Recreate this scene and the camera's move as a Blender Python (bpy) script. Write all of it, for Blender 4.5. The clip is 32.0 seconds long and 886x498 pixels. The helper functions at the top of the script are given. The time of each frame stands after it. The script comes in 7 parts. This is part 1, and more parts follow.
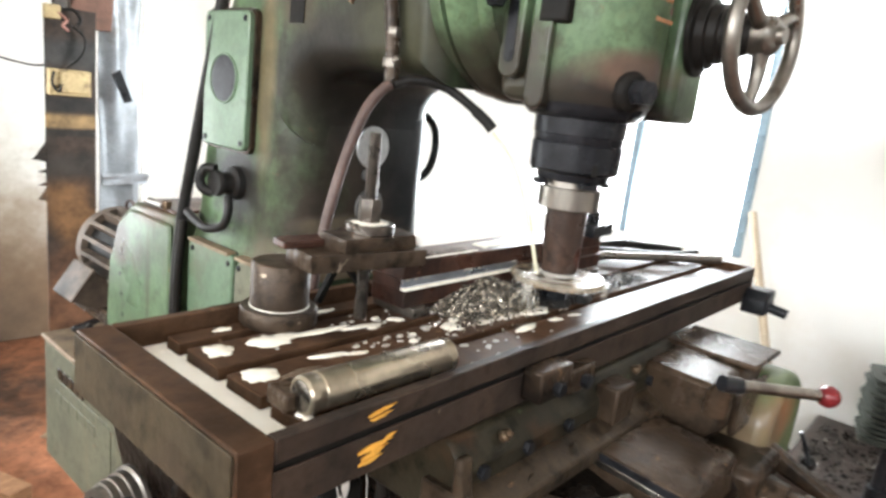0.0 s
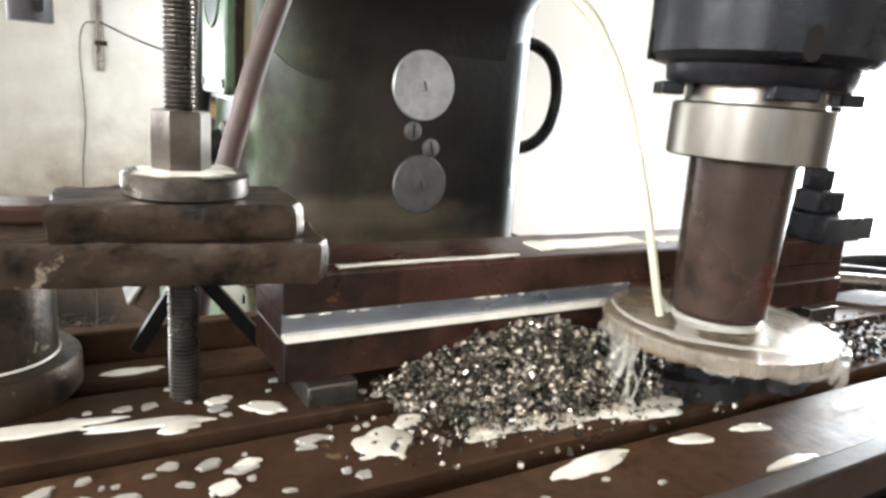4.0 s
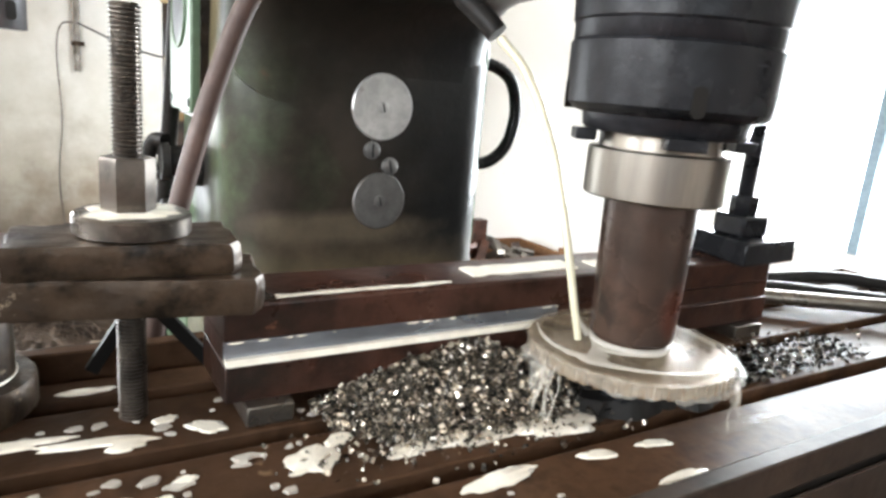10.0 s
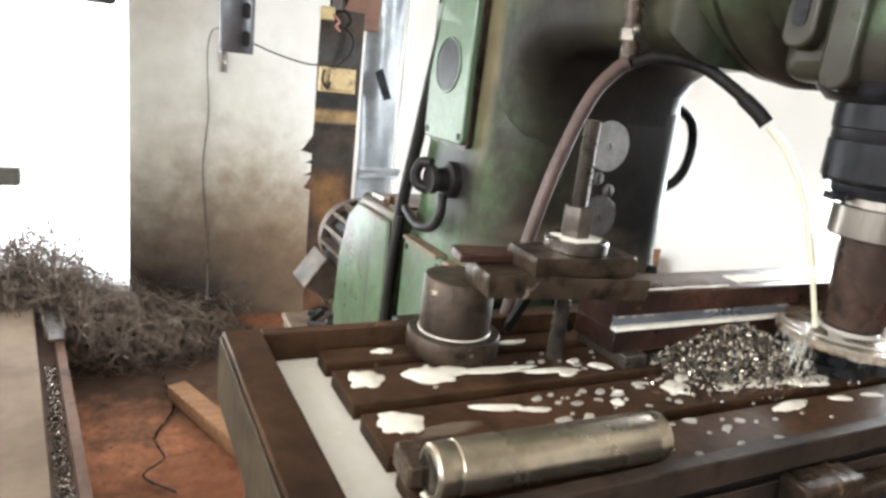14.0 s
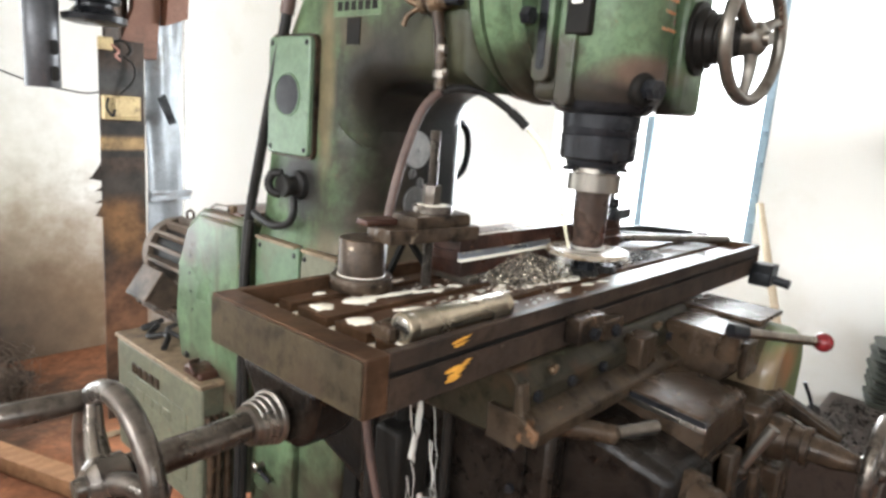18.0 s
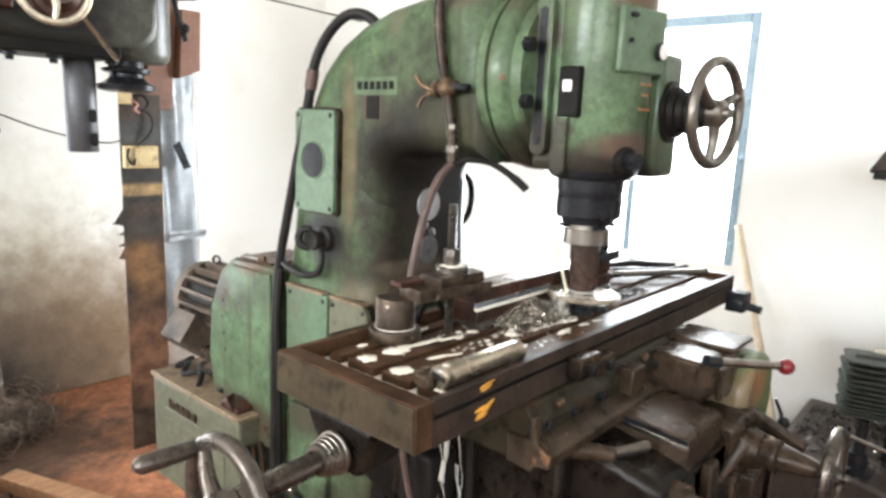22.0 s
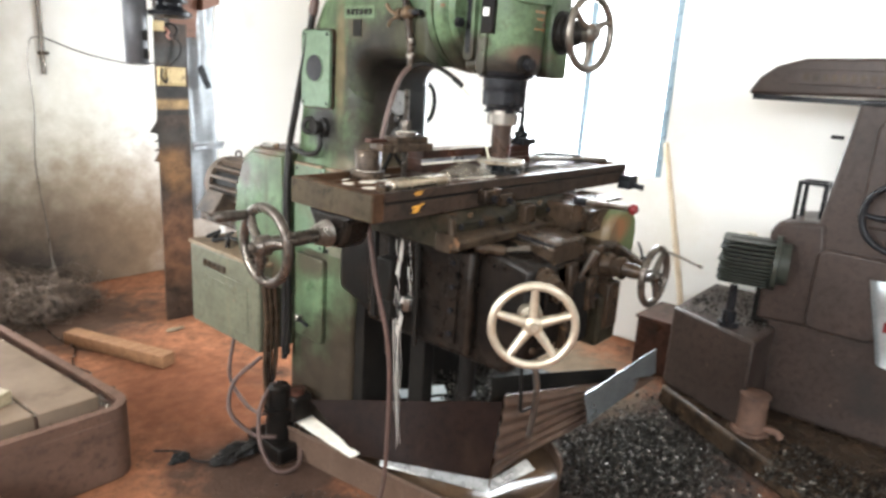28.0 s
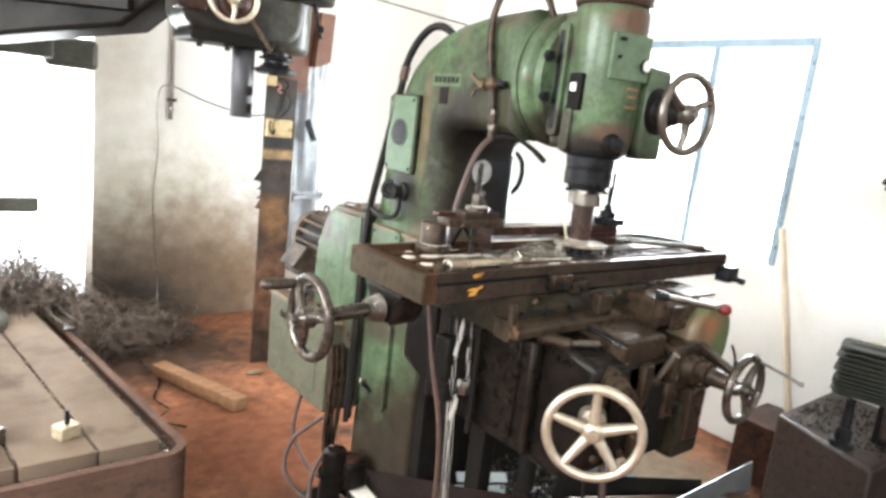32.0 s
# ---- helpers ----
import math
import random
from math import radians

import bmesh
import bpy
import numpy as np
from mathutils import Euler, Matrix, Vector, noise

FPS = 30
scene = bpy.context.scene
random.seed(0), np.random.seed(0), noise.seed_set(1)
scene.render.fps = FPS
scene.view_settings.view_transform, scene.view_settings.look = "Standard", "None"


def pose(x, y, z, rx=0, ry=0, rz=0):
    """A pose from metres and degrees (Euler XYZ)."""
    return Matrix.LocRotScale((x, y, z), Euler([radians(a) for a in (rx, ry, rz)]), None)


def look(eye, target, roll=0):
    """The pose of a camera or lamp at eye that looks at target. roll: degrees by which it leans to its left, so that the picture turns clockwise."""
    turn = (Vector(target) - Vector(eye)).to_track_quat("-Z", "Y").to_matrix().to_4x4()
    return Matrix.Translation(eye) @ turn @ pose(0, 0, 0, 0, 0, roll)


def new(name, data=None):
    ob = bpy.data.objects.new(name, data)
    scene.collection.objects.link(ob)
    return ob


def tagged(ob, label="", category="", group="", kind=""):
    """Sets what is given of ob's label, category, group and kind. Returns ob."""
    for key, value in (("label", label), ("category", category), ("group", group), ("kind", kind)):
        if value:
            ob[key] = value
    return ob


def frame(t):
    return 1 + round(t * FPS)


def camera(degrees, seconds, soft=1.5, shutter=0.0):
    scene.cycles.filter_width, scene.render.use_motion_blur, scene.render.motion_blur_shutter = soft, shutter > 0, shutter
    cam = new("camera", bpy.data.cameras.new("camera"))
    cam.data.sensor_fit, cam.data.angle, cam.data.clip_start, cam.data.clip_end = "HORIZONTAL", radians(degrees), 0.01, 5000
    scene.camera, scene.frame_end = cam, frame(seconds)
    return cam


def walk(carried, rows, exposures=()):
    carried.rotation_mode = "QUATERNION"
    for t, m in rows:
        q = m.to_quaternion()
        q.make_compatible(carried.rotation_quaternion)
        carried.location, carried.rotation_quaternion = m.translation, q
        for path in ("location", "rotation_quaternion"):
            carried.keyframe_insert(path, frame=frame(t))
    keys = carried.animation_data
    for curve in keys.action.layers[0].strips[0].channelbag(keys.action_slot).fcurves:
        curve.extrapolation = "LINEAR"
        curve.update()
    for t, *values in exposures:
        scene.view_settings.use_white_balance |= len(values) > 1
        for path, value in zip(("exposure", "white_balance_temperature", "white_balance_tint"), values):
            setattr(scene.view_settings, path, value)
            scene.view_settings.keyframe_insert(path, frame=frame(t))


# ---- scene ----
cam = camera(67.4, 32.0, soft=2.9, shutter=0.4)
PATH = [
    (0, (-0.253, -0.397, 1.449), (1.235, 0.866, 1.013), 6.6),
    (0.5, (-0.12, -0.382, 1.418), (1.234, 1.025, 0.983), 4.5),
    (1, (-0.029, -0.304, 1.415), (1.288, 1.128, 0.952), 3.9),
    (1.5, (0.04, -0.246, 1.41), (1.237, 1.259, 0.86), 6.0),
    (2, (0.092, -0.24, 1.383), (1.221, 1.346, 0.925), 4.3),
    (2.5, (0.167, -0.23, 1.365), (1.243, 1.389, 0.896), 4.3),
    (4.5, (0.278, -0.127, 1.325), (1.232, 1.568, 0.863), 3.8),
    (5, (0.296, -0.111, 1.312), (1.23, 1.594, 0.842), 3.0),
    (5.5, (0.317, -0.108, 1.308), (1.278, 1.585, 0.85), 4.3),
    (6, (0.356, -0.105, 1.298), (1.331, 1.574, 0.818), 4.1),
    (6.5, (0.383, -0.099, 1.297), (1.342, 1.586, 0.805), 5.5),
    (7, (0.422, -0.097, 1.294), (1.304, 1.632, 0.809), 4.8),
    (7.5, (0.455, -0.095, 1.304), (1.262, 1.695, 0.924), 5.2),
    (8, (0.411, -0.095, 1.326), (1.249, 1.681, 0.946), 5.2),
    (8.5, (0.389, -0.115, 1.356), (1.241, 1.644, 0.933), 5.4),
    (9, (0.349, -0.14, 1.365), (1.257, 1.578, 0.891), 5.2),
    (9.5, (0.31, -0.17, 1.366), (1.282, 1.512, 0.887), 4.9),
    (10, (0.278, -0.194, 1.369), (1.3, 1.462, 0.906), 5.1),
    (10.5, (0.25, -0.224, 1.378), (1.314, 1.402, 0.905), 5.2),
    (11, (0.216, -0.245, 1.388), (1.328, 1.343, 0.895), 5.3),
    (11.5, (0.174, -0.27, 1.392), (1.347, 1.276, 0.908), 5.3),
    (12, (0.125, -0.272, 1.4), (1.3, 1.278, 0.935), 5.4),
    (12.5, (0.065, -0.27, 1.402), (1.202, 1.315, 0.96), 4.8),
    (13, (0.019, -0.278, 1.414), (1.059, 1.378, 0.995), 6.0),
    (13.5, (-0.047, -0.286, 1.422), (0.84, 1.455, 0.993), 6.1),
    (14, (-0.089, -0.29, 1.426), (0.806, 1.425, 0.919), 6.7),
    (14.5, (-0.128, -0.333, 1.424), (0.881, 1.301, 0.865), 6.5),
    (15, (-0.174, -0.385, 1.431), (1.003, 1.14, 0.894), 7.7),
    (15.5, (-0.233, -0.437, 1.421), (1.068, 0.982, 0.879), 7.2),
    (17.5, (-0.409, -0.518, 1.427), (1.039, 0.811, 1.055), 4.4),
    (18, (-0.433, -0.48, 1.426), (1.034, 0.82, 1.028), 4.3),
    (18.5, (-0.442, -0.463, 1.424), (1.017, 0.85, 1.04), 4.0),
    (19, (-0.464, -0.444, 1.454), (0.98, 0.885, 1.068), 4.1),
    (19.5, (-0.491, -0.421, 1.487), (1.008, 0.843, 1.094), 4.2),
    (20, (-0.522, -0.423, 1.514), (1.029, 0.764, 1.084), 4.3),
    (20.5, (-0.545, -0.424, 1.537), (1.039, 0.699, 1.057), 4.2),
    (21, (-0.56, -0.414, 1.546), (1.066, 0.638, 1.047), 4.9),
    (21.5, (-0.585, -0.464, 1.547), (0.963, 0.755, 1.203), 4.6),
    (22, (-0.601, -0.556, 1.538), (0.887, 0.73, 1.175), 2.4),
    (22.5, (-0.609, -0.614, 1.546), (0.883, 0.649, 1.122), 2.7),
    (23, (-0.601, -0.661, 1.534), (0.919, 0.585, 1.163), 3.3),
    (23.5, (-0.562, -0.671, 1.506), (0.92, 0.629, 1.168), 3.1),
    (24, (-0.539, -0.678, 1.51), (0.901, 0.648, 1.1), 3.7),
    (24.5, (-0.552, -0.714, 1.53), (0.9, 0.623, 1.205), 4.3),
    (25, (-0.559, -0.905, 1.546), (0.721, 0.595, 1.211), 2.9),
    (25.5, (-0.604, -0.969, 1.562), (0.644, 0.57, 1.293), 6.6),
    (27.5, (-0.966, -1.09, 1.456), (0.358, 0.32, 0.947), 3.5),
    (28, (-1.022, -1.099, 1.446), (0.445, 0.162, 0.939), 3.5),
    (28.5, (-1.072, -1.086, 1.433), (0.442, 0.142, 0.987), 3.6),
    (29, (-1.055, -1.069, 1.416), (0.404, 0.194, 0.891), 3.7),
    (29.5, (-1.027, -1.07, 1.424), (0.334, 0.241, 0.77), 4.6),
    (30, (-0.976, -1.068, 1.456), (0.289, 0.297, 0.725), 5.7),
    (30.5, (-0.912, -1.067, 1.461), (0.24, 0.477, 0.922), 4.8),
    (31, (-0.869, -1.066, 1.469), (0.213, 0.537, 0.962), 3.0),
    (31.5, (-0.856, -1.069, 1.485), (0.293, 0.499, 1.015), 4.8),
    (32, (-0.854, -1.09, 1.502), (0.393, 0.427, 1.12), 6.5),
]
walk(cam, [(t, look(eye, target, roll)) for t, eye, target, roll in PATH],
     [(0.0, 1.42), (12.0, 1.44), (13.0, 1.32), (14.0, 1.20), (15.5, 1.27), (21.0, 1.32), (25.0, 1.36), (28.0, 1.48), (29.5, 1.62), (30.5, 1.64), (32.0, 1.52)])

# ---- world and light ----
world = bpy.data.worlds.new("daylight")
scene.world = world
world.use_nodes = True
wn = world.node_tree.nodes
sky = wn.new("ShaderNodeTexSky")
sky.sky_type, sky.sun_disc = "NISHITA", False
sky.sun_elevation, sky.sun_rotation = radians(48), radians(75)
wn["Background"].inputs["Strength"].default_value = 0.12
world.node_tree.links.new(sky.outputs[0], wn["Background"].inputs["Color"])
sun = new("sun", bpy.data.lights.new("sun", "SUN"))
sun.data.energy, sun.data.angle, sun.data.color = 1.0, radians(12), (1.0, 0.95, 0.87)
sun.matrix_world = look((6, 1.6, 6.5), (0, 0, 0))


def area_lamp(name, eye, target, sx, sy, watts, colour):
    lamp = bpy.data.lights.new(name, "AREA")
    lamp.shape, lamp.size, lamp.size_y, lamp.energy, lamp.color = "RECTANGLE", sx, sy, watts, colour
    ob = new(name, lamp)
    ob.matrix_world = look(eye, target)
    return ob


# daylight standing in the east window and the workshop door behind; unseen west fill added
area_lamp("window_daylight", (2.46, 0.90, 1.52), (0.0, 0.8, 1.1), 1.0, 1.1, 40, (0.88, 0.95, 1.0))
area_lamp("back_door_daylight", (-0.68, 3.26, 1.3), (-0.3, 0.0, 1.0), 1.2, 1.9, 14, (0.91, 0.96, 1.0))
area_lamp("door_daylight", (-1.5, -4.0, 2.55), (0.4, 2.0, 1.4), 3.2, 0.9, 30, (0.93, 0.97, 1.0))
# two fill lamps added in unseen west openings to brighten the walls
area_lamp("west_fill", (-4.0, 1.2, 2.4), (1.0, 1.6, 1.5), 2.4, 0.8, 118, (0.94, 0.97, 1.0))
area_lamp("southwest_fill", (-4.0, -1.9, 2.2), (2.5, -0.5, 0.7), 2.0, 0.9, 70, (0.94, 0.97, 1.0))


# ---- mesh tools ----
def thing(name, base, label="", category="", group="", kind=""):
    ob = new(name)
    ob.location = base
    ob.empty_display_size = 0.05
    return tagged(ob, label, category, group, kind)


def mesh_of(name, bm, material):
    bmesh.ops.recalc_face_normals(bm, faces=bm.faces)
    me = bpy.data.meshes.new(name)
    bm.to_mesh(me)
    bm.free()
    me.materials.append(material)
    return me


def bevelled(ob, width, segments=2, angle=35):
    mod = ob.modifiers.new("edge", "BEVEL")
    mod.width, mod.segments, mod.limit_method, mod.angle_limit = width, segments, "ANGLE", radians(angle)
    mod.harden_normals = False
    return ob


def part(name, bm, material, parent, label="", bevel=0.0, smooth=True, segments=2):
    """One mesh, built in world places, under a thing or under a part."""
    me = mesh_of(name, bm, material)
    if smooth:
        me.shade_smooth()
        me.set_sharp_from_angle(angle=radians(38))
    ob = new(name, me)
    ob.parent = parent
    if parent.type == "EMPTY":
        ob.matrix_parent_inverse = Matrix.Translation(parent.location).inverted()
    if label:
        ob["label"] = label
    if bevel:
        bevelled(ob, bevel, segments)
    return ob


def solo(name, bm, material, label, category, group="", kind="", bevel=0.0, smooth=True, segments=2):
    me = mesh_of(name, bm, material)
    if smooth:
        me.shade_smooth()
        me.set_sharp_from_angle(angle=radians(38))
    ob = tagged(new(name, me), label, category, group, kind)
    if bevel:
        bevelled(ob, bevel, segments)
    return ob


def block(bm, lo, hi, m=None):
    x0, y0, z0 = lo
    x1, y1, z1 = hi
    c = Matrix.Translation(((x0 + x1) / 2, (y0 + y1) / 2, (z0 + z1) / 2)) @ Matrix.Diagonal((x1 - x0, y1 - y0, z1 - z0, 1))
    bmesh.ops.create_cube(bm, size=1, matrix=(m @ c) if m else c)
    return bm


def rod(bm, a, b, r0, r1=None, n=24, caps=True):
    a, b = Vector(a), Vector(b)
    r1 = r0 if r1 is None else r1
    d = b - a
    m = Matrix.Translation((a + b) / 2) @ d.to_track_quat("Z", "Y").to_matrix().to_4x4()
    bmesh.ops.create_cone(bm, cap_ends=caps, segments=n, radius1=r0, radius2=r1, depth=d.length, matrix=m)
    return bm


def turned(bm, centre, axis, profile, n=36):
    """A lathe shape: profile of (along, radius) on an axis through centre."""
    q = Vector(axis).to_track_quat("Z", "Y").to_matrix().to_4x4()
    m = Matrix.Translation(centre) @ q
    rings = []
    for h, r in profile:
        rings.append([bm.verts.new(m @ Vector((r * math.cos(2 * math.pi * i / n), r * math.sin(2 * math.pi * i / n), h))) for i in range(n)])
    for a, b in zip(rings, rings[1:]):
        for i in range(n):
            bm.faces.new((a[i], a[(i + 1) % n], b[(i + 1) % n], b[i]))
    bm.faces.new(rings[0][::-1])
    bm.faces.new(rings[-1])
    return bm


def torus(bm, centre, axis, radius, thick, n=48, k=12, flat=1.0, start=0.0, end=2 * math.pi):
    m = Matrix.Translation(centre) @ Vector(axis).to_track_quat("Z", "Y").to_matrix().to_4x4()
    closed = abs(end - start - 2 * math.pi) < 1e-6
    rings = []
    for i in range(n if closed else n + 1):
        a = start + (end - start) * i / n
        rings.append([bm.verts.new(m @ Vector(((radius + thick * math.cos(b)) * math.cos(a), (radius + thick * math.cos(b)) * math.sin(a), flat * thick * math.sin(b))))
                      for b in (2 * math.pi * j / k for j in range(k))])
    pairs = list(zip(rings, rings[1:])) + ([(rings[-1], rings[0])] if closed else [])
    for a, b in pairs:
        for j in range(k):
            bm.faces.new((a[j], b[j], b[(j + 1) % k], a[(j + 1) % k]))
    if not closed:
        bm.faces.new(rings[0])
        bm.faces.new(rings[-1][::-1])
    return bm


def smooth_line(points, steps=8):
    """A rounded line through the points."""
    p = [Vector(q) for q in points]
    p = [2 * p[0] - p[1]] + p + [2 * p[-1] - p[-2]]
    out = []
    for i in range(1, len(p) - 2):
        for s in range(steps):
            t = s / steps
            out.append(0.5 * ((2 * p[i]) + (p[i + 1] - p[i - 1]) * t + (2 * p[i - 1] - 5 * p[i] + 4 * p[i + 1] - p[i + 2]) * t * t
                              + (3 * p[i] - p[i - 1] - 3 * p[i + 1] + p[i + 2]) * t ** 3))
    return out + [p[-2]]


def pipe(bm, points, radius, n=10, steps=8, taper=None):
    line = smooth_line(points, steps) if steps > 1 else [Vector(q) for q in points]
    rings, last = [], None
    for i, c in enumerate(line):
        d = (line[min(i + 1, len(line) - 1)] - line[max(i - 1, 0)]).normalized()
        if last is None:
            side = d.orthogonal().normalized()
        else:
            side = (last - d * last.dot(d)).normalized()
        last, up = side, d.cross(side)
        r = radius if taper is None else radius + (taper - radius) * i / (len(line) - 1)
        rings.append([bm.verts.new(c + r * (math.cos(2 * math.pi * k / n) * side + math.sin(2 * math.pi * k / n) * up)) for k in range(n)])
    for a, b in zip(rings, rings[1:]):
        for k in range(n):
            bm.faces.new((a[k], a[(k + 1) % n], b[(k + 1) % n], b[k]))
    bm.faces.new(rings[0][::-1])
    bm.faces.new(rings[-1])
    return bm


def slab(bm, outline, axis, lo, hi, m=None):
    """A flat outline pushed along an axis from lo to hi. x: (y, z); y: (x, z); z: (x, y)."""
    def at(p, h):
        v = {"x": (h, p[0], p[1]), "y": (p[0], h, p[1]), "z": (p[0], p[1], h)}[axis]
        return (m @ Vector(v)) if m else Vector(v)
    a = [bm.verts.new(at(p, lo)) for p in outline]
    b = [bm.verts.new(at(p, hi)) for p in outline]
    n = len(outline)
    for i in range(n):
        bm.faces.new((a[i], a[(i + 1) % n], b[(i + 1) % n], b[i]))
    bm.faces.new(a[::-1])
    bm.faces.new(b)
    return bm


def rounded(x0, y0, x1, y1, r, n=5):
    """A rectangle with rounded corners."""
    out = []
    for cx, cy, a0 in ((x1 - r, y1 - r, 0), (x0 + r, y1 - r, 90), (x0 + r, y0 + r, 180), (x1 - r, y0 + r, 270)):
        for i in range(n + 1):
            a = radians(a0 + 90 * i / n)
            out.append((cx + r * math.cos(a), cy + r * math.sin(a)))
    return out


def hexagon(bm, centre, axis, r, h):
    return turned(bm, centre, axis, [(0, r * 0.94), (h * 0.06, r), (h * 0.94, r), (h, r * 0.94)], n=6)


def ball(bm, centre, r, n=16, sx=1, sy=1, sz=1):
    bmesh.ops.create_uvsphere(bm, u_segments=n, v_segments=n // 2 + 2, radius=r, matrix=Matrix.Translation(centre) @ Matrix.Diagonal((sx, sy, sz, 1)))
    return bm


B = bmesh.new


# ---- materials ----
def paint(name, base, second, rough=0.5, metal=0.0, scale=6.0, fine=90.0, bump=0.15, grease=None, grease_scale=3.0, grease_at=0.55, chips=None,
          chips_at=0.66, coat=0.0, rough_spread=0.2, stretch=(1, 1, 1), streak=None, streak_at=0.58, spots=(), grain=0.45, spec=0.3, spot_soft=0.65, mottle=0.0):
    """A worn surface: two tones, fine grain, grease or rust patches, chips, drips and a little relief."""
    mt = bpy.data.materials.new(name)
    mt.use_nodes = True
    nd, ln = mt.node_tree.nodes, mt.node_tree.links
    b = nd["Principled BSDF"]
    co = nd.new("ShaderNodeTexCoord")
    mp = nd.new("ShaderNodeMapping")
    mp.inputs["Scale"].default_value = stretch
    ln.new(co.outputs["Object"], mp.inputs[0])

    def noise_of(sc, detail=6, source=mp):
        t = nd.new("ShaderNodeTexNoise")
        t.inputs["Scale"].default_value, t.inputs["Detail"].default_value, t.inputs["Roughness"].default_value = sc, detail, 0.62
        ln.new(source.outputs[0], t.inputs["Vector"])
        return t.outputs["Fac"]

    def ramp(value, lo, hi):
        r = nd.new("ShaderNodeMapRange")
        r.inputs[1].default_value, r.inputs[2].default_value = lo, hi
        ln.new(value, r.inputs[0])
        return r.outputs[0]

    def mix(fac, a, c):
        m = nd.new("ShaderNodeMix")
        m.data_type = "RGBA"
        ln.new(fac, m.inputs[0])
        for s, v in ((m.inputs[6], a), (m.inputs[7], c)):
            if hasattr(v, "links"):
                ln.new(v, s)
            else:
                s.default_value = (*v, 1)
        return m.outputs[2]
    big, small = noise_of(scale), noise_of(fine, 3)
    col = mix(ramp(big, 0.35, 0.65), base, second)
    col = mix(ramp(small, 0.45, 0.9), col, tuple((1 - grain) * v for v in base))
    if mottle:
        mid = noise_of(fine * 0.4, 9)
        col = mix(ramp(mid, 0.56, 0.74), col, tuple(min(1.0, v * (1 + mottle)) for v in second))
        col = mix(ramp(mid, 0.5, 0.34), col, tuple(v * (1 - 0.8 * min(mottle, 1.0)) for v in second))
        sc = nd.new("ShaderNodeMapping")
        sc.inputs["Rotation"].default_value, sc.inputs["Scale"].default_value = (0.3, 0.5, 0.7), (60, 420, 420)
        ln.new(co.outputs["Object"], sc.inputs[0])
        col = mix(ramp(noise_of(0.5, 4, sc), 0.66, 0.74), col, tuple(min(1.0, v * (1 + 1.6 * mottle)) for v in second))
    rough_out = ramp(big, 0.3, 0.7)
    if streak:
        sm = nd.new("ShaderNodeMapping")
        sm.inputs["Scale"].default_value = (14, 14, 0.9)
        ln.new(co.outputs["Object"], sm.inputs[0])
        col = mix(ramp(noise_of(1.6, 5, sm), streak_at, streak_at + 0.16), col, streak)
    if grease:
        g = ramp(noise_of(grease_scale, 8), grease_at, grease_at + 0.13)
        col = mix(g, col, grease)
    if chips:
        c = ramp(noise_of(26, 9), chips_at, chips_at + 0.03)
        col = mix(c, col, chips)
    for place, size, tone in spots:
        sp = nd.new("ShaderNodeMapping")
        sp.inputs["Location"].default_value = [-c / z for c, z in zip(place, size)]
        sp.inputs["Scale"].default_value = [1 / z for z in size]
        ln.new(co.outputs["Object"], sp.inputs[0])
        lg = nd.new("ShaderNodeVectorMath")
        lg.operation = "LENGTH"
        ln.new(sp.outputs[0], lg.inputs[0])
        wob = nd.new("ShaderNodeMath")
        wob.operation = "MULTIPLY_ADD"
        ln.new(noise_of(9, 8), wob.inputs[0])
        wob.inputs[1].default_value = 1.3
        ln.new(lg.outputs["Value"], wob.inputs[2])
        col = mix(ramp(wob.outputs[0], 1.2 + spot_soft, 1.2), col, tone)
    if spots and mottle:
        ml = nd.new("ShaderNodeMix")
        ml.data_type, ml.blend_type = "RGBA", "MULTIPLY"
        ml.inputs[0].default_value = 1.0
        vary = nd.new("ShaderNodeMapRange")
        vary.inputs[1].default_value, vary.inputs[2].default_value, vary.inputs[3].default_value, vary.inputs[4].default_value = 0.3, 0.7, 1 - mottle, 1 + mottle
        ln.new(noise_of(13, 8), vary.inputs[0])
        ln.new(col, ml.inputs[6])
        ln.new(vary.outputs[0], ml.inputs[7])
        col = ml.outputs[2]
    ln.new(col, b.inputs["Base Color"])
    rr = nd.new("ShaderNodeMapRange")
    rr.inputs[3].default_value, rr.inputs[4].default_value = max(0.03, rough - rough_spread / 2), min(1, rough + rough_spread / 2)
    ln.new(rough_out, rr.inputs[0])
    ln.new(rr.outputs[0], b.inputs["Roughness"])
    b.inputs["Metallic"].default_value = metal
    b.inputs["Coat Weight"].default_value = coat
    b.inputs["Specular IOR Level"].default_value = spec
    if bump:
        bp = nd.new("ShaderNodeBump")
        bp.inputs["Strength"].default_value, bp.inputs["Distance"].default_value = bump, 0.004
        ad = nd.new("ShaderNodeMath")
        ln.new(big, ad.inputs[0])
        ln.new(small, ad.inputs[1])
        ln.new(ad.outputs[0], bp.inputs["Height"])
        ln.new(bp.outputs[0], b.inputs["Normal"])
    return mt


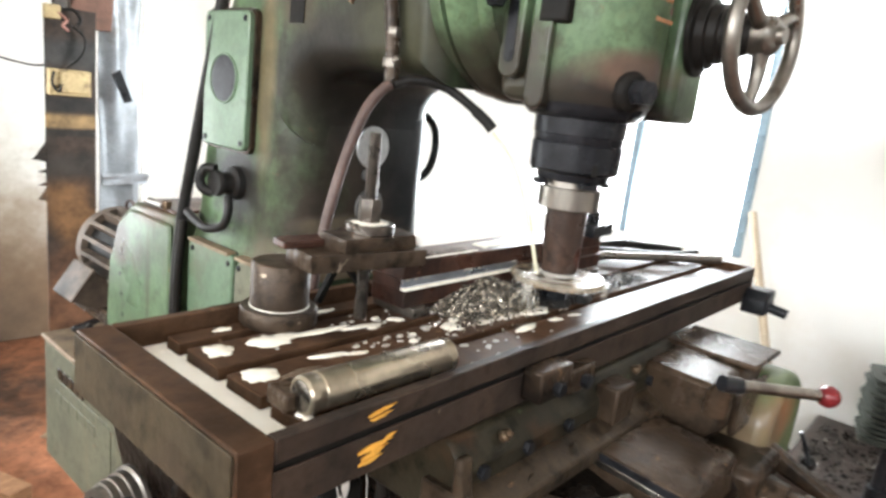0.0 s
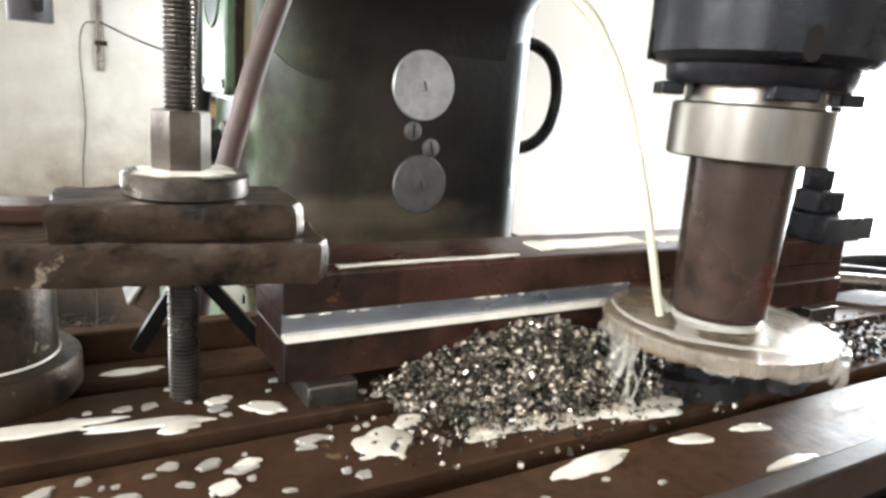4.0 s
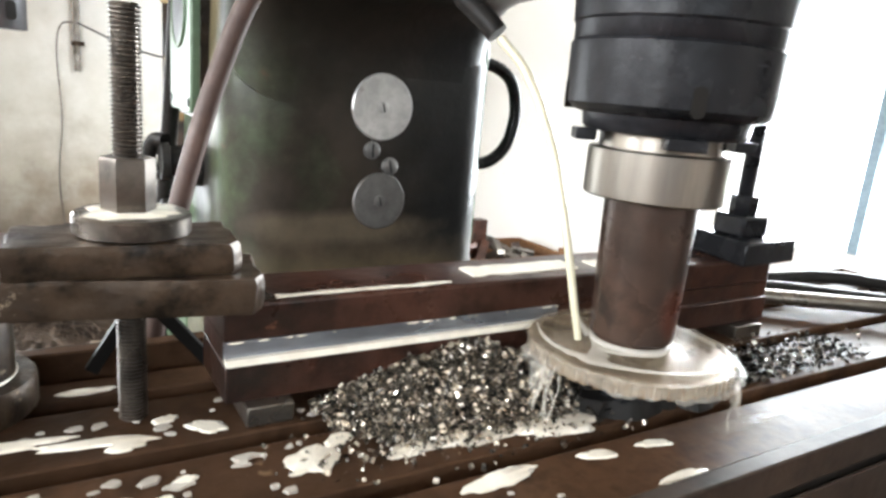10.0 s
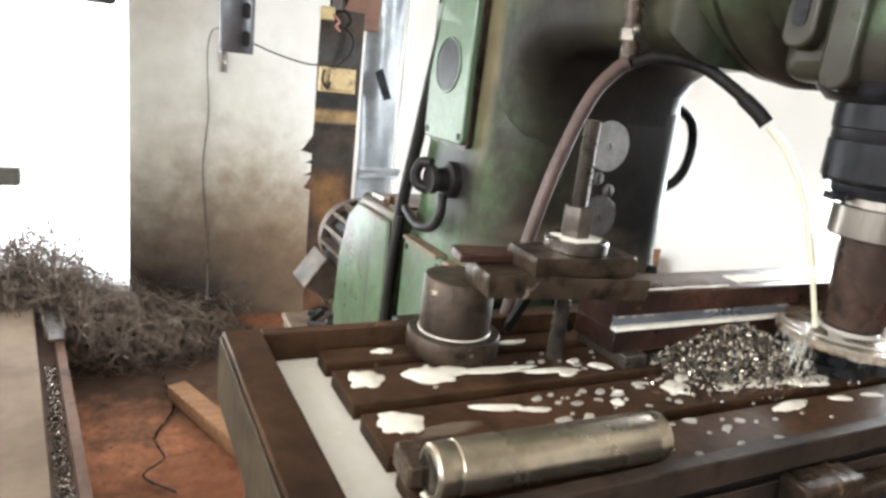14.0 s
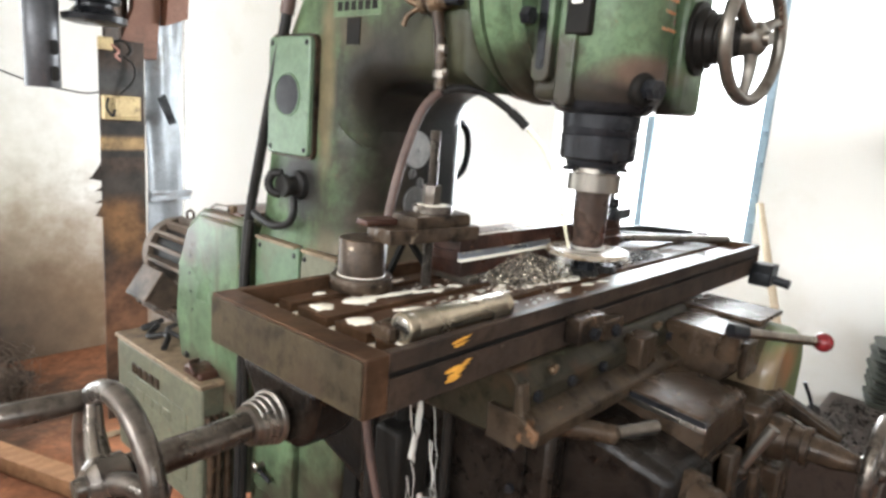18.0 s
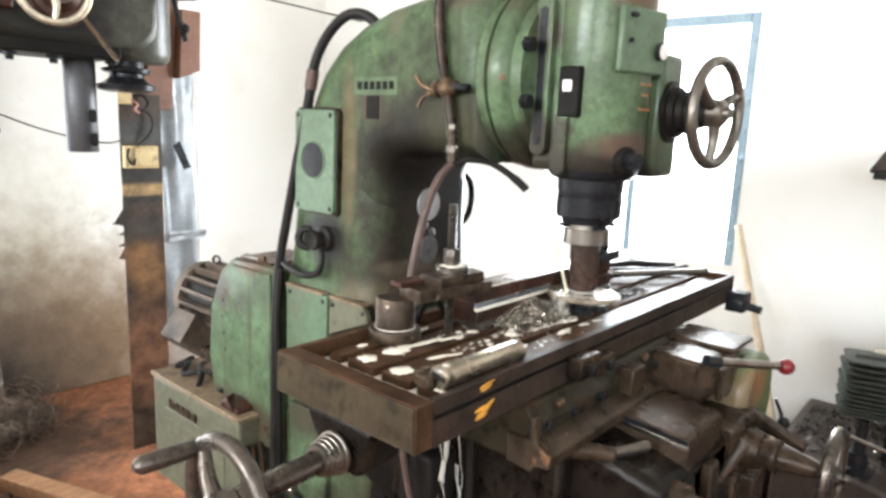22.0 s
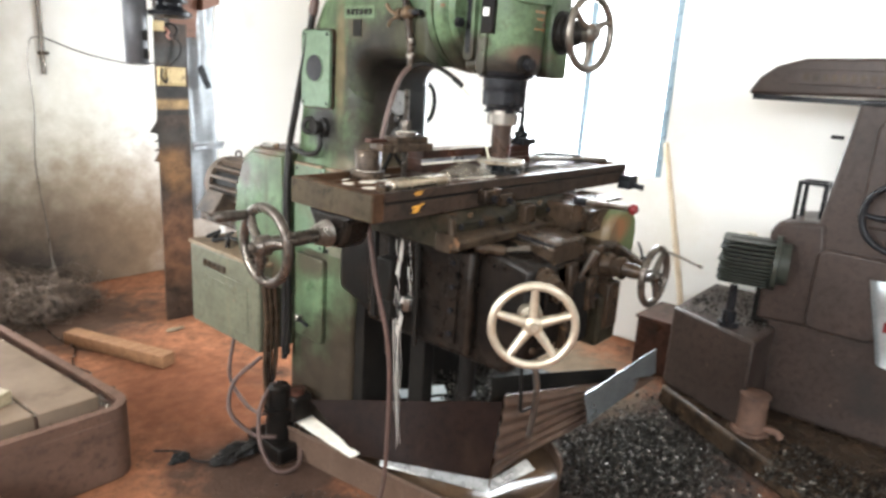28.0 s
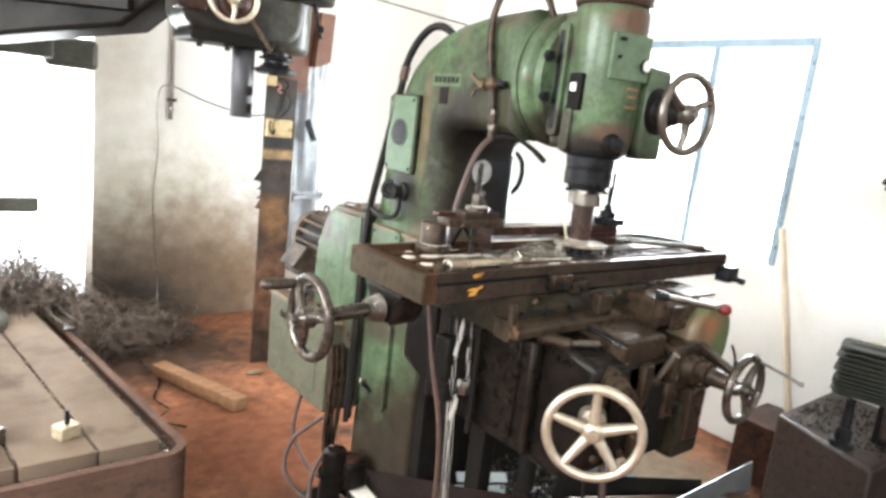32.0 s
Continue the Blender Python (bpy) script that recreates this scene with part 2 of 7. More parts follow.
# grease layer plus placed spots, near black on the front and under the overarm
COLUMN_GREEN = paint("greasy_column_green_paint_black_front", (0.070, 0.112, 0.058), (0.054, 0.078, 0.039), 0.36, mottle=0.35, spec=0.14, scale=4, grease=(0.05, 0.04, 0.025), grease_scale=3.2, grease_at=0.56, chips=(0.12, 0.075, 0.04), chips_at=0.665, coat=0.0, streak=(0.036, 0.034, 0.019), streak_at=0.53,
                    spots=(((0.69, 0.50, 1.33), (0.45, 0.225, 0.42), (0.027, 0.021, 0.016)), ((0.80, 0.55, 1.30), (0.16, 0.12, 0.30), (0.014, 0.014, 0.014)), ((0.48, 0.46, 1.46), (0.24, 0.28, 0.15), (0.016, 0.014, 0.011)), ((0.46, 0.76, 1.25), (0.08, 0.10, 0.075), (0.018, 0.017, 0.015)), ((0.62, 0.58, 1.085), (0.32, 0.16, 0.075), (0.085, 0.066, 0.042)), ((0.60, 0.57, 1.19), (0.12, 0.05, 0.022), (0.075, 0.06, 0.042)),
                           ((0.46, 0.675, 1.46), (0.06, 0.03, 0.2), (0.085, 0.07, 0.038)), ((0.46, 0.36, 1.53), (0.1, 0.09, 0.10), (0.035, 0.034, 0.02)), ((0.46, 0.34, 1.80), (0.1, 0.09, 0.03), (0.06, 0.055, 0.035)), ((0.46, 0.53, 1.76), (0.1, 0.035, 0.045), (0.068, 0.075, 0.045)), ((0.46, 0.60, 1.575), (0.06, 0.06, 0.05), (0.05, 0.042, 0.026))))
GREEN = paint("machine_green_paint", (0.082, 0.128, 0.070), (0.066, 0.094, 0.050), 0.34, mottle=0.3, spec=0.2, scale=4, grease=(0.045, 0.036, 0.022), grease_scale=4.5, grease_at=0.55, chips=(0.11, 0.055, 0.028), chips_at=0.685, coat=0.06, streak=(0.045, 0.042, 0.024), streak_at=0.57,
              spots=(((0.60, 0.08, 1.46), (0.2, 0.2, 0.055), (0.022, 0.019, 0.016)), ((0.62, 0.02, 1.512), (0.09, 0.1, 0.028), (0.085, 0.055, 0.04)), ((0.58, 0.22, 1.48), (0.2, 0.12, 0.08), (0.03, 0.026, 0.018)), ((0.632, 0.03, 1.80), (0.12, 0.06, 0.035), (0.09, 0.05, 0.03)), ((0.555, 0.20, 1.72), (0.06, 0.06, 0.05), (0.05, 0.042, 0.03)), ((0.56, 1.05, 1.13), (0.25, 0.12, 0.03), (0.075, 0.05, 0.03)), ((0.46, 0.62, 0.30), (0.2, 0.16, 0.42), (0.03, 0.024, 0.016)), ((0.46, 0.78, 0.18), (0.3, 0.30, 0.34), (0.032, 0.025, 0.018)), ((0.45, 0.80, 0.75), (0.2, 0.12, 0.06), (0.05, 0.045, 0.03)), ((0.45, 1.12, 0.66), (0.2, 0.25, 0.08), (0.045, 0.034, 0.022)), ((0.50, 0.16, 1.52), (0.05, 0.06, 0.06), (0.03, 0.026, 0.018))))
GREEN_CLEAN = paint("cover_green_paint", (0.095, 0.15, 0.092), (0.08, 0.12, 0.072), 0.42, mottle=0.2, scale=5, grease=(0.08, 0.075, 0.05), grease_at=0.6, chips=(0.10, 0.075, 0.05), chips_at=0.70, coat=0.15, streak=(0.085, 0.11, 0.065), streak_at=0.58)
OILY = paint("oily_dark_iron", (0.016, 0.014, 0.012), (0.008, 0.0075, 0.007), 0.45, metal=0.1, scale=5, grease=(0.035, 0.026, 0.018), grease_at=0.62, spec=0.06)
CHROME = paint("ground_column_steel", (0.42, 0.41, 0.39), (0.36, 0.35, 0.33), 0.25, metal=1.0, scale=2, bump=0.02, streak=(0.25, 0.22, 0.19))
FOIL = paint("dull_crumpled_foil", (0.30, 0.32, 0.34), (0.2, 0.21, 0.22), 0.45, metal=0.3, scale=7, bump=0.1, grease=(0.13, 0.12, 0.11), grease_at=0.56, grease_scale=5)
BROWN_IRON = paint("oily_brown_table_iron", (0.085, 0.046, 0.026), (0.05, 0.028, 0.017), 0.36, mottle=0.3, scale=7, grease=(0.024, 0.014, 0.009), grease_at=0.53, bump=0.12, chips=(0.17, 0.11, 0.065), chips_at=0.68, spec=0.035)
# darker brown than the table iron, for the front rim and rail
TABLE_FRONT = paint("darker_oily_table_front", (0.05, 0.034, 0.025), (0.03, 0.023, 0.019), 0.42, mottle=0.4, scale=7, bump=0.12, grease=(0.015, 0.012, 0.011), grease_at=0.53, chips=(0.13, 0.095, 0.07), chips_at=0.69, spec=0.05)
GRUBBY = paint("grubby_cast_iron", (0.064, 0.042, 0.027), (0.034, 0.023, 0.0155), 0.27, mottle=0.5, metal=0.15, scale=9, grease=(0.012, 0.009, 0.007), grease_at=0.51, grease_scale=6, chips=(0.18, 0.11, 0.06), chips_at=0.66, spec=0.14, bump=0.4)
STEEL = paint("worn_bright_steel", (0.26, 0.235, 0.205), (0.185, 0.168, 0.145), 0.3, metal=1.0, scale=18, bump=0.05, stretch=(1, 1, 0.15), grease=(0.12, 0.10, 0.085), grease_at=0.6, grease_scale=9)
DULL_STEEL = paint("dull_steel", (0.2, 0.18, 0.155), (0.12, 0.105, 0.09), 0.32, metal=0.85, scale=14, bump=0.08, grease=(0.05, 0.038, 0.028), grease_at=0.57, grease_scale=16)
BLACK_STEEL = paint("blackened_steel", (0.010, 0.0105, 0.012), (0.017, 0.017, 0.019), 0.3, metal=0.1, spec=0.16, mottle=0.6, scale=12, bump=0.10, chips=(0.06, 0.055, 0.05), chips_at=0.70)
RUST = paint("rusty_brown_steel", (0.072, 0.031, 0.021), (0.038, 0.019, 0.014), 0.34, mottle=0.5, metal=0.25, scale=12, grease=(0.018, 0.012, 0.01), grease_at=0.52, grease_scale=7, chips=(0.15, 0.065, 0.036), chips_at=0.69, coat=0.08, spec=0.2)
DARK_RUST = paint("oily_dark_brown_sheet", (0.013, 0.0062, 0.0042), (0.008, 0.0042, 0.0032), 0.5, scale=5, grease=(0.02, 0.011, 0.007), grease_at=0.62, streak=(0.017, 0.009, 0.006), mottle=0.5, spec=0.05)
GRIMY_GREEN = paint("grimy_green_brown_casting", (0.032, 0.027, 0.017), (0.016, 0.0135, 0.0095), 0.42, mottle=0.7, scale=7, grease=(0.06, 0.03, 0.016), grease_at=0.58, grease_scale=5, chips=(0.045, 0.055, 0.03), chips_at=0.66, spec=0.08)
BOX_GREEN = paint("faded_olive_green_paint", (0.11, 0.11, 0.073), (0.082, 0.08, 0.053), 0.5, mottle=0.3, scale=5, grease=(0.09, 0.07, 0.045), grease_at=0.58, chips=(0.17, 0.10, 0.055), chips_at=0.67, streak=(0.12, 0.10, 0.062))
TAN_LID = paint("dusty_tan_lid", (0.22, 0.16, 0.10), (0.15, 0.105, 0.065), 0.6, mottle=0.4, scale=7, grease=(0.06, 0.042, 0.03), grease_at=0.58, grease_scale=8)
# low spots mix damp and soot stains with painted-in shade near the base
WALL = paint("stained_shaded_white_plaster", (0.88, 0.875, 0.845), (0.84, 0.825, 0.785), 0.85, grain=0.03, spot_soft=1.9, scale=0.9, fine=30, bump=0.12, grease=(0.76, 0.735, 0.66), grease_scale=0.9, grease_at=0.60, chips=(0.36, 0.31, 0.24), chips_at=0.712,
             spots=(((0.33, 3.3, 0.45), (0.50, 0.4, 0.58), (0.68, 0.655, 0.59)), ((0.12, 3.3, 0.60), (0.14, 0.4, 0.55), (0.50, 0.48, 0.41)), ((0.55, 3.3, 0.42), (0.21, 0.4, 0.48), (0.46, 0.43, 0.35)), ((0.33, 3.3, 0.16), (0.48, 0.4, 0.40), (0.25, 0.20, 0.145)), ((0.80, 3.3, 0.18), (0.4, 0.4, 0.32), (0.27, 0.18, 0.11)), ((0.20, 3.3, 0.04), (0.44, 0.4, 0.34), (0.045, 0.034, 0.027))))
# spots hold oil and grime; the back-floor ones paint in shade
FLOOR = paint("red_earth_floor", (0.29, 0.122, 0.063), (0.19, 0.082, 0.045), 0.75, mottle=0.25, scale=2.6, fine=70, bump=0.8, grease=(0.06, 0.036, 0.026), grease_scale=2.2, grease_at=0.53, chips=(0.05, 0.035, 0.03), chips_at=0.66, spec=0.05,
              spots=(((1.3, -0.15, 0.0), (1.0, 0.7, 1.0), (0.035, 0.026, 0.022)), ((0.2, 0.75, 0.0), (0.35, 0.5, 1.0), (0.05, 0.03, 0.022)), ((0.12, 0.32, 0.0), (0.22, 0.24, 1.0), (0.03, 0.024, 0.022)), ((-0.25, 0.6, 0.0), (0.16, 0.16, 1.0), (0.05, 0.034, 0.028)), ((0.15, 2.75, 0.0), (0.75, 0.55, 1.0), (0.06, 0.036, 0.025)), ((0.03, 0.50, 0.0), (0.06, 0.05, 1.0), (0.34, 0.27, 0.22)), ((0.30, 1.5, 0.0), (0.4, 0.5, 1.0), (0.14, 0.054, 0.028)), ((1.75, 0.55, 0.0), (0.55, 0.5, 1.0), (0.13, 0.095, 0.065))))
CEILING = paint("whitewashed_ceiling", (0.7, 0.68, 0.62), (0.6, 0.58, 0.52), 0.9, scale=2)
MAROON = paint("dark_maroon_machine_paint", (0.051, 0.036, 0.030), (0.034, 0.024, 0.020), 0.4, mottle=0.35, scale=4, grease=(0.024, 0.02, 0.018), grease_at=0.54, chips=(0.12, 0.08, 0.06), chips_at=0.68, spec=0.2, streak=(0.03, 0.024, 0.021), bump=0.25)
WOOD = paint("raw_timber", (0.25, 0.125, 0.058), (0.16, 0.08, 0.038), 0.7, mottle=0.4, scale=5, stretch=(1, 8, 8), bump=0.2)
MOTOR = paint("dark_green_motor_paint", (0.042, 0.047, 0.036), (0.026, 0.028, 0.023), 0.45, mottle=0.4, scale=6, grease=(0.02, 0.02, 0.017), grease_at=0.57, spec=0.2)
RED = paint("red_plastic_knob", (0.13, 0.011, 0.013), (0.085, 0.008, 0.009), 0.35, scale=20, bump=0.03)
RUBBER = paint("brown_rubber_hose", (0.088, 0.053, 0.043), (0.052, 0.033, 0.027), 0.5, scale=14)
BLACK = paint("black_rubber", (0.011, 0.010, 0.0095), (0.02, 0.0185, 0.017), 0.42, mottle=0.4, spec=0.12, scale=12)
YELLOW = paint("yellow_chalk_paint", (0.75, 0.38, 0.06), (0.6, 0.28, 0.04), 0.7, scale=40)
CREAM = paint("milky_coolant", (0.86, 0.82, 0.72), (0.72, 0.66, 0.55), 0.10, scale=45, bump=0.06, grain=0.15, spec=0.5)
BRASS = paint("dirty_brass", (0.13, 0.085, 0.05), (0.085, 0.056, 0.034), 0.42, metal=0.6, scale=30, bump=0.05, grease=(0.035, 0.027, 0.02), grease_at=0.53, grease_scale=30)
SHEET = paint("pale_sheet_metal", (0.33, 0.36, 0.37), (0.24, 0.26, 0.26), 0.35, metal=0.7, scale=5, bump=0.06, grease=(0.16, 0.12, 0.09), grease_at=0.58)
WHITE = paint("white_label", (0.8, 0.79, 0.75), (0.7, 0.69, 0.65), 0.5, scale=20, bump=0.02)
SILVER = paint("silver_painted_wheel", (0.55, 0.50, 0.40), (0.42, 0.36, 0.27), 0.38, metal=0.75, scale=16, grease=(0.2, 0.15, 0.09), grease_at=0.6)
BLUE_STEEL = paint("blued_window_steel", (0.29, 0.39, 0.46), (0.23, 0.32, 0.38), 0.5, scale=10)
WET_STEEL = paint("wet_brown_cutter_steel", (0.25, 0.175, 0.10), (0.16, 0.11, 0.066), 0.3, metal=0.45, mottle=0.3, scale=24, bump=0.05, coat=0.2)
GROUND_STEEL = paint("ground_round_steel", (0.42, 0.36, 0.27), (0.31, 0.26, 0.195), 0.26, metal=0.9, mottle=0.35, scale=9, bump=0.06, grease=(0.15, 0.12, 0.095), grease_at=0.57, grease_scale=14, grain=0.25, chips=(0.5, 0.44, 0.36), chips_at=0.69)
STUD_STEEL = paint("oiled_grey_brown_steel", (0.15, 0.13, 0.11), (0.085, 0.072, 0.062), 0.3, metal=0.8, mottle=0.6, scale=16, bump=0.08, grease=(0.04, 0.03, 0.024), grease_at=0.56, grease_scale=18)
STRAP = paint("worn_brown_clamp_steel", (0.07, 0.046, 0.029), (0.036, 0.026, 0.019), 0.38, mottle=0.9, metal=0.35, scale=12, fine=90, bump=0.3, grease=(0.03, 0.021, 0.016), grease_at=0.54, grease_scale=12, chips=(0.24, 0.19, 0.14), chips_at=0.64, spec=0.18)
MOTOR_BROWN = paint("dusty_brown_motor", (0.13, 0.095, 0.07), (0.08, 0.058, 0.043), 0.55, scale=9, grease=(0.025, 0.02, 0.016), grease_at=0.56, spec=0.2)
ARBOR = paint("brown_oiled_arbor", (0.066, 0.042, 0.032), (0.036, 0.026, 0.021), 0.3, mottle=0.2, metal=0.4, scale=10, bump=0.08, grease=(0.02, 0.015, 0.013), grease_at=0.54, grease_scale=8, chips=(0.14, 0.10, 0.08), chips_at=0.70, spec=0.25, spots=(((0.645, 0.09, 1.235), (0.02, 0.03, 0.022), (0.10, 0.034, 0.022)),))
FADED_ORANGE = paint("faded_orange_marks", (0.42, 0.17, 0.07), (0.3, 0.15, 0.08), 0.6, scale=60, grease=(0.11, 0.14, 0.08), grease_at=0.5, grease_scale=70)
TABLE_END = paint("olive_grime_table_end", (0.062, 0.046, 0.027), (0.033, 0.026, 0.017), 0.42, mottle=0.6, metal=0.15, scale=6, grease=(0.04, 0.027, 0.018), grease_at=0.54, grease_scale=7, chips=(0.13, 0.085, 0.05), chips_at=0.68, spec=0.12)
COVER = paint("brushed_grey_cover_steel", (0.50, 0.50, 0.49), (0.40, 0.40, 0.39), 0.42, mottle=0.2, metal=0.6, scale=26, bump=0.12, grease=(0.24, 0.23, 0.22), grease_at=0.62, grease_scale=30)
DARK_COVER = paint("dark_grey_cover_steel", (0.17, 0.165, 0.16), (0.12, 0.115, 0.11), 0.45, metal=0.6, scale=26, bump=0.12)
KNEE = paint("black_brown_knee_iron", (0.014, 0.0105, 0.008), (0.007, 0.0055, 0.0048), 0.3, mottle=0.8, metal=0.05, scale=5, grease=(0.005, 0.0045, 0.004), grease_at=0.5, grease_scale=5, chips=(0.05, 0.032, 0.02), chips_at=0.72, spec=0.14, bump=0.4, streak=(0.035, 0.025, 0.018), streak_at=0.6)
# gutter coolant, a paler copy of CREAM with the light it catches painted in
LIT_COOLANT = paint("lit_gutter_coolant", (0.95, 0.93, 0.86), (0.90, 0.86, 0.77), 0.2, scale=30, bump=0.05, grain=0.05)

# ---- the room ----
def wall_with_hole(name, axis, lo, hi, a0, a1, z1, holes, label):
    """A wall of some thickness with rectangular openings (a, b, z_low, z_high) through it, built of butted pieces."""
    bm = B()
    cuts = sorted({a0, a1, *[h[0] for h in holes], *[h[1] for h in holes]})
    for p, q in zip(cuts, cuts[1:]):
        spans = [(0.0, z1)]
        for h in holes:
            if h[0] <= p and q <= h[1]:
                spans = [(0.0, h[2]), (h[3], z1)]
        for s0, s1 in spans:
            if s1 > s0:
                if axis == "x":
                    block(bm, (lo, p, s0), (hi, q, s1))
                else:
                    block(bm, (p, lo, s0), (q, hi, s1))
    bmesh.ops.remove_doubles(bm, verts=bm.verts, dist=1e-5)
    return solo(name, bm, WALL, label, "wall", kind="structure", smooth=False)


wall_with_hole("wall_north", "y", 3.3, 3.52, -4.2, 2.72, 3.4, [(-1.35, 0.0, 0.0, 2.25)], "white plastered wall with grey damp and soot stains, painted-in low shading and a doorway")
wall_with_hole("wall_east", "x", 2.5, 2.72, -4.2, 3.3, 3.4, [(0.39, 1.42, 0.97, 2.07)], "white plastered wall pierced by a steel window")
wall_with_hole("wall_south", "y", -4.42, -4.2, -4.2, 2.72, 3.4, [(-3.2, 0.2, 0.0, 3.0)], "white plastered wall with a wide doorway")
# west openings are added out of view to go with the fill lamps
wall_with_hole("wall_west", "x", -4.42, -4.2, -4.42, 3.52, 3.4, [(0.0, 2.6, 1.1, 2.8), (-3.0, -0.8, 1.1, 2.8)], "white plastered wall, unseen, with two wide openings added for fill light")



def floor_height(x, y):
    p = Vector((x, y, 0))
    return 0.010 * noise.noise(p * 1.7) + 0.006 * noise.noise(p * 6.0) - 0.006


bm = B()
bmesh.ops.create_grid(bm, x_segments=140, y_segments=140, size=1, matrix=Matrix.Translation((-0.85, -0.45, 0)) @ Matrix.Diagonal((3.4, 3.8, 1, 1)))
for v in bm.verts:
    v.co.z = floor_height(v.co.x, v.co.y)
solo("floor", bm, FLOOR, "trodden red earth and oil-stained workshop floor, shade painted in at the back", "floor", kind="structure")
bm = B()
block(bm, (-4.42, -4.42, 3.4), (2.72, 3.52, 3.5))
solo("ceiling", bm, CEILING, "plain whitewashed workshop ceiling", "ceiling", kind="structure", smooth=False)
bm = B()
bmesh.ops.create_grid(bm, x_segments=1, y_segments=1, size=1, matrix=Matrix.Translation((0, 0, -0.06)) @ Matrix.Diagonal((300, 300, 1, 1)))
solo("ground", bm, FLOOR, "bare ground outside the workshop", "ground", kind="structure", smooth=False)

# bright overcast haze beyond the window and the back doorway
glow = bpy.data.materials.new("outdoor_haze")
glow.use_nodes = True
gn = glow.node_tree.nodes
em = gn.new("ShaderNodeEmission")
em.inputs["Color"].default_value, em.inputs["Strength"].default_value = (0.92, 0.97, 1.0, 1), 3.0
glow.node_tree.links.new(em.outputs[0], gn["Material Output"].inputs[0])
for nm, lo, hi in (("backdrop_east", (3.0, -0.6, -0.05), (3.05, 2.4, 3.4)), ("backdrop_north", (-2.4, 3.8, -0.05), (1.0, 3.85, 3.4))):
    solo(nm, block(B(), lo, hi), glow, "blown-out bright daylight outside", "backdrop", kind="structure", smooth=False)

# east window: steel frame, one leaf and the ledge
win = thing("window_1", (2.5, 0.9, 0.97), "bluish steel workshop window in bright daylight", "window", kind="structure")
for nm, lo, hi in (("window_frame", (2.49, 0.39, 0.97), (2.53, 0.425, 2.07)), ("window_frame", (2.485, 0.425, 2.03), (2.53, 1.42, 2.07)), ("mullion", (2.495, 0.89, 0.97), (2.52, 0.925, 2.03))):
    part(nm, block(B(), lo, hi), BLUE_STEEL, win, bevel=0.003)
for k in range(8):
    z = 1.06 + 0.128 * k
    part("hinge_peg", rod(B(), (2.47, 0.405, z), (2.5, 0.405, z), 0.012, n=8), BLUE_STEEL, win)

# ---- the milling machine ----
ZT = 1.157   # top of the table's ribs
mill = thing("milling_machine", (0.63, 0.75, 0), "green vertical knee milling machine, greasy and worn, cutting a bar", "milling machine")


def lofted(bm, rings):
    """Skins rings of (z, outline of (x, y)) with the same count."""
    loops = [[bm.verts.new((x, y, z)) for x, y in line] for z, line in rings]
    n = len(loops[0])
    for a, b in zip(loops, loops[1:]):
        for i in range(n):
            bm.faces.new((a[i], a[(i + 1) % n], b[(i + 1) % n], b[i]))
    bm.faces.new(loops[0][::-1])
    bm.faces.new(loops[-1])
    return bm


def neck_outline(x0, y0, x1, y1, rf, rb, n=7, rr=0.052):
    out = []
    for cx, cy, a0, r in ((x1 - rb, y1 - rb, 0, rb), (x0 + rb, y1 - rb, 90, rb), (x0 + rf, y0 + rf, 180, rf), (x1 - rr, y0 + rr, 270, rr)):
        for i in range(n + 1):
            a = radians(a0 + 90 * i / n)
            out.append((cx + r * math.cos(a), cy + r * math.sin(a)))
    return out


# column: a rounded neck that flares at its foot, and the overarm
rings = []
for z, grow, front in ((1.085, 0.016, 0.577), (1.10, 0.012, 0.577), (1.115, 0.007, 0.577), (1.14, 0.002, 0.577), (1.18, 0.0, 0.577), (1.30, 0.0, 0.577), (1.40, 0.0, 0.577), (1.43, -0.001, 0.585), (1.47, -0.002, 0.61), (1.52, -0.004, 0.66)):
    back = 0.925 - 0.14 * (z - 1.09)
    rings.append((z, neck_outline(0.462 - grow, front - grow, 0.822 + grow * 0.3, back, 0.075, 0.03)))
part("column", lofted(B(), rings), COLUMN_GREEN, mill, "greasy green column, near black on its front face")


def soft_slab(bm, outline, x0, x1, r, steps=7):
    """An outline of (y, z) pushed along x, its two ends rounded over with radius r."""
    n = len(outline)
    pts = [Vector((p[0], p[1])) for p in outline]
    area = sum(a.x * b.y - b.x * a.y for a, b in zip(pts, pts[1:] + pts[:1]))
    sign = 1 if area > 0 else -1
    inward = []
    for i in range(n):
        d0, d1 = (pts[i] - pts[i - 1]).normalized(), (pts[(i + 1) % n] - pts[i]).normalized()
        m = Vector((-(d0.y + d1.y), d0.x + d1.x)).normalized() * sign
        inward.append(m / max(0.55, abs(m.dot(Vector((-d1.y, d1.x))))))
    loops = []
    for end in (0, 1):
        for k in (range(steps + 1) if end == 0 else range(steps, -1, -1)):
            a = 0.5 * math.pi * k / steps
            ins, along = r * (1 - math.sin(a)), r * (1 - math.cos(a))
            x = x0 + along if end == 0 else x1 - along
            loops.append([bm.verts.new((x, *(p + v * ins))) for p, v in zip(pts, inward)])
    for a, b in zip(loops, loops[1:]):
        for i in range(n):
            bm.faces.new((a[i], a[(i + 1) % n], b[(i + 1) % n], b[i]))
    bm.faces.new(loops[0][::-1])
    bm.faces.new(loops[-1])
    return bm


